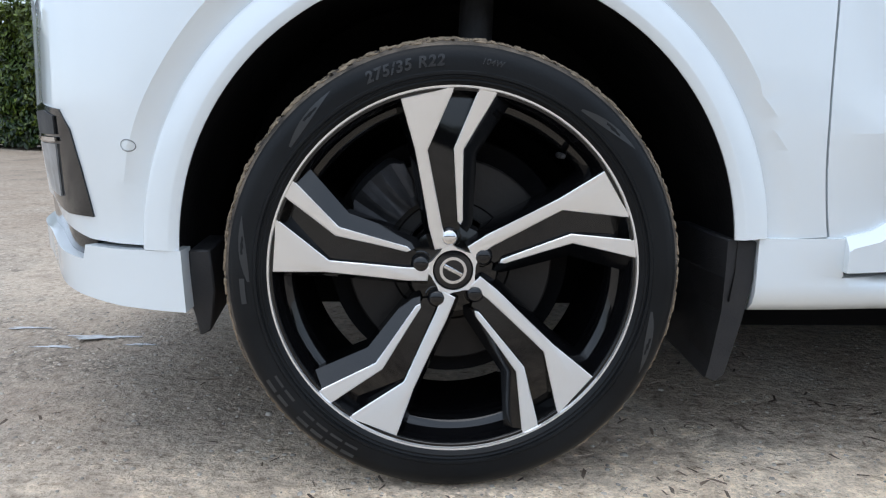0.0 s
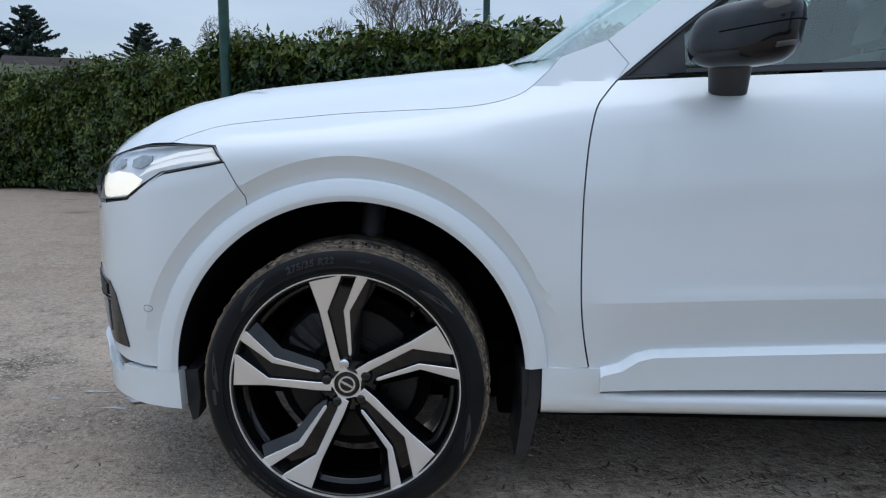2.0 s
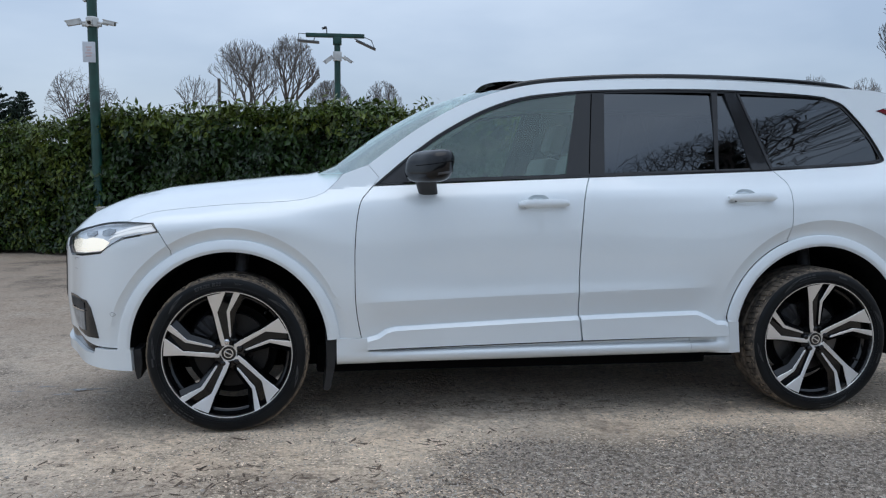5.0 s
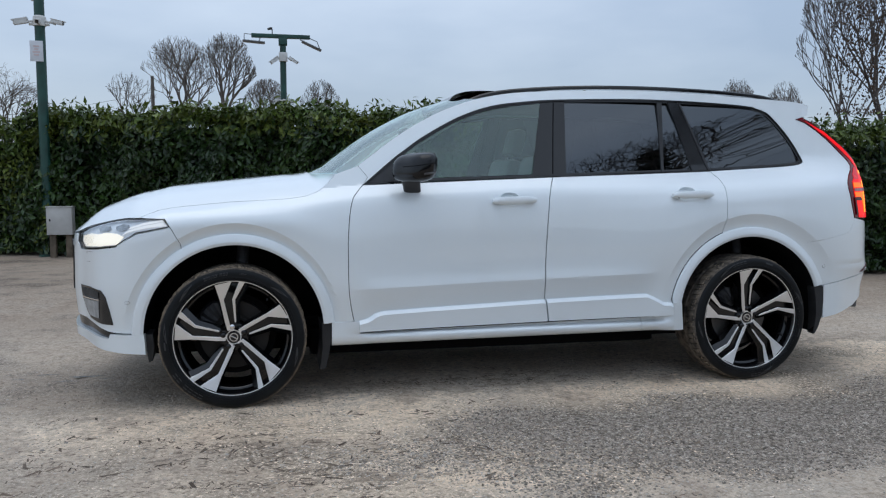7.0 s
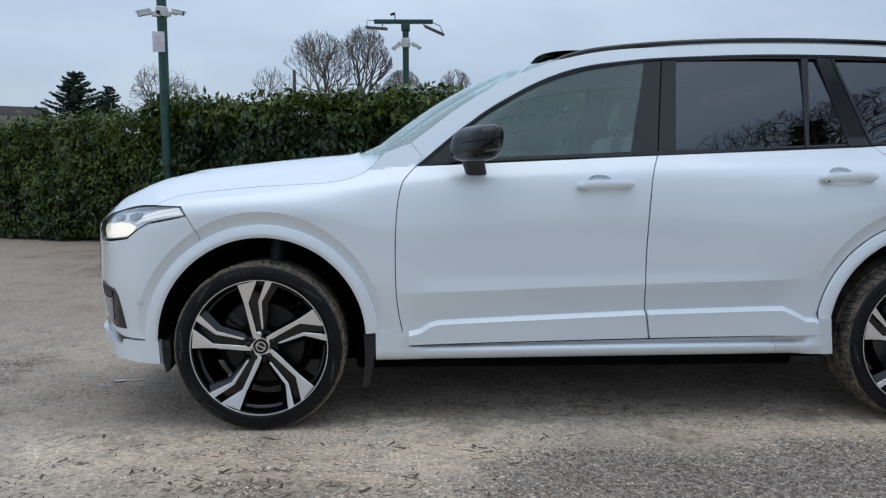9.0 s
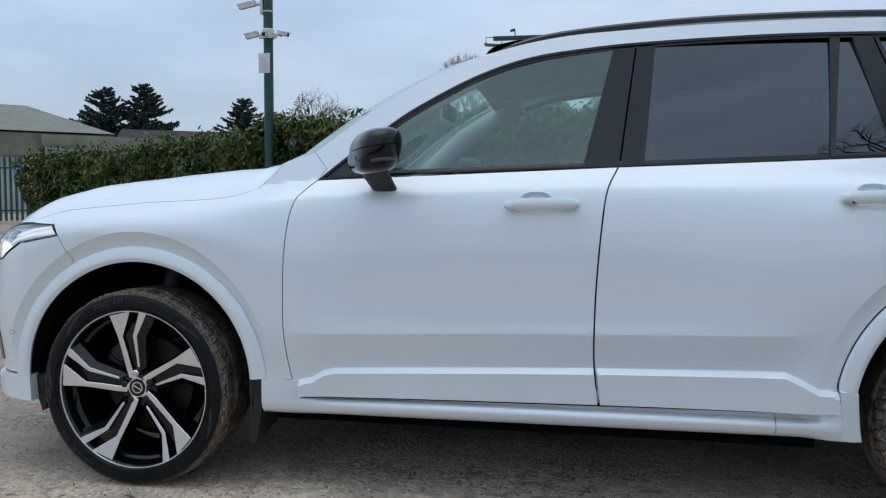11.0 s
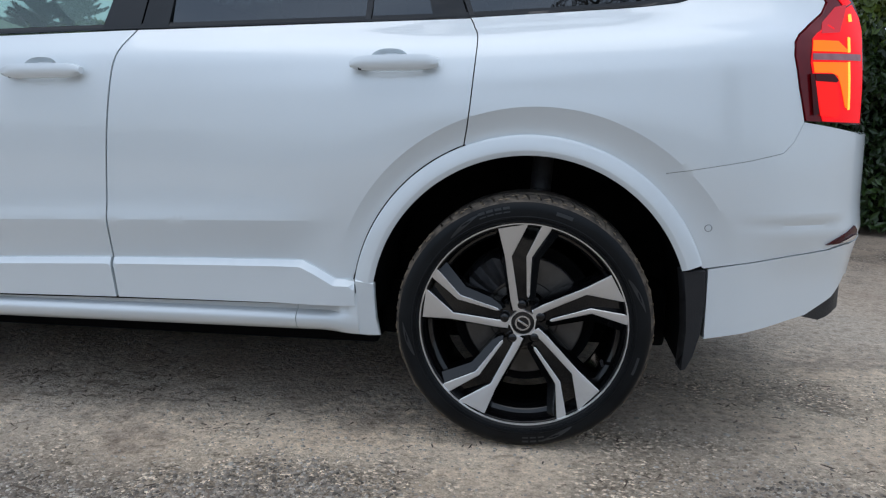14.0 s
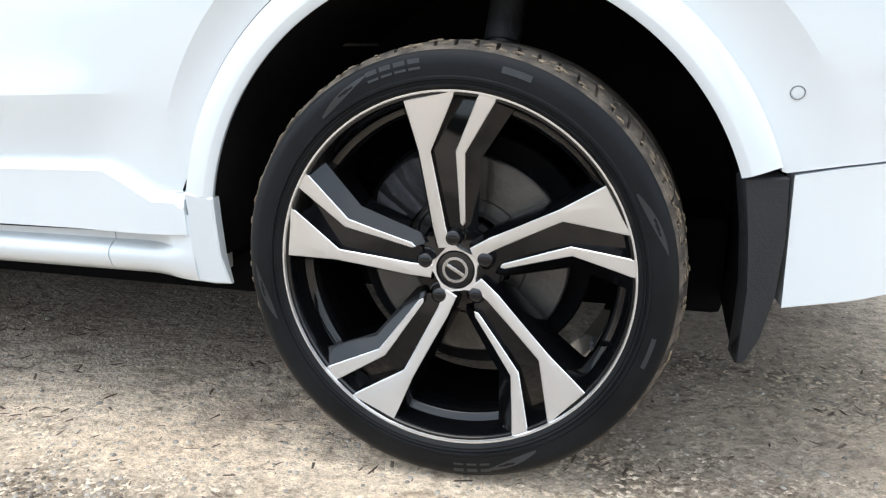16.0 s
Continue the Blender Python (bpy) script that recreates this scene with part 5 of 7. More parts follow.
def wheel(cx, y, turn, far, rear):
    rim = wheel_part("ring", lambda: ring_bm(RING), MACHINED, car, "wheel", "black alloy wheel with diamond-cut five-spoke faces")
    rim.matrix_local = Matrix.Translation((cx, y, HUB)) @ Matrix.Rotation(radians(180 if far else 0), 4, "Z") @ Matrix.Rotation(radians(turn), 4, "Y")
    wheel_part("barrel", lambda: ring_bm(BARREL), RIM_BLACK, rim, "barrel", "gloss black barrel")
    for k in range(5):
        wheel_part("spoke%d" % k, lambda k=k: spoke_mesh(k), [MACHINED, RIM_BLACK], rim, "spoke")
    wheel_part("hub", hub_bm, RIM_BLACK, rim, "hub")
    wheel_part("star", star_bm, MACHINED, rim, "hub_star")
    wheel_part("cap", cap_bm, BLACK_GLOSS, rim, "centre_cap", "black centre cap")
    wheel_part("emblem", emblem_bm, CHROME, rim, "emblem", "chrome ring emblem")
    for k in range(5):
        a = radians(72 * k + 7)
        p = (-0.0555 * math.sin(a), 0.0, 0.0555 * math.cos(a))
        nut = wheel_part("nut", nut_bm, BLACK_GLOSS, rim, "wheel_nut", "locking wheel nut in bright steel" if k == 0 and not rear else "")
        nut.location = p
        if k == 0 and not rear and not far:
            nut.data = nut.data.copy()
            nut.data.materials[0] = CHROME
        wheel_part("nut_seat", nut_seat_bm, RIM_BLACK, rim, "nut_seat").location = p
    valve = wheel_part("valve", valve_bm, BLACK_PLASTIC, rim, "valve", "black valve cap")
    a = radians(113 if rear else 42)
    valve.matrix_local = Matrix.Translation((0.258 * math.sin(a), -0.012, 0.258 * math.cos(a)))
    wheel_part("tyre", tyre_mesh, [RUBBER, TREAD], rim, "tyre", "black low-profile tyre with dusty tread")
    disc = wheel_part("disc_rear" if rear else "disc_front", disc_bm, DISC if rear else DISC_DULL, rim, "brake_disc", "bright steel brake disc" if rear else "dark steel brake disc")
    # added dark disc that gives the open wheel its inner shade
    shield = wheel_part("shield", lambda: ring_bm([(0.05, 0.130), (0.19, 0.130), (0.215, 0.122), (0.218, 0.128)], 60), LINER, rim, "shade_disc", "dark disc for the shade inside the wheel")
    cal = wheel_part("caliper", caliper_bm, CALIPER, rim, "brake_caliper", "cast brake caliper")
    if not far:
        # sidewall writing
        if rear:
            marks = ((-25, 3.2, 0.334, 0.017), (-21, 3.2, 0.334, 0.017), (-17, 3.2, 0.334, 0.017), (-13, 3.2, 0.334, 0.017), (12, 8, 0.337, 0.010), (165, 3, 0.333, 0.017), (169, 3, 0.333, 0.017), (173, 3, 0.333, 0.017), (100, 9, 0.334, 0.007))
        else:
            marks = ((208, 4, 0.331, 0.020), (213, 4, 0.331, 0.020), (218, 4, 0.331, 0.020), (223, 4, 0.331, 0.020), (231, 4, 0.331, 0.020), (236, 4, 0.331, 0.020), (262, 7, 0.334, 0.008))
            for words, size, start, r0 in (("275/35 R22", 0.0235, -25, 0.3305), ("104W", 0.0125, 6, 0.3345)):
                v, f = text_mesh(words, r0, size, start, 0.0012, wall_y)
                raw("size_lettering", v, f, LETTER_DARK, rim, "raised size lettering", smooth=False)
        for a0, w, r0, h in marks:
            v, f = [], []
            for s in range(5):
                a = radians(a0 + w * s / 4)
                v += [(r * math.sin(a), wall_y(r) - 0.0010, r * math.cos(a)) for r in (r0, r0 + h)]
            f = [(2 * s, 2 * s + 1, 2 * s + 3, 2 * s + 2) for s in range(4)]
            raw("sidewall_mark", v, f, LETTER, rim)
        # swept blades moulded into the sidewall
        for a0 in ((-52, 36, 100, 268) if not rear else (-42, 60, 150, 250)):
            v, f = [], []
            for s in range(9):
                a, q = radians(a0 + s * 2.2), s / 8
                rm, hh = 0.328 + 0.020 * q, 0.011 * math.sin(math.pi * (0.08 + 0.92 * q)) + 0.001
                v += [(r * math.sin(a), wall_y(r) - 0.0008, r * math.cos(a)) for r in (rm - hh / 2, rm + hh / 2)]
            f = [(2 * s, 2 * s + 1, 2 * s + 3, 2 * s + 2) for s in range(8)]
            raw("sidewall_blade", v, f, LETTER, rim)
        # flakes of dried mud along the tread's edge
        rng = np.random.default_rng(5 if rear else 2)
        v, f = [], []
        for k in range(1100 if not rear else 260):
            a = rng.uniform(-math.pi, math.pi)
            if abs(a) > 2.7:
                continue
            r, y = rng.uniform(0.3665, 0.3765), 0.0
            y = float(np.interp(r, [0.3665, 0.3705, 0.3735, 0.3752, 0.3757], [-0.034, -0.024, -0.012, 0.008, 0.03])) - 0.0012
            i = len(v)
            m = 6
            sz = rng.uniform(0.0012, 0.0055)
            for c in range(m):
                b = c * math.tau / m
                q = sz * rng.uniform(0.6, 1.3)
                rr, aa = r + q * math.sin(b) * 0.6, a + q * 1.8 * math.cos(b) / r
                v.append((rr * math.sin(aa), y + 0.0006, rr * math.cos(aa)))
            v.append((r * math.sin(a), y - 0.0022, r * math.cos(a)))
            f += [(i + c, i + (c + 1) % m, i + m) for c in range(m)]
        tagged(raw("dried_mud", v, f, MUD, rim, "flakes of dried mud", smooth=False), kind="stuff")
    return rim


wheel(0.0, 0.0, 0.0, False, False)
wheel(WHEELBASE, 0.0, 2.3, False, True)
wheel(0.0, 2 * YC, 20.0, True, False)
wheel(WHEELBASE, 2 * YC, 50.0, True, True)

# ---------------------------------------------------------------- ground
def ground_material():
    m = bpy.data.materials.new("compacted_gravel")
    m.use_nodes = True
    nt = m.node_tree
    p = nt.nodes["Principled BSDF"]
    co = nt.nodes.new("ShaderNodeTexCoord")

    def noise_node(scale, detail, rough=0.55):
        n = nt.nodes.new("ShaderNodeTexNoise")
        n.inputs["Scale"].default_value, n.inputs["Detail"].default_value, n.inputs["Roughness"].default_value = scale, detail, rough
        nt.links.new(co.outputs["Object"], n.inputs["Vector"])
        return n

    def ramp(src, stops):
        r = nt.nodes.new("ShaderNodeValToRGB")
        while len(r.color_ramp.elements) < len(stops):
            r.color_ramp.elements.new(0.5)
        for e, (pos, c) in zip(r.color_ramp.elements, stops):
            e.position, e.color = pos, (*c, 1)
        nt.links.new(src, r.inputs[0])
        return r.outputs[0]

    def mix(f, a, b, kind="MIX"):
        x = nt.nodes.new("ShaderNodeMix")
        x.data_type, x.blend_type = "RGBA", kind
        if isinstance(f, float):
            x.inputs[0].default_value = f
        else:
            nt.links.new(f, x.inputs[0])
        nt.links.new(a, x.inputs[6])
        nt.links.new(b, x.inputs[7])
        return x.outputs[2]

    def math_node(kind, a, b=None, c=None):
        x = nt.nodes.new("ShaderNodeMath")
        x.operation = kind
        for k, v in enumerate((a, b, c)):
            if v is None:
                continue
            if isinstance(v, float):
                x.inputs[k].default_value = v
            else:
                nt.links.new(v, x.inputs[k])
        return x.outputs[0]

    def spot(cx, cy, rx, ry):
        """1 in the middle of an oval on the ground, 0 at its edge, below 0 outside."""
        mp = nt.nodes.new("ShaderNodeMapping")
        mp.inputs["Location"].default_value, mp.inputs["Scale"].default_value = (-cx / rx, -cy / ry, 0), (1 / rx, 1 / ry, 0)
        nt.links.new(co.outputs["Object"], mp.inputs[0])
        ln = nt.nodes.new("ShaderNodeVectorMath")
        ln.operation = "LENGTH"
        nt.links.new(mp.outputs[0], ln.inputs[0])
        return math_node("SUBTRACT", 1.0, ln.outputs["Value"])

    def step(src, lo, hi):
        x = nt.nodes.new("ShaderNodeMapRange")
        x.interpolation_type = "SMOOTHSTEP"
        x.inputs[1].default_value, x.inputs[2].default_value = lo, hi
        nt.links.new(src, x.inputs[0])
        return x.outputs[0]

    big = noise_node(0.42, 5)
    mid = noise_node(2.6, 7, 0.6)
    fine = noise_node(150, 5, 0.7)
    soft = noise_node(17, 6, 0.65)
    crumb = noise_node(48, 4, 0.6)
    cells = []
    for scale in (100, 240):
        vor = nt.nodes.new("ShaderNodeTexVoronoi")
        vor.inputs["Scale"].default_value = scale
        nt.links.new(co.outputs["Object"], vor.inputs["Vector"])
        cell = nt.nodes.new("ShaderNodeSeparateColor")
        nt.links.new(vor.outputs["Color"], cell.inputs[0])
        cells.append((vor, cell.outputs[0]))
    uneven = math_node("ADD", math_node("MULTIPLY_ADD", mid.outputs["Fac"], 2.0, -1.0), math_node("MULTIPLY_ADD", soft.outputs["Fac"], 1.2, -0.6))
    # pale trodden earth with fine grit in it
    earth = ramp(mid.outputs["Fac"], [(0.30, (0.45, 0.355, 0.272)), (0.48, (0.585, 0.486, 0.384)), (0.70, (0.63, 0.552, 0.462))])
    tone = ramp(soft.outputs["Fac"], [(0.30, (0.66, 0.63, 0.60)), (0.46, (0.94, 0.93, 0.92)), (0.70, (1.18, 1.18, 1.17))])
    dust = ramp(fine.outputs["Fac"], [(0.32, (0.60, 0.59, 0.58)), (0.50, (1.0, 1.0, 1.0)), (0.68, (1.30, 1.30, 1.29))])
    silt = ramp(fine.outputs["Fac"], [(0.30, (0.84, 0.835, 0.83)), (0.50, (1.0, 1.0, 1.0)), (0.70, (1.10, 1.10, 1.10))])
    grit = ramp(cells[1][1], [(0.0, (0.52, 0.51, 0.50)), (0.22, (0.90, 0.90, 0.90)), (0.80, (1.06, 1.06, 1.06)), (1.0, (1.45, 1.44, 1.42))])
    specks = ramp(cells[1][1], [(0.0, (0.70, 0.69, 0.68)), (0.10, (0.97, 0.97, 0.97)), (0.92, (1.02, 1.02, 1.02)), (1.0, (1.20, 1.19, 1.18))])
    crumbs = ramp(crumb.outputs["Fac"], [(0.33, (0.62, 0.59, 0.56)), (0.44, (0.93, 0.925, 0.92)), (0.58, (1.04, 1.04, 1.04)), (0.72, (1.22, 1.22, 1.22))])
    earth = mix(1.0, mix(1.0, mix(1.0, earth, tone, "MULTIPLY"), silt, "MULTIPLY"), specks, "MULTIPLY")
    # loose grey gravel in patches
    peb = ramp(cells[0][1], [(0.0, (0.060, 0.048, 0.038)), (0.30, (0.17, 0.140, 0.111)), (0.75, (0.265, 0.222, 0.180)), (1.0, (0.62, 0.545, 0.46))])
    blotch = ramp(mid.outputs["Fac"], [(0.32, (0.66, 0.63, 0.60)), (0.50, (1.0, 1.0, 1.0)), (0.68, (1.22, 1.20, 1.18))])
    peb = mix(1.0, mix(1.0, mix(1.0, mix(1.0, peb, dust, "MULTIPLY"), grit, "MULTIPLY"), blotch, "MULTIPLY"), tone, "MULTIPLY")
    field = math_node("MAXIMUM", spot(2.35, -0.80, 1.7, 0.62), math_node("MAXIMUM", spot(3.25, -0.75, 0.9, 0.55), math_node("MULTIPLY_ADD", big.outputs["Fac"], 3.0, -1.75)))
    patch = math_node("MULTIPLY_ADD", step(math_node("ADD", field, uneven), -0.25, 0.45), 0.85, 0.08)
    pale = step(math_node("ADD", math_node("MAXIMUM", spot(0.25, -0.35, 1.3, 0.55), math_node("MAXIMUM", math_node("MAXIMUM", spot(2.6, -0.18, 1.2, 0.42), spot(1.0, -1.05, 1.5, 0.55)), spot(4.1, 0.35, 0.7, 0.8))), uneven), -0.2, 0.7)
    lift = nt.nodes.new("ShaderNodeMix")
    lift.data_type, lift.blend_type = "RGBA", "MULTIPLY"
    lift.inputs[7].default_value = (1.58, 1.52, 1.43, 1)
    nt.links.new(pale, lift.inputs[0])
    nt.links.new(mix(1.0, mix(patch, earth, peb), crumbs, "MULTIPLY"), lift.inputs[6])
    col = lift.outputs[2]
    # trodden mulch in dark brown shreds
    mm = nt.nodes.new("ShaderNodeMapping")
    mm.inputs["Scale"].default_value, mm.inputs["Rotation"].default_value = (6.5, 17.0, 1.0), (0, 0, radians(9))
    nt.links.new(co.outputs["Object"], mm.inputs[0])
    shred = nt.nodes.new("ShaderNodeTexNoise")
    shred.inputs["Scale"].default_value, shred.inputs["Detail"].default_value, shred.inputs["Roughness"].default_value = 1.0, 9, 0.72
    nt.links.new(mm.outputs[0], shred.inputs["Vector"])
    strewn = math_node("MAXIMUM", math_node("MAXIMUM", math_node("MAXIMUM", spot(0.35, -0.85, 1.7, 0.75), math_node("MULTIPLY", spot(0.62, -1.16, 0.50, 0.20), 1.6)), spot(1.45, 0.28, 1.25, 0.32)), math_node("MULTIPLY_ADD", big.outputs["Fac"], -2.4, 1.0))
    strewn = math_node("MULTIPLY_ADD", math_node("MAXIMUM", strewn, -0.3), 0.11, -0.022)
    mulch = math_node("MULTIPLY", step(math_node("ADD", shred.outputs["Fac"], strewn), 0.590, 0.645), 0.60)
    bark = ramp(fine.outputs["Fac"], [(0.3, (0.085, 0.060, 0.044)), (0.6, (0.185, 0.138, 0.10)), (0.8, (0.29, 0.23, 0.18))])
    col = mix(mulch, col, bark)
    # darker grit further into the yard
    sep = nt.nodes.new("ShaderNodeSeparateXYZ")
    nt.links.new(co.outputs["Object"], sep.inputs[0])
    beyond = nt.nodes.new("ShaderNodeMix")
    beyond.data_type, beyond.blend_type = "RGBA", "MULTIPLY"
    beyond.inputs[7].default_value = (0.70, 0.675, 0.655, 1)
    nt.links.new(step(math_node("MULTIPLY_ADD", uneven, 1.2, sep.outputs[1]), 1.0, 3.2), beyond.inputs[0])
    nt.links.new(col, beyond.inputs[6])
    col = beyond.outputs[2]
    # wet ground by the car's nose
    wet = step(math_node("ADD", spot(-0.95, 0.60, 1.05, 0.66), uneven), -0.1, 0.6)
    damp = nt.nodes.new("ShaderNodeMix")
    damp.data_type, damp.blend_type = "RGBA", "MULTIPLY"
    damp.inputs[7].default_value = (0.80, 0.775, 0.75, 1)
    nt.links.new(wet, damp.inputs[0])
    nt.links.new(col, damp.inputs[6])
    nt.links.new(damp.outputs[2], p.inputs["Base Color"])
    rr = nt.nodes.new("ShaderNodeMapRange")
    rr.inputs[1].default_value, rr.inputs[2].default_value, rr.inputs[3].default_value, rr.inputs[4].default_value = 0.35, 0.6, 0.70, 0.95
    nt.links.new(mid.outputs["Fac"], rr.inputs[0])
    nt.links.new(math_node("MULTIPLY_ADD", wet, -0.26, rr.outputs[0]), p.inputs["Roughness"])
    p.inputs["Specular IOR Level"].default_value = 0.3
    b1 = nt.nodes.new("ShaderNodeBump")
    b1.inputs["Strength"].default_value, b1.inputs["Distance"].default_value = 0.8, 0.005
    nt.links.new(fine.outputs["Fac"], b1.inputs["Height"])
    b2 = nt.nodes.new("ShaderNodeBump")
    b2.inputs["Distance"].default_value, b2.invert = 0.004, True
    nt.links.new(patch, b2.inputs["Strength"])
    nt.links.new(cells[0][0].outputs["Distance"], b2.inputs["Height"])
    nt.links.new(b1.outputs[0], b2.inputs["Normal"])
    b3 = nt.nodes.new("ShaderNodeBump")
    b3.inputs["Strength"].default_value, b3.inputs["Distance"].default_value = 0.8, 0.02
    nt.links.new(soft.outputs["Fac"], b3.inputs["Height"])
    b4 = nt.nodes.new("ShaderNodeBump")
    b4.inputs["Strength"].default_value, b4.inputs["Distance"].default_value = 0.9, 0.010
    nt.links.new(crumb.outputs["Fac"], b4.inputs["Height"])
    nt.links.new(b2.outputs[0], b4.inputs["Normal"])
    nt.links.new(b4.outputs[0], b3.inputs["Normal"])
    nt.links.new(b3.outputs[0], p.inputs["Normal"])
    return m


GRAVEL = ground_material()


def ground_z(x, y):
    """Gentle ruts and lumps, level under the tyres."""
    if abs(x - 1.5) > 9 or abs(y) > 9:
        return 0.0
    f = smooth01((9 - abs(x - 1.5)) / 3) * smooth01((9 - abs(y)) / 3)
    h = 0.016 * noise.noise(Vector((x * 0.9, y * 0.9, 1.7))) + 0.007 * noise.noise(Vector((x * 3.7, y * 3.7, 5.1))) + 0.0035 * noise.noise(Vector((x * 13, y * 13, 9.0)))
    near = min(math.hypot(x, (y - 0.08) * 1.4), math.hypot(x - WHEELBASE, (y - 0.08) * 1.4), math.hypot(x, (y - 1.79) * 1.4), math.hypot(x - WHEELBASE, (y - 1.79) * 1.4))
    return h * f * smooth01((near - 0.05) / 0.45) - 0.001


def ground():
    far = [30, 60, 120, 250, 600]
    xs = [-f for f in far[::-1]] + list(np.arange(-16, -5, 1.0)) + list(np.arange(-5, 8, 0.05)) + list(np.arange(8, 17, 1.0)) + far
    ys = [-f for f in far[::-1]] + list(np.arange(-12, -4, 1.0)) + list(np.arange(-4, 5, 0.05)) + list(np.arange(5, 17, 1.0)) + far
    verts = [(x, y, ground_z(x, y)) for y in ys for x in xs]
    n = len(xs)
    faces = [(j * n + i, j * n + i + 1, (j + 1) * n + i + 1, (j + 1) * n + i) for j in range(len(ys) - 1) for i in range(n - 1)]
    ob = raw("ground", verts, faces, GRAVEL)
    return tagged(ob, "compacted beige gravel yard with muddy patches", "ground", kind="structure")


ground()

STONE = mat("loose_grey_stones", (0.34, 0.30, 0.255), 0.85, base2=(0.45, 0.405, 0.35), scale=9, island=True, spec=0.3)
GRAVEL_STONE = mat("mixed_grey_gravel", (0.11, 0.090, 0.072), 0.85, base2=(0.37, 0.315, 0.26), scale=40, island=True, spec=0.3)
TWIG_BITS = mat("dark_bark_bits", (0.13, 0.092, 0.066), 0.9, base2=(0.23, 0.18, 0.14), scale=9, island=True, spec=0.2)


def oval(x, y, cx, cy, rx, ry):
    return 1 - math.hypot((x - cx) / rx, (y - cy) / ry)


def gravel_here(x, y):
    """Where loose stones gather: 0 on trodden earth, 1 in the gravelly patches."""
    f = max(oval(x, y, 2.35, -0.80, 1.7, 0.62), oval(x, y, 3.25, -0.75, 0.9, 0.55), -0.6)
    return 0.12 + smooth01((f + 0.6 * noise.noise(Vector((x * 1.6, y * 1.6, 3.3))) + 0.3) / 0.8)


def mulch_here(x, y):
    """Where bits of bark lie: strewn thinly, with clumps."""
    f = max(oval(x, y, 0.35, -0.85, 1.7, 0.75), oval(x, y, 1.45, 0.28, 1.25, 0.32), -0.3)
    return 0.06 + smooth01((0.5 * f + noise.noise(Vector((x * 3.2, y * 8.5, 4.0))) - 0.05) / 0.6)


def scatter(name, label, category, count, region, shape, size, material, seed, power=1.0, clump=gravel_here):
    rng = np.random.default_rng(seed)
    verts, faces = [], []
    x0, x1, y0, y1 = region
    made = 0
    while made < count:
        x, y = rng.uniform(x0, x1), rng.uniform(y0, y1)
        if rng.uniform() > clump(x, y):
            continue
        z = ground_z(x, y)
        s = size[0] + (size[1] - size[0]) * rng.uniform() ** power
        a = rng.uniform(0, math.tau)
        ca, sa = math.cos(a), math.sin(a)
        i = len(verts)
        for px, py, pz in shape:
            wob = 0.16 if len(shape) == 13 else 0.5
            px, py, pz = px * s * rng.uniform(1 - wob, 1 + wob), py * s * rng.uniform(1 - wob, 1 + wob), pz * s * rng.uniform(0.8, 1.2)
            verts.append((x + px * ca - py * sa, y + px * sa + py * ca, z + pz))
        faces += [tuple(i + k for k in f) for f in (PEBBLE_F if len(shape) == 13 else STICK_F)]
        made += 1
    return tagged(raw(name, verts, faces, material, angle=62), label, category, kind="stuff")


PEBBLE = [(math.cos(k * math.tau / 6), 0.8 * math.sin(k * math.tau / 6), 0.0) for k in range(6)] + [(0.78 * math.cos(k * math.tau / 6), 0.62 * math.sin(k * math.tau / 6), 0.36) for k in range(6)] + [(0.05, 0.05, 0.50)]
PEBBLE_F = [(k, (k + 1) % 6, 6 + (k + 1) % 6, 6 + k) for k in range(6)] + [(6 + k, 6 + (k + 1) % 6, 12) for k in range(6)]
STICK = [(-1, -0.10, 0.0), (-0.7, 0.22, 0.0), (1, 0.08, 0.02), (0.7, -0.24, 0.02), (-0.3, 0.05, 0.10), (0.5, 0.03, 0.09)]
STICK_F = [(0, 3, 5, 4), (1, 4, 5, 2), (0, 4, 1), (3, 2, 5)]
scatter("loose_stones", "loose grey stones on the trodden yard", "stones", 52000, (-2.6, 5.4, -2.7, 1.2), PEBBLE, (0.0016, 0.0062), STONE, 1, 2.4)
scatter("gravel_stones", "dense grey gravel in the rougher patches", "gravel", 38000, (0.2, 6.2, -2.6, 1.2), PEBBLE, (0.0030, 0.0085), GRAVEL_STONE, 9, 1.8, lambda x, y: (gravel_here(x, y) - 0.35) * smooth01((x - 0.2) / 1.2))
scatter("coarse_stones", "coarser loose stones in the gravelly patches", "stones", 900, (-3.5, 6.5, -3.2, 2.5), PEBBLE, (0.005, 0.012), STONE, 2, 3.0)
scatter("bark_bits", "scattered dark twigs and bits of bark", "twigs", 5500, (-2.6, 5.6, -3.0, 0.8), STICK, (0.002, 0.021), TWIG_BITS, 3, 3.4, mulch_here)

DARK_SHRED = mat("trodden_bark_shreds", (0.10, 0.072, 0.054), 0.9, base2=(0.19, 0.145, 0.11), scale=9, island=True, spec=0.2)
scatter("bark_shreds", "trodden dark brown shreds of bark mulch", "mulch", 4600, (-1.6, 4.6, -2.4, 0.7), STICK, (0.003, 0.019), DARK_SHRED, 4, 2.2, mulch_here)

scatter("bark_strips", "long flat strips of dark trodden bark", "mulch", 420, (-1.4, 2.2, -1.7, -0.1), STICK, (0.014, 0.042), DARK_SHRED, 6, 2.0, mulch_here)


# pale base colour keeps the puddles whitish from every side
WATER = mat("pale_puddle_surface", (0.46, 0.46, 0.45), 0.10, base2=(0.30, 0.28, 0.26), scale=30, spec=0.6)


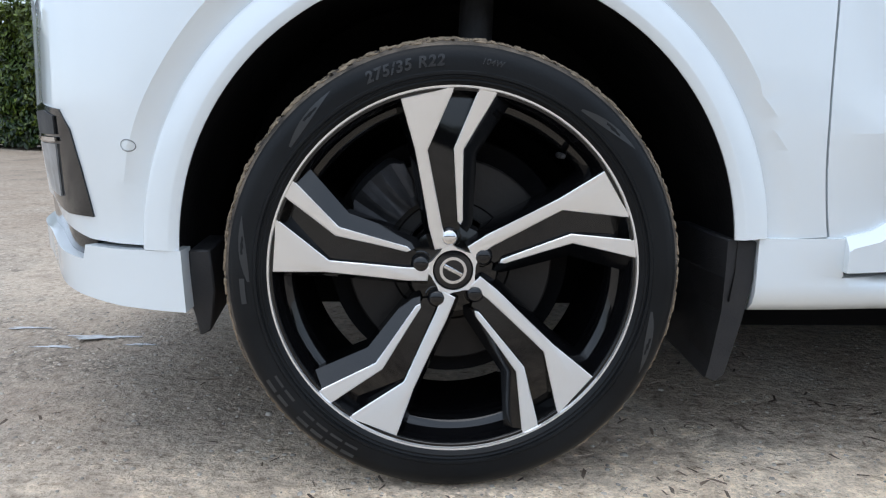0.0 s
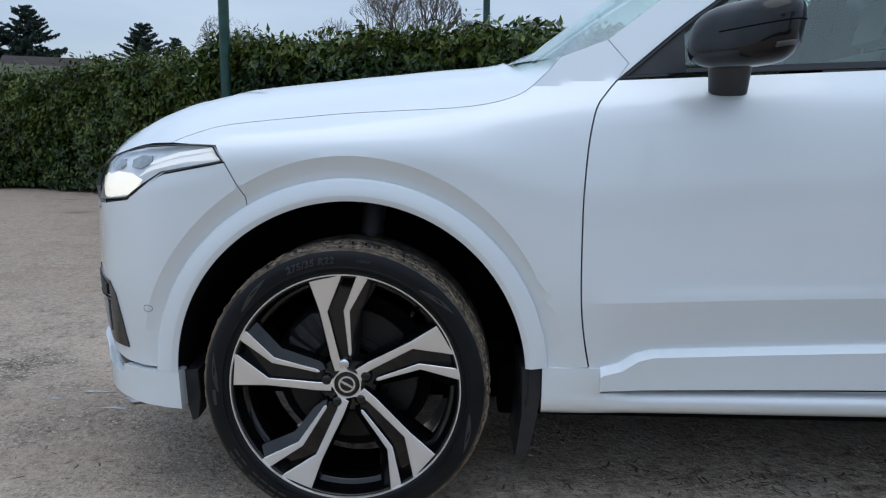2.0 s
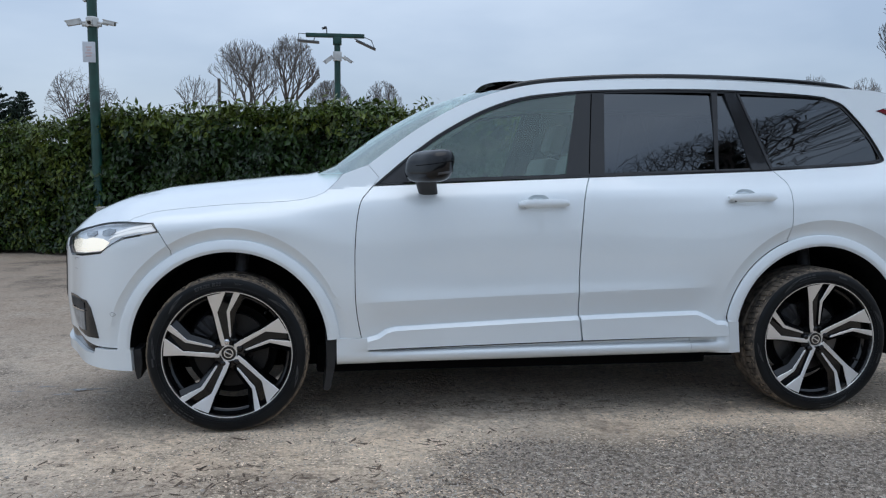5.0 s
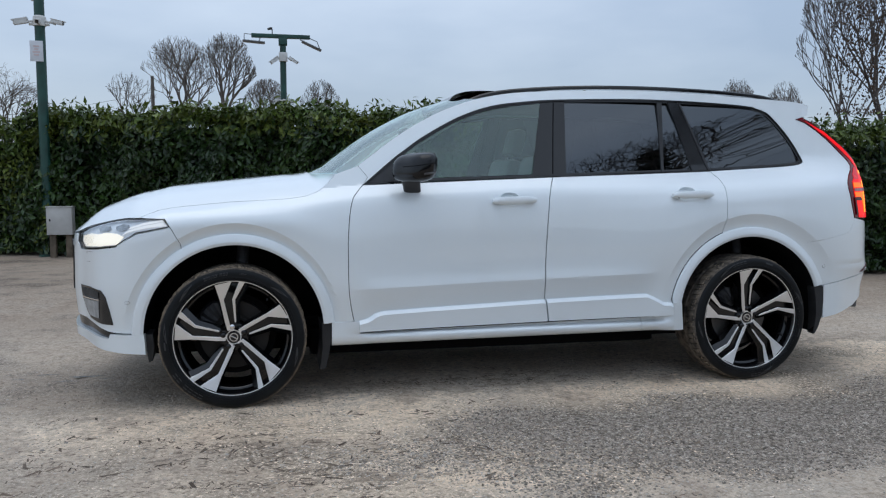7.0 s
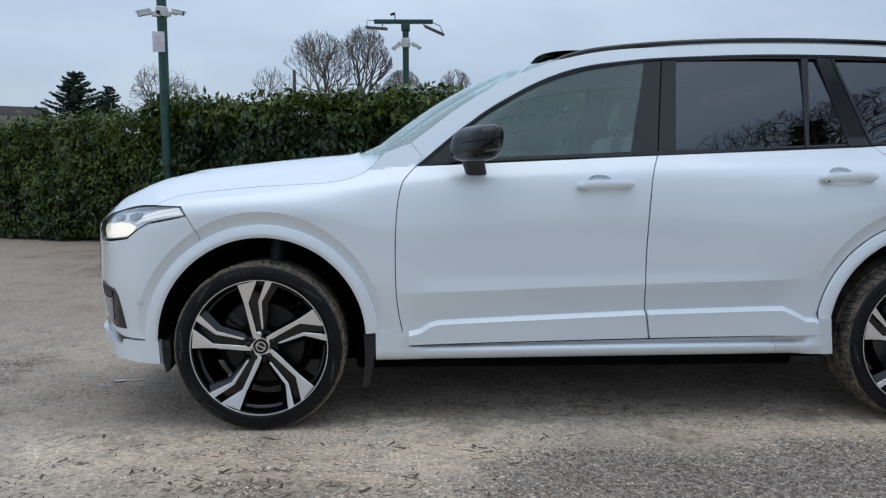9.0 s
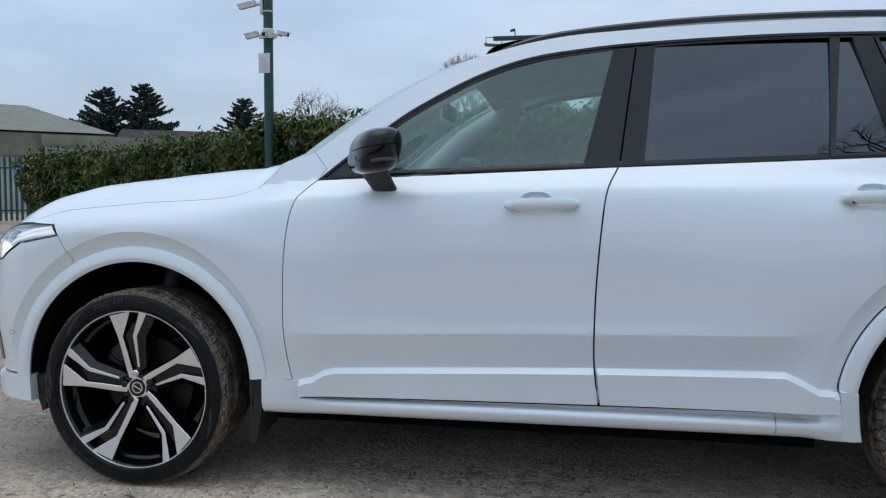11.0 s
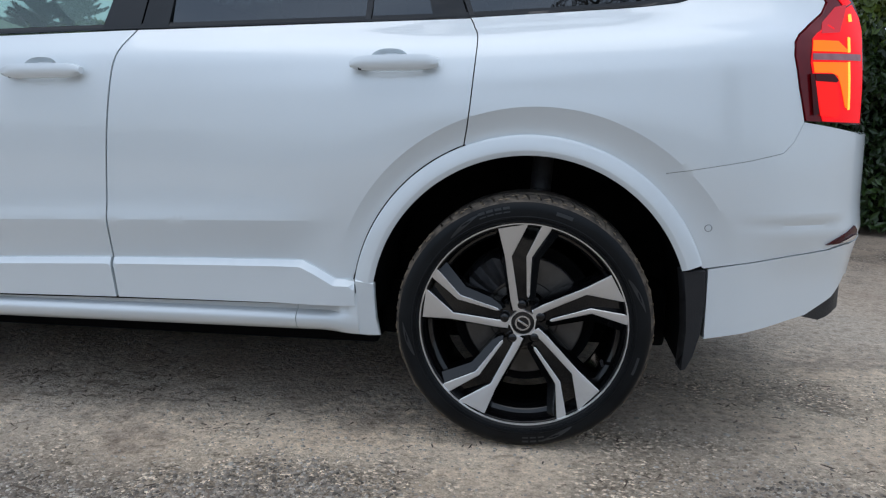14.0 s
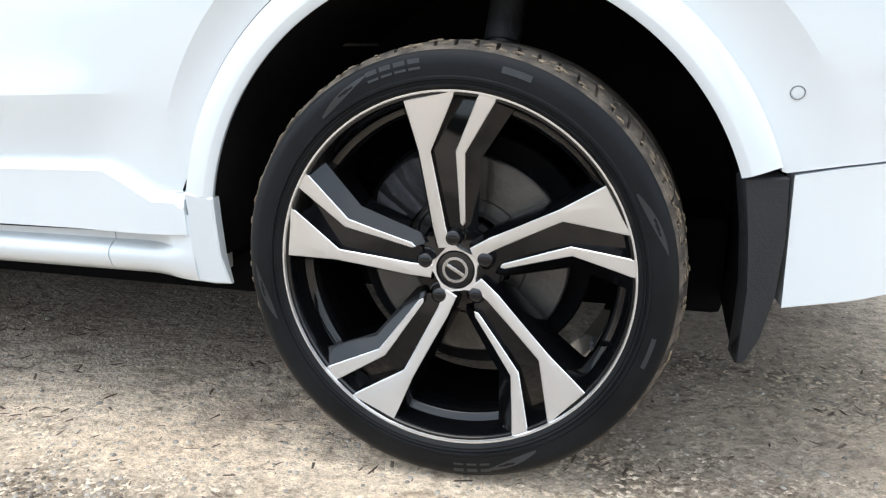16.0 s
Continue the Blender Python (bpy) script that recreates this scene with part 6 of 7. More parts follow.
def puddle(cx, cy, rx, ry, seed):
    rng = random.Random(seed)
    ring = []
    for k in range(26):
        a = k * math.tau / 26
        q = 1 + 0.34 * math.sin(3 * a + seed) + 0.24 * math.sin(7 * a + 2 * seed) + rng.uniform(-0.16, 0.16)
        ring.append((cx + rx * q * math.cos(a), cy + ry * q * math.sin(a), 0.0))
    z = max(ground_z(x, y) for x, y, _ in ring + [(cx, cy, 0)]) + 0.001
    verts = [(x, y, z) for x, y, _ in ring] + [(cx, cy, z)]
    ob = raw("puddle", verts, [(k, (k + 1) % 26, 26) for k in range(26)], WATER, smooth=False)
    tagged(ob, "shallow pale puddle", "puddle", kind="structure")


for cx, cy, rx, ry, seed in ((-0.93, 0.86, 0.085, 0.017, 1), (-1.17, 0.94, 0.05, 0.010, 2), (-0.80, 0.80, 0.040, 0.008, 3), (-1.03, 0.79, 0.050, 0.009, 4), (-1.30, 0.86, 0.035, 0.007, 5)):
    puddle(cx, cy, rx, ry, seed)


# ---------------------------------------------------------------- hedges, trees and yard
# leaf colours carry shade low down; the paler one mixes young growth and light
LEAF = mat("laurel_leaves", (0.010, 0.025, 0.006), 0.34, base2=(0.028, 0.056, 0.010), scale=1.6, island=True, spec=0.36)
LEAF_YOUNG_LIT = mat("young_lit_laurel_leaves", (0.042, 0.072, 0.009), 0.42, base2=(0.098, 0.125, 0.018), scale=2.2, island=True, spec=0.34)
HEDGE_SHADE = mat("shaded_hedge_inside", (0.005, 0.007, 0.004), 0.9, var=0.4, scale=5)
BARK = mat("grey_bark", (0.12, 0.10, 0.088), 0.9, base2=(0.075, 0.062, 0.055), scale=7, bump=0.4, bscale=40)
FAR_BARK = mat("distant_grey_twigs", (0.15, 0.13, 0.115), 0.9, base2=(0.10, 0.088, 0.078), scale=4)
NEEDLE = mat("dark_conifer_needles", (0.014, 0.030, 0.020), 0.8, base2=(0.028, 0.048, 0.030), scale=3, island=True)
DRY_LEAF = mat("dry_brown_leaves", (0.10, 0.060, 0.035), 0.8, base2=(0.055, 0.035, 0.025), scale=3, island=True)


def leaf_cloud(name, centres, normals, sizes, material, rng, parent=None, droop=0.5):
    """Many pointed leaves, each folded along its middle."""
    n = len(centres)
    nrm = normals + rng.normal(0, 0.7, (n, 3))
    nrm /= np.linalg.norm(nrm, axis=1)[:, None]
    up = np.tile([0.0, 0.0, 1.0], (n, 1)) + rng.normal(0, droop, (n, 3))
    a = np.cross(up, nrm)
    a /= np.linalg.norm(a, axis=1)[:, None] + 1e-9
    b = np.cross(nrm, a)
    s = sizes[:, None]
    base, tip = centres - b * s * 0.5, centres + b * s * 0.5
    l1, r1 = centres - a * s * 0.21 + nrm * s * 0.05 - b * s * 0.06, centres + a * s * 0.21 + nrm * s * 0.05 - b * s * 0.06
    v = np.stack([base, l1, tip, r1], axis=1).reshape(-1, 3)
    i = np.arange(n)[:, None] * 4
    f = np.concatenate([i + [[0, 2, 1]], i + [[0, 3, 2]]])
    me = bpy.data.meshes.new(name)
    me.from_pydata(v.tolist(), [], f.tolist())
    me.materials.append(material)
    ob = new(name, me)
    ob.parent = parent
    return ob


def hedge(p0, p1, height, thick, count, seed, label, uneven=0.12, leaf=0.13, fall=0.0, fresh_down=0.42):
    rng = np.random.default_rng(seed)
    p0, p1 = np.array(p0, float), np.array(p1, float)
    length = np.linalg.norm(p1 - p0)
    d = (p1 - p0) / length
    nrm = np.array([d[1], -d[0]])
    if nrm[1] > 0:
        nrm = -nrm
    hd = tagged(new("hedge"), label, "hedge", kind="stuff")

    def top(s):
        return height - fall * s / length + uneven * (0.6 * np.sin(s * 1.3 + seed) + 0.4 * np.sin(s * 3.1 + 2 * seed)) + 0.4 * uneven * np.sin(s * 7.7)
    # near-black core standing in for the shade deep between the leaves
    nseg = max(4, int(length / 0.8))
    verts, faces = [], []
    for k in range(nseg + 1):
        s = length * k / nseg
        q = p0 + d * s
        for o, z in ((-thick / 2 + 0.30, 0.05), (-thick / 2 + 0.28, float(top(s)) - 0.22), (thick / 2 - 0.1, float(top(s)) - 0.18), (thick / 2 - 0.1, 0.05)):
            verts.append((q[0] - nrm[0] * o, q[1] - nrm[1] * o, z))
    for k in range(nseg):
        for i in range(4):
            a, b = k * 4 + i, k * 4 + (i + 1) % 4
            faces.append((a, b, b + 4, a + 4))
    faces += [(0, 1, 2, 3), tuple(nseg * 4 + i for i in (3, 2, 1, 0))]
    raw("inner_shade", verts, faces, HEDGE_SHADE, hd, smooth=False)
    s = rng.uniform(0, length, count)
    h = top(s)
    on_top = rng.uniform(0, 1, count) < thick * 0.55 / (thick * 0.55 + height)
    z = np.where(on_top, h + rng.normal(0, 0.05, count) + (rng.uniform(0, 1, count) ** 6) * 0.22, rng.uniform(0.03, 1, count) * h)
    lump = 0.10 * np.sin(s * 2.1 + z * 1.7 + seed) + 0.10 * np.sin(s * 4.7 - z * 3.3) + 0.07 * np.sin(s * 9.1 + z * 7.3) * np.sin(z * 8.9 - s * 3.7)
    o = np.where(on_top, rng.uniform(-thick / 2, thick / 2, count), -thick / 2 + lump + rng.exponential(0.15, count) - 0.02)
    c = np.stack([p0[0] + d[0] * s - nrm[0] * -o, p0[1] + d[1] * s - nrm[1] * -o, z], axis=1)
    c[:, 0] = p0[0] + d[0] * s - nrm[0] * o
    c[:, 1] = p0[1] + d[1] * s - nrm[1] * o
    nn = np.where(on_top[:, None], np.array([0.15 * nrm[0], 0.15 * nrm[1], 1.0]), np.array([nrm[0], nrm[1], 0.55]))
    # upper leaves take the paler colour: yellow-green growth plus painted top light
    fresh_lit = on_top | (z > h - fresh_down * rng.uniform(0, 1, count))
    size = rng.uniform(0.7, 1.3, count) * leaf
    leaf_cloud("leaves", c[~fresh_lit], nn[~fresh_lit], size[~fresh_lit], LEAF, rng, hd, 0.75)
    leaf_cloud("top_leaves", c[fresh_lit], nn[fresh_lit], size[fresh_lit], LEAF_YOUNG_LIT, rng, hd, 0.75)
    # upright young shoots along the top
    k = int(length * 6.5)
    s0 = rng.uniform(0, length, k)
    o0 = rng.uniform(-thick / 2, thick / 2, k)
    tall = rng.uniform(0.10, 0.34, k)
    m = 9
    f = np.tile(np.linspace(0, 1, m), k)
    s1, o1, t1 = np.repeat(s0, m), np.repeat(o0, m), np.repeat(tall, m)
    turn = rng.uniform(0, math.tau, k * m)
    s1, o1 = s1 + np.cos(turn) * 0.05, o1 + np.sin(turn) * 0.05
    c = np.stack([p0[0] + d[0] * s1 - nrm[0] * o1, p0[1] + d[1] * s1 - nrm[1] * o1, top(s1) + f * t1], axis=1)
    nn = np.stack([np.cos(turn), np.sin(turn), np.full(k * m, 0.3)], axis=1)
    leaf_cloud("young_shoots", c, nn, rng.uniform(0.6, 1.0, k * m) * leaf * (1 - 0.35 * f), LEAF_YOUNG_LIT, rng, hd, 0.3)
    return hd


hedge((-3.75, 10.32), (5.2, 7.65), 2.26, 1.1, 42000, 3, "tall clipped laurel hedge with glossy dark green leaves", leaf=0.135, uneven=0.07)
hedge((-3.2, 9.98), (-10.1, 12.85), 2.08, 1.0, 40000, 5, "clipped laurel hedge along the yard's edge", leaf=0.105, uneven=0.08, fall=0.25, fresh_down=2.6)
hedge((4.6, 5.1), (12.5, 5.0), 1.84, 1.0, 44000, 8, "lower clipped laurel hedge behind the car", leaf=0.095, uneven=0.07)


def branching_tree(at, height, width, seed, material, label, base=0.25, twig=0.008, spread=0.5, forks=(4, 3, 3, 2, 3, 3, 2), droop=0.0, fat=0.016):
    """A leafless tree whose limbs fork again and again into a rounded crown."""
    rng = random.Random(seed)
    tree = tagged(new("bare_tree"), label, "tree", "leafless trees round the yard")
    tree.location = at
    wood, v, f = bmesh.new(), [], []
    low = height * base
    mid, half_w, half_h = Vector((0, 0, (height + low) / 2)), width / 2, (height - low) / 2 * 1.08

    def room(p, d):
        q = p - mid
        A = (d.x ** 2 + d.y ** 2) / half_w ** 2 + d.z ** 2 / half_h ** 2
        B = 2 * ((q.x * d.x + q.y * d.y) / half_w ** 2 + q.z * d.z / half_h ** 2)
        D = B * B - 4 * A * ((q.x ** 2 + q.y ** 2) / half_w ** 2 + q.z ** 2 / half_h ** 2 - 1)
        return (-B + math.sqrt(D)) / (2 * A) if D > 0 else 0.0

    def grow(p, d, length, r, level):
        pts, rad = [p], [r]
        for k in range(3):
            d = (d + Vector((rng.gauss(0, 0.10), rng.gauss(0, 0.10), 0.05 - droop * (level > 3)))).normalized()
            p = p + d * length / 3
            pts.append(p)
            rad.append(max(twig, r * (1 - 0.11 * (k + 1))))
        if level < 3:
            tube(wood, pts, rad, 6)
        else:
            for a, b, ra, rb in zip(pts, pts[1:], rad, rad[1:]):
                e = (b - a).orthogonal().normalized()
                g = (b - a).normalized().cross(e)
                i = len(v)
                for c, w in ((a, ra), (b, rb)):
                    v.extend(c + (e * math.cos(t) + g * math.sin(t)) * w for t in (0, 2.1, 4.2))
                f.extend((i + j, i + (j + 1) % 3, i + 3 + (j + 1) % 3, i + 3 + j) for j in range(3))
        if level == len(forks):
            return
        n, turn = forks[level], rng.uniform(0, math.tau)
        for c in range(n):
            o = d.orthogonal().normalized()
            o.rotate(Matrix.Rotation(turn + c * math.tau / n + rng.uniform(-0.5, 0.5), 3, d))
            e = (d + o * spread * rng.uniform(0.45, 1.35) + Vector((0, 0, 0.06))).normalized()
            start = pts[-1]
            if c and rng.random() < 0.5:
                start = pts[2]
            free = room(start, e)
            if free < 0.03 * width:
                continue
            grow(start, e, min(length * rng.uniform(0.72, 0.95), free * 0.62), max(twig, r * rng.uniform(0.55, 0.75)), level + 1)

    r0 = height * fat
    foot = Vector((rng.gauss(0, 0.01), rng.gauss(0, 0.01), 1)).normalized()
    tube(wood, [Vector((0, 0, -0.05)), foot * low * 0.5, foot * low], [r0 * 1.15, r0, r0 * 0.95], 8)
    grow(foot * low, foot, (height - low) * 0.24, r0 * 0.9, 0)
    part("trunk", wood, material, tree)
    raw("crown", v, f, material, tree, smooth=False)
    return tree


def conifer(at, height, width, seed, label, droop=0.0):
    """An evergreen of many ragged sprays, longest near the foot."""
    rng = np.random.default_rng(seed)
    tree = tagged(new("conifer_tree"), label, "tree", "conifers beyond the yard")
    tree.location = at
    bm = bmesh.new()
    tube(bm, [(0, 0, -0.1), (0, 0, height * 0.97)], [height * 0.018, 0.02], 8)
    part("trunk", bm, BARK, tree)
    cs, ns = [], []
    z = height * 0.06
    while z < height * 0.985:
        f = z / height
        reach = width / 2 * 1.15 * (1 - f) ** 0.72 + 0.10
        for k in range(8):
            a = rng.uniform(0, math.tau)
            L = reach * rng.uniform(0.55, 1.22)
            m = max(10, int(L * 110 * (6 / height) ** 0.5))
            t = rng.uniform(0.05, 1, m) ** 0.75
            side = rng.normal(0, 0.16, m) * L * (1.08 - t)
            px, py = np.cos(a) * t * L - np.sin(a) * side, np.sin(a) * t * L + np.cos(a) * side
            pz = z + L * (0.26 * t ** 2 - droop * t) - np.abs(side) * 0.25
            cs.append(np.stack([px, py, pz], 1) + rng.normal(0, 0.012 * height ** 0.5, (m, 3)))
            ns.append(rng.normal(0, 1, (m, 3)))
        z += height * 0.026
    c, nn = np.concatenate(cs), np.concatenate(ns)
    leaf_cloud("crown", c, nn, rng.uniform(0.012, 0.030, len(c)) * height, NEEDLE, rng, tree, droop=1.2)
    return tree

GREEN_STEEL = mat("dark_green_painted_steel", (0.012, 0.065, 0.050), 0.45, var=0.4, scale=5, bump=0.05, bscale=40)
WHITE_PLASTIC = mat("white_plastic", (0.62, 0.62, 0.60), 0.5, var=0.15, scale=9)
GREY_BOX = mat("grey_painted_cabinet", (0.50, 0.49, 0.47), 0.6, base2=(0.40, 0.39, 0.37), scale=4)
OLD_WOOD = mat("weathered_timber", (0.16, 0.125, 0.09), 0.9, base2=(0.09, 0.07, 0.05), scale=12, bump=0.3, bscale=60)
SIGN_WHITE = mat("white_sign_sheet", (0.62, 0.64, 0.68), 0.5, var=0.08)
SIGN_FADED = mat("faded_red_print", (0.62, 0.50, 0.50), 0.5, var=0.1)
SIGN_RED = mat("red_sign_print", (0.55, 0.12, 0.10), 0.5, var=0.15)
SIGN_YELLOW = mat("yellow_sign_sheet", (0.62, 0.42, 0.10), 0.5, var=0.15)
SIGN_BLUE = mat("blue_sign_print", (0.05, 0.18, 0.50), 0.5, var=0.15)
SHEET_STEEL = mat("khaki_sheet_cladding", (0.20, 0.20, 0.145), 0.6, base2=(0.15, 0.15, 0.11), scale=1.2)
PALE_WALL = mat("pale_render_wall", (0.36, 0.39, 0.38), 0.8, var=0.15, scale=0.8)
BROWN_ROOF = mat("brown_roof_tiles", (0.055, 0.042, 0.038), 0.85, base2=(0.035, 0.028, 0.026), scale=3)
STEEL_GREY = mat("galvanised_steel", (0.17, 0.175, 0.18), 0.5, 0.6, var=0.25, scale=7)


def cctv(parent, at, yaw, size=0.3, dip=12):
    """A bullet camera on a bracket."""
    m = Matrix.Translation(at) @ Matrix.Rotation(radians(yaw), 4, "Z") @ Matrix.Rotation(radians(dip), 4, "Y") @ Matrix.Diagonal((1, 0.85, 0.85, 1))
    bm = bmesh.new()
    box(bm, 0.08, 0.08 + size, -0.042, 0.042, -0.036, 0.036, 0.014, m)
    box(bm, 0.07, 0.11 + size, -0.046, 0.046, 0.034, 0.046, 0.004, m)
    tube(bm, [m @ Vector((-0.05, 0, -0.03)), m @ Vector((0.10, 0, -0.03)), m @ Vector((0.16, 0, -0.04))], 0.018, 8)
    body = part("security_camera", bm, WHITE_PLASTIC, parent, "white bullet camera")
    bm = bmesh.new()
    tube(bm, [m @ Vector((0.079 + size, 0, 0)), m @ Vector((0.088 + size, 0, 0))], 0.028, 12)
    part("lens", bm, BLACK_GLOSS, body, "black lens")


def camera_post():
    post = thing("camera_post", "tall dark green steel post with white security cameras and a notice", "post", (-3.46, 9.60, 0))
    bm = bmesh.new()
    tube(bm, [(0, 0, 0), (0, 0, 5.1)], 0.078, 18)
    tube(bm, [(0, 0, 0), (0, 0, 0.03)], 0.15, 16)
    part("pole", bm, GREEN_STEEL, post)
    bm = bmesh.new()
    tube(bm, [(0, 0, 3.70), (0, 0, 3.84)], 0.098, 18)
    tube(bm, [(0, 0, 3.84), (0, 0, 3.87)], [0.098, 0.07], 18)
    tube(bm, [(-0.15, -0.02, 3.73), (0.15, -0.02, 3.73)], 0.028, 8)
    part("bracket", bm, WHITE_PLASTIC, post, "white clamp bracket")
    cctv(post, (-0.10, -0.02, 3.80), 184, 0.19)
    cctv(post, (0.10, -0.02, 3.80), -6, 0.19)
    cctv(post, (0.02, -0.09, 3.76), 275, 0.12)
    bm = bmesh.new()
    tube(bm, [(0, 0, 4.13), (0, 0, 4.15)], 0.082, 18)
    tube(bm, [(0, 0, 4.32), (0, 0, 4.34)], 0.082, 18)
    box(bm, -0.125, -0.075, -0.05, 0.05, 4.10, 4.37, 0.006)
    tube(bm, [(-0.12, 0, 4.26), (-0.21, 0, 4.27)], 0.022, 8)
    part("bracket", bm, WHITE_PLASTIC, post, "white bracket strapped to the pole")
    cctv(post, (-0.14, -0.01, 4.30), 184, 0.27)
    bm = bmesh.new()
    box(bm, -0.137, 0.06, -0.092, -0.084, 3.13, 3.455, 0.003)
    notice = part("notice", bm, SIGN_WHITE, post, "white notice with faded red print")
    bm = bmesh.new()
    for k, w in enumerate((0.08, 0.11, 0.06, 0.09)):
        box(bm, -0.04 - w / 2, -0.04 + w / 2, -0.0955, -0.0925, 3.22 + k * 0.045, 3.245 + k * 0.045)
    part("print", bm, SIGN_FADED, notice)


def lamp_mast():
    mast = thing("lamp_mast", "dark green lamp mast with a crossbar, floodlights and cameras", "lamp post", (0.40, 14.8, 0))
    bm = bmesh.new()
    tube(bm, [(0, 0, 0), (0, 0, 4.62)], 0.072, 16)
    box(bm, -0.10, 0.10, -0.10, 0.10, 4.44, 4.60, 0.01)
    part("pole", bm, GREEN_STEEL, mast)
    bm = bmesh.new()
    box(bm, -0.72, 0.63, -0.055, 0.055, 4.600, 4.690, 0.012)
    part("crossbar", bm, GREEN_STEEL, mast)
    for x, z, tilt in ((-0.66, 4.49, 4), (0.66, 4.44, 24)):
        m = Matrix.Translation((x, -0.05, z)) @ Matrix.Rotation(radians(tilt), 4, "Y")
        bm = bmesh.new()
        box(bm, -0.25, 0.25, -0.11, 0.11, -0.015, 0.015, 0.006, m)
        box(bm, -0.22, 0.22, -0.09, 0.09, -0.022, -0.015, 0.003, m)
        for k in range(6):
            box(bm, -0.20 + k * 0.075, -0.19 + k * 0.075, -0.09, 0.09, 0.015, 0.026, 0.0, m)
        lamp = part("floodlight", bm, STEEL_GREY, mast, "grey flat floodlight")
        bm = bmesh.new()
        if tilt < 10:
            tube(bm, [m @ Vector((-0.22, 0, 0.02)), Vector((x - 0.22, -0.05, 4.67)), Vector((x - 0.06, 0, 4.67))], 0.010, 6)
            tube(bm, [m @ Vector((0.12, 0, 0.02)), Vector((x + 0.14, -0.02, 4.59))], 0.012, 6)
        else:
            tube(bm, [m @ Vector((0.21, 0, 0.02)), Vector((x + 0.13, -0.03, 4.55)), Vector((x - 0.03, 0, 4.62))], 0.010, 6)
            tube(bm, [m @ Vector((-0.22, 0, 0.02)), Vector((x - 0.26, -0.02, 4.58))], 0.012, 6)
        part("arm", bm, STEEL_GREY, lamp)
    bm = bmesh.new()
    box(bm, -0.10, 0.10, -0.115, 0.0, 4.06, 4.27, 0.015)
    part("junction_box", bm, WHITE_PLASTIC, mast, "pale junction box")
    cctv(mast, (-0.06, -0.08, 4.19), 190, 0.20, 38)
    cctv(mast, (0.08, -0.08, 4.19), -10, 0.22, 34)
    cctv(mast, (0.04, -0.08, 3.18), -14, 0.13, 20)
    cctv(mast, (-0.04, -0.08, 3.18), 194, 0.10, 20)
    bm = bmesh.new()
    tube(bm, [(-0.24, 0, 4.69), (-0.24, 0, 4.80)], 0.012, 8)
    box(bm, -0.30, -0.235, -0.035, 0.035, 4.79, 4.85, 0.02)
    tube(bm, [(-0.29, 0, 4.815), (-0.345, -0.01, 4.80)], [0.03, 0.026], 10)
    part("camera_head", bm, BLACK_TRIM, mast, "small black camera head")


def cabinet():
    c = thing("electric_cabinet", "pale grey electric cabinet on two timber posts before the hedge", "cabinet", (-3.185, 9.30, 0))
    bm = bmesh.new()
    box(bm, -0.19, 0.19, -0.10, 0.10, 0.37, 0.805, 0.007)
    box(bm, -0.198, 0.198, -0.11, 0.11, 0.805, 0.823, 0.004)
    part("body", bm, GREY_BOX, c)
    bm = bmesh.new()
    box(bm, -0.165, 0.165, -0.108, -0.1005, 0.40, 0.775, 0.003)
    d = part("door", bm, GREY_BOX, c)
    bm = bmesh.new()
    box(bm, -0.145, -0.125, -0.118, -0.1085, 0.585, 0.625, 0.003)
    part("lock", bm, BLACK_TRIM, d, "black lock")
    for x in (-0.12, 0.12):
        bm = bmesh.new()
        box(bm, x - 0.045, x + 0.045, -0.045, 0.045, -0.01, 0.37, 0.006)
        part("leg", bm, OLD_WOOD, c, "weathered timber post")


def palisade():
    """Pointed steel pales on two rails."""
    fence = thing("palisade_fence", "dark green palisade security fence with warning signs", "fence", (-21.1, 25.98, 0))
    fence.rotation_euler, fence.scale = (0, 0, radians(41)), (0.92, 0.92, 0.92)
    pale_v = []
    w, t, h = 0.055, 0.02, 3.0
    v = [(-w, 0, 0.08), (w, 0, 0.08), (w, 0, h - 0.16), (0, 0, h), (-w, 0, h - 0.16)]
    verts = [(x, y - t, z) for x, y, z in v] + [(x * 0.8, y + t, z) for x, y, z in v]
    faces = [(0, 1, 2, 3, 4), (9, 8, 7, 6, 5)] + [(i, (i + 1) % 5, 5 + (i + 1) % 5, 5 + i) for i in range(5)]
    first = None
    for k in range(46):
        if first is None:
            ob = raw("pale", verts, faces, GREEN_STEEL, fence, smooth=False)
            first = ob
        else:
            ob = new("pale", first.data)
            ob.parent = fence
        ob.location = (-8.0 + k * 0.215, 0, 0)
    for z in (0.5, 2.4):
        bm = bmesh.new()
        box(bm, -8.2, 2.0, 0.022, 0.07, z, z + 0.07)
        part("rail", bm, GREEN_STEEL, fence)
    for x in (-7.2, -4.2, -1.2, 1.8):
        bm = bmesh.new()
        box(bm, x - 0.06, x + 0.06, 0.072, 0.19, 0, 2.9)
        part("fence_post", bm, GREEN_STEEL, fence)
    for x, z, w, h, mt, nm in ((0.55, 2.0, 0.85, 1.0, SIGN_YELLOW, "yellow warning sign"), (0.55, 1.2, 0.8, 0.55, SIGN_RED, "red warning sign"), (-0.15, 1.95, 0.42, 0.6, SIGN_BLUE, "blue and white sign")):
        bm = bmesh.new()
        box(bm, x - w / 2, x + w / 2, -0.05, -0.035, z, z + h, 0.005)
        sg = part("sign", bm, mt, fence, nm)
        bm = bmesh.new()
        for r in range(4):
            box(bm, x - w * 0.36, x + w * (0.36 - 0.1 * (r % 2)), -0.056, -0.0515, z + h * (0.16 + 0.2 * r), z + h * (0.23 + 0.2 * r))
        part("print", bm, SIGN_WHITE if mt is not SIGN_YELLOW else BLACK_TRIM, sg)


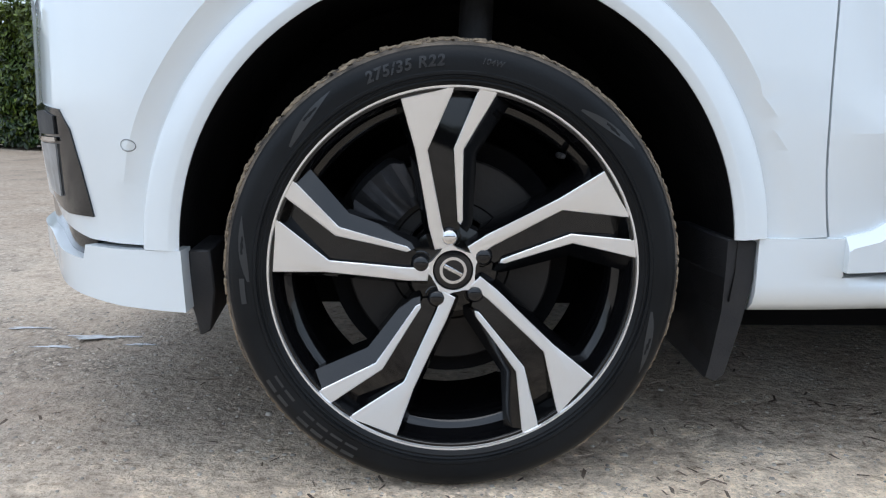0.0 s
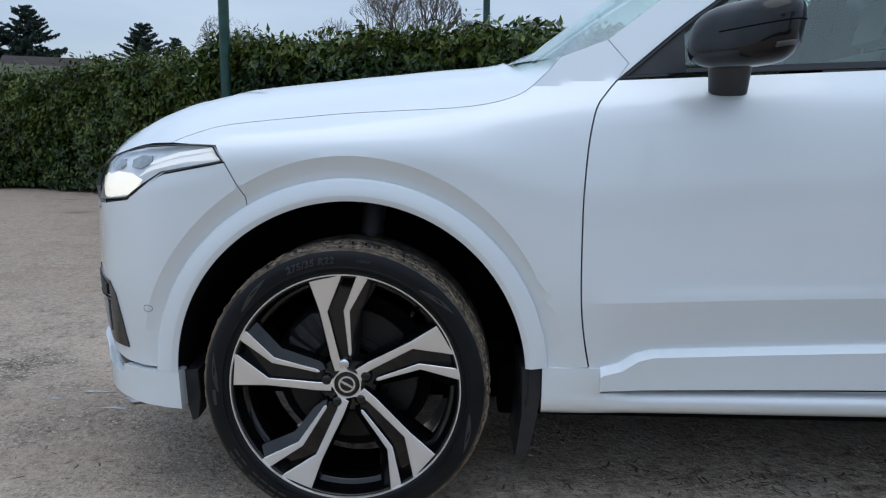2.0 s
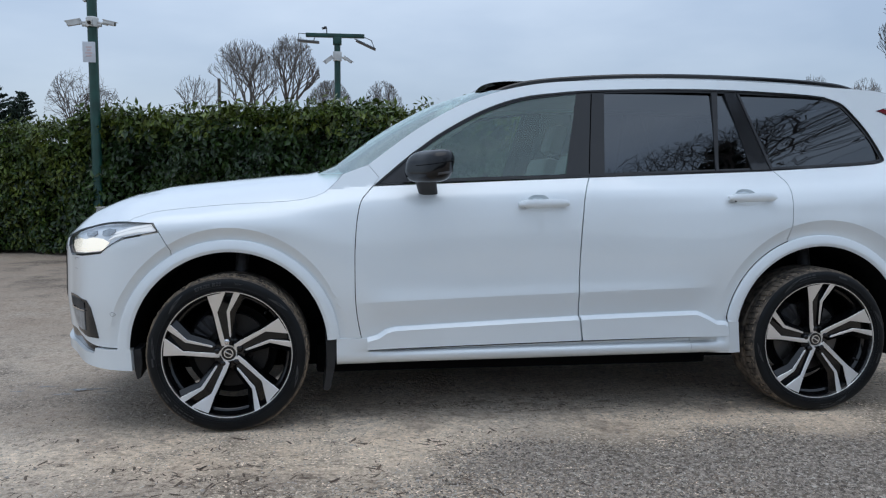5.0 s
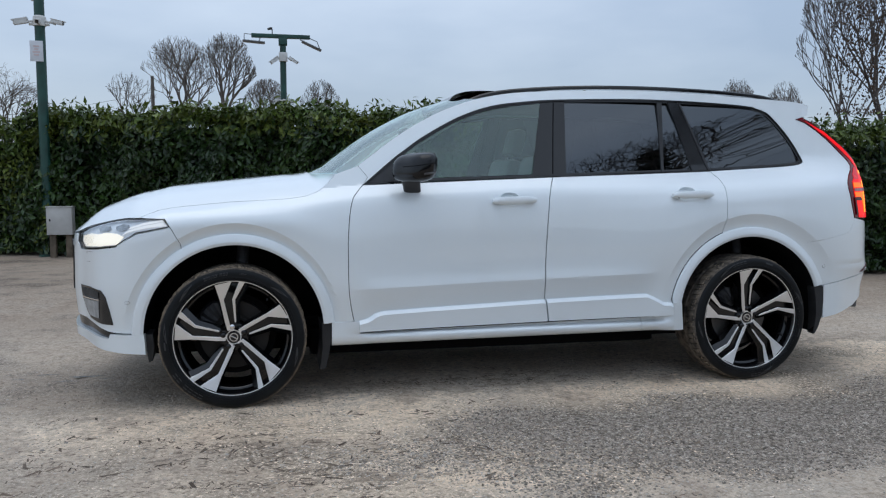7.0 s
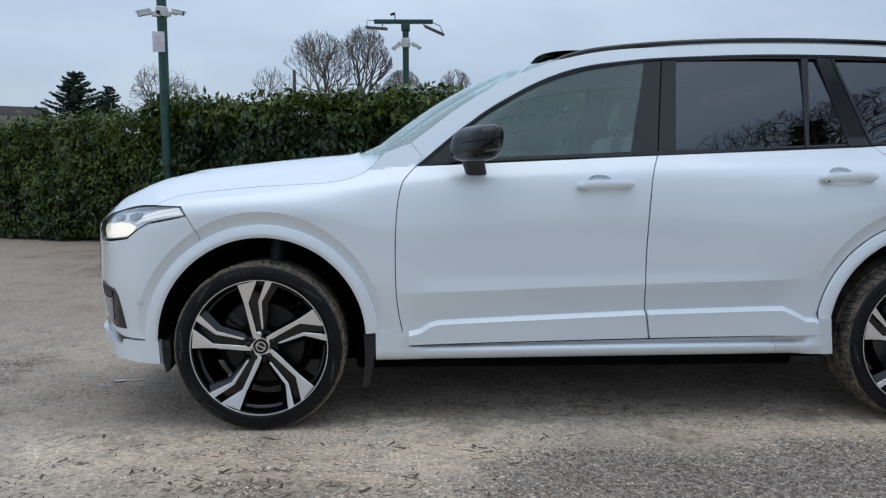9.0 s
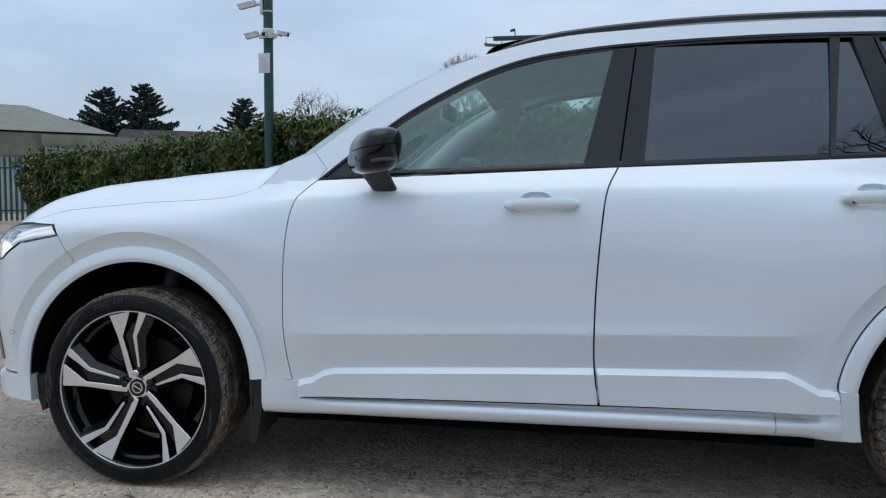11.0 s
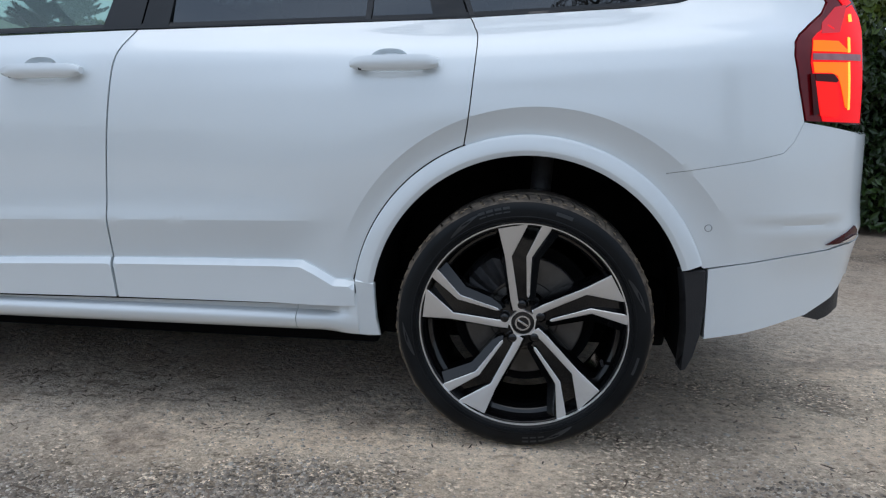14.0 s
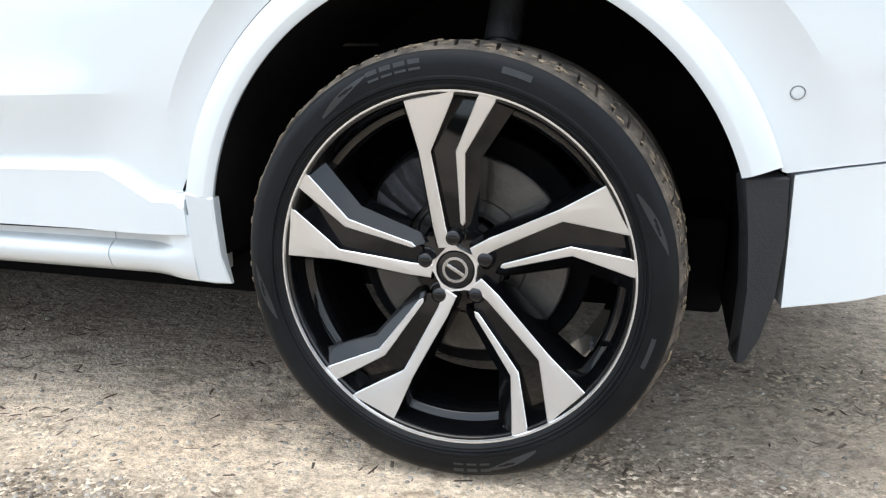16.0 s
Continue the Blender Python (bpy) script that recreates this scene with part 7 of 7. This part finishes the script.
def shed():
    s = thing("farm_shed", "low khaki sheet-clad shed with a shallow pitched roof", "building", (-35.4, 40.2, 0))
    s.rotation_euler, s.scale = (0, 0, radians(41)), (0.92, 0.92, 1.03)
    bm = bmesh.new()
    box(bm, -9, 8.4, 0, 12, 0, 4.6)
    part("wall", bm, PALE_WALL, s)
    bm = bmesh.new()
    box(bm, -9.1, 8.5, -0.2, -0.01, 3.55, 5.0, 0.02)
    for k in range(40):
        box(bm, -9.0 + k * 0.44, -8.85 + k * 0.44, -0.235, -0.2, 3.6, 4.95)
    part("fascia", bm, SHEET_STEEL, s, "khaki ribbed fascia")
    bm = bmesh.new()
    v = [bm.verts.new(p) for p in ((-9.4, -0.4, 5.1), (8.6, -0.4, 5.1), (8.6, 12.2, 5.1), (-9.4, 12.2, 5.1), (-9.4, 5.9, 7.2), (3.2, 5.9, 7.2))]
    for f in ((0, 1, 5, 4), (2, 3, 4, 5), (1, 2, 5), (3, 0, 4), (0, 3, 2, 1)):
        bm.faces.new([v[i] for i in f])
    part("roof", bm, SHEET_STEEL, s)
    lean = thing("long_shed", "long low khaki shed roof behind the hedge", "building", (-27.1, 46.0, 0))
    lean.rotation_euler, lean.scale = (0, 0, radians(38)), (0.92, 0.92, 1.0)
    bm = bmesh.new()
    box(bm, -7, 9, 0, 6, 0, 4.3)
    part("wall", bm, PALE_WALL, lean)
    bm = bmesh.new()
    box(bm, -7.2, 9.2, -0.25, 6.2, 4.3, 5.0, 0.03)
    part("fascia", bm, SHEET_STEEL, lean, "khaki ribbed fascia")
    h = thing("house", "house with a dark brown tiled roof beyond the hedge", "house", (-34.5, 62.0, 0))
    h.rotation_euler = (0, 0, radians(28))
    bm = bmesh.new()
    box(bm, -4.6, 4.6, -3, 3, 0, 5.0)
    part("wall", bm, PALE_WALL, h)
    bm = bmesh.new()
    v = [bm.verts.new(p) for p in ((-5, -3.4, 4.9), (5, -3.4, 4.9), (5, 3.4, 4.9), (-5, 3.4, 4.9), (-4.2, 0, 7.0), (4.2, 0, 7.0))]
    for f in ((0, 1, 5, 4), (2, 3, 4, 5), (1, 2, 5), (3, 0, 4), (3, 2, 1, 0)):
        bm.faces.new([v[i] for i in f])
    part("roof", bm, BROWN_ROOF, h)


camera_post()
lamp_mast()
cabinet()
palisade()
shed()

bm = bmesh.new()
tube(bm, [(0, 0, 0), (0, 0, 8.0)], [0.14, 0.10], 8)
utility = tagged(part("utility_pole", bm, FAR_BARK), "bare timber utility pole beyond the hedge", "pole")
utility.location = (-7.4, 48.0, 0)
bm = bmesh.new()
tube(bm, [(-7.4 - 22 * k / 12, 48.0 + 4 * k / 12, 7.0 - 2.6 * 4 * (k / 12) * (1 - k / 12) * 0.35 - 0.12 * k) for k in range(13)], 0.012, 4)
tagged(part("overhead_wire", bm, BLACK_TRIM), "thin overhead wire from the utility pole", "wire")

conifer((-43.6, 66.0, 0), 11.7, 10.5, 1, "dark green conifer with upswept branches")
conifer((-40.9, 68.0, 0), 12.3, 10.5, 2, "dark green conifer with upswept branches")
conifer((-24.5, 55.0, 0), 8.9, 7.6, 3, "broad dark green conifer beyond the hedge", 0.06)
conifer((-22.2, 55.3, 0), 7.9, 4.6, 4, "small dark green conifer beyond the hedge", 0.06)
branching_tree((-5.9, 48, 0), 10.4, 5.0, 2, FAR_BARK, "tall leafless tree with a rounded crown", base=0.30, spread=0.55)
branching_tree((-3.0, 49, 0), 11.0, 4.1, 7, FAR_BARK, "tall leafless tree with a rounded crown", base=0.42, spread=0.50)
branching_tree((-8.6, 47, 0), 8.1, 3.6, 4, FAR_BARK, "small leafless tree beyond the hedge", base=0.35, spread=0.60, forks=(3, 3, 2, 3, 2, 2))
branching_tree((-15.4, 47, 0), 8.4, 4.6, 5, FAR_BARK, "pale leafless birch beyond the hedge", base=0.25, spread=0.45, droop=0.16, twig=0.0065)
branching_tree((-0.4, 48, 0), 7.9, 3.6, 6, FAR_BARK, "leafless tree beyond the hedge", base=0.30)
branching_tree((3.0, 48.5, 0), 8.0, 3.4, 8, FAR_BARK, "leafless tree beyond the hedge", base=0.30)
branching_tree((33.5, 48, 0), 9.1, 2.9, 9, FAR_BARK, "leafless tree in the distance", base=0.35)
branching_tree((36.6, 47, 0), 8.8, 2.9, 10, FAR_BARK, "leafless tree in the distance", base=0.35)
branching_tree((9.85, 7.5, 0), 5.5, 1.9, 11, BARK, "young tree with a few dry brown leaves", base=0.12, twig=0.0032, spread=0.36, forks=(4, 3, 3, 2, 3, 2, 2), fat=0.008)
branching_tree((10.7, 7.7, 0), 5.9, 2.2, 13, BARK, "young tree with a few dry brown leaves", base=0.12, twig=0.0032, spread=0.36, forks=(4, 3, 3, 2, 3, 2, 2), fat=0.008)
rng_dry = np.random.default_rng(4)
cc = np.clip(rng_dry.normal(0, 1, (2400, 3)), -1.5, 1.5) * np.array([0.42, 0.32, 0.85]) + np.array([10.25, 7.6, 3.7])
tagged(leaf_cloud("dry_leaves", cc, rng_dry.normal(0, 1, (2400, 3)), rng_dry.uniform(0.04, 0.095, 2400), DRY_LEAF, rng_dry), "dry brown leaves left on the young trees", "leaves", kind="stuff")

# the edge of the yard behind the camera, mirrored in the car's windows
for at, tall, wide, seed, low in (((4.1, -10.3, 0), 7.9, 2.3, 31, 0.5), ((8.7, -10.9, 0), 9.5, 4.8, 32, 0.40), ((14.2, -11.0, 0), 10.4, 6.4, 33, 0.35)):
    branching_tree(at, tall, wide, seed, BARK, "leafless tree at the edge of the yard", base=low, twig=0.0045, spread=0.75, forks=(4, 3, 3, 3, 2, 3, 2), fat=0.009)
conifer((9.3, -10.6, 0), 8.7, 1.6, 21, "narrow dark evergreen at the edge of the yard")
hedge((-24, -19.5), (26, -19.5), 1.9, 1.5, 9000, 12, "overgrown evergreen hedge at the edge of the yard", 0.3, 0.32)
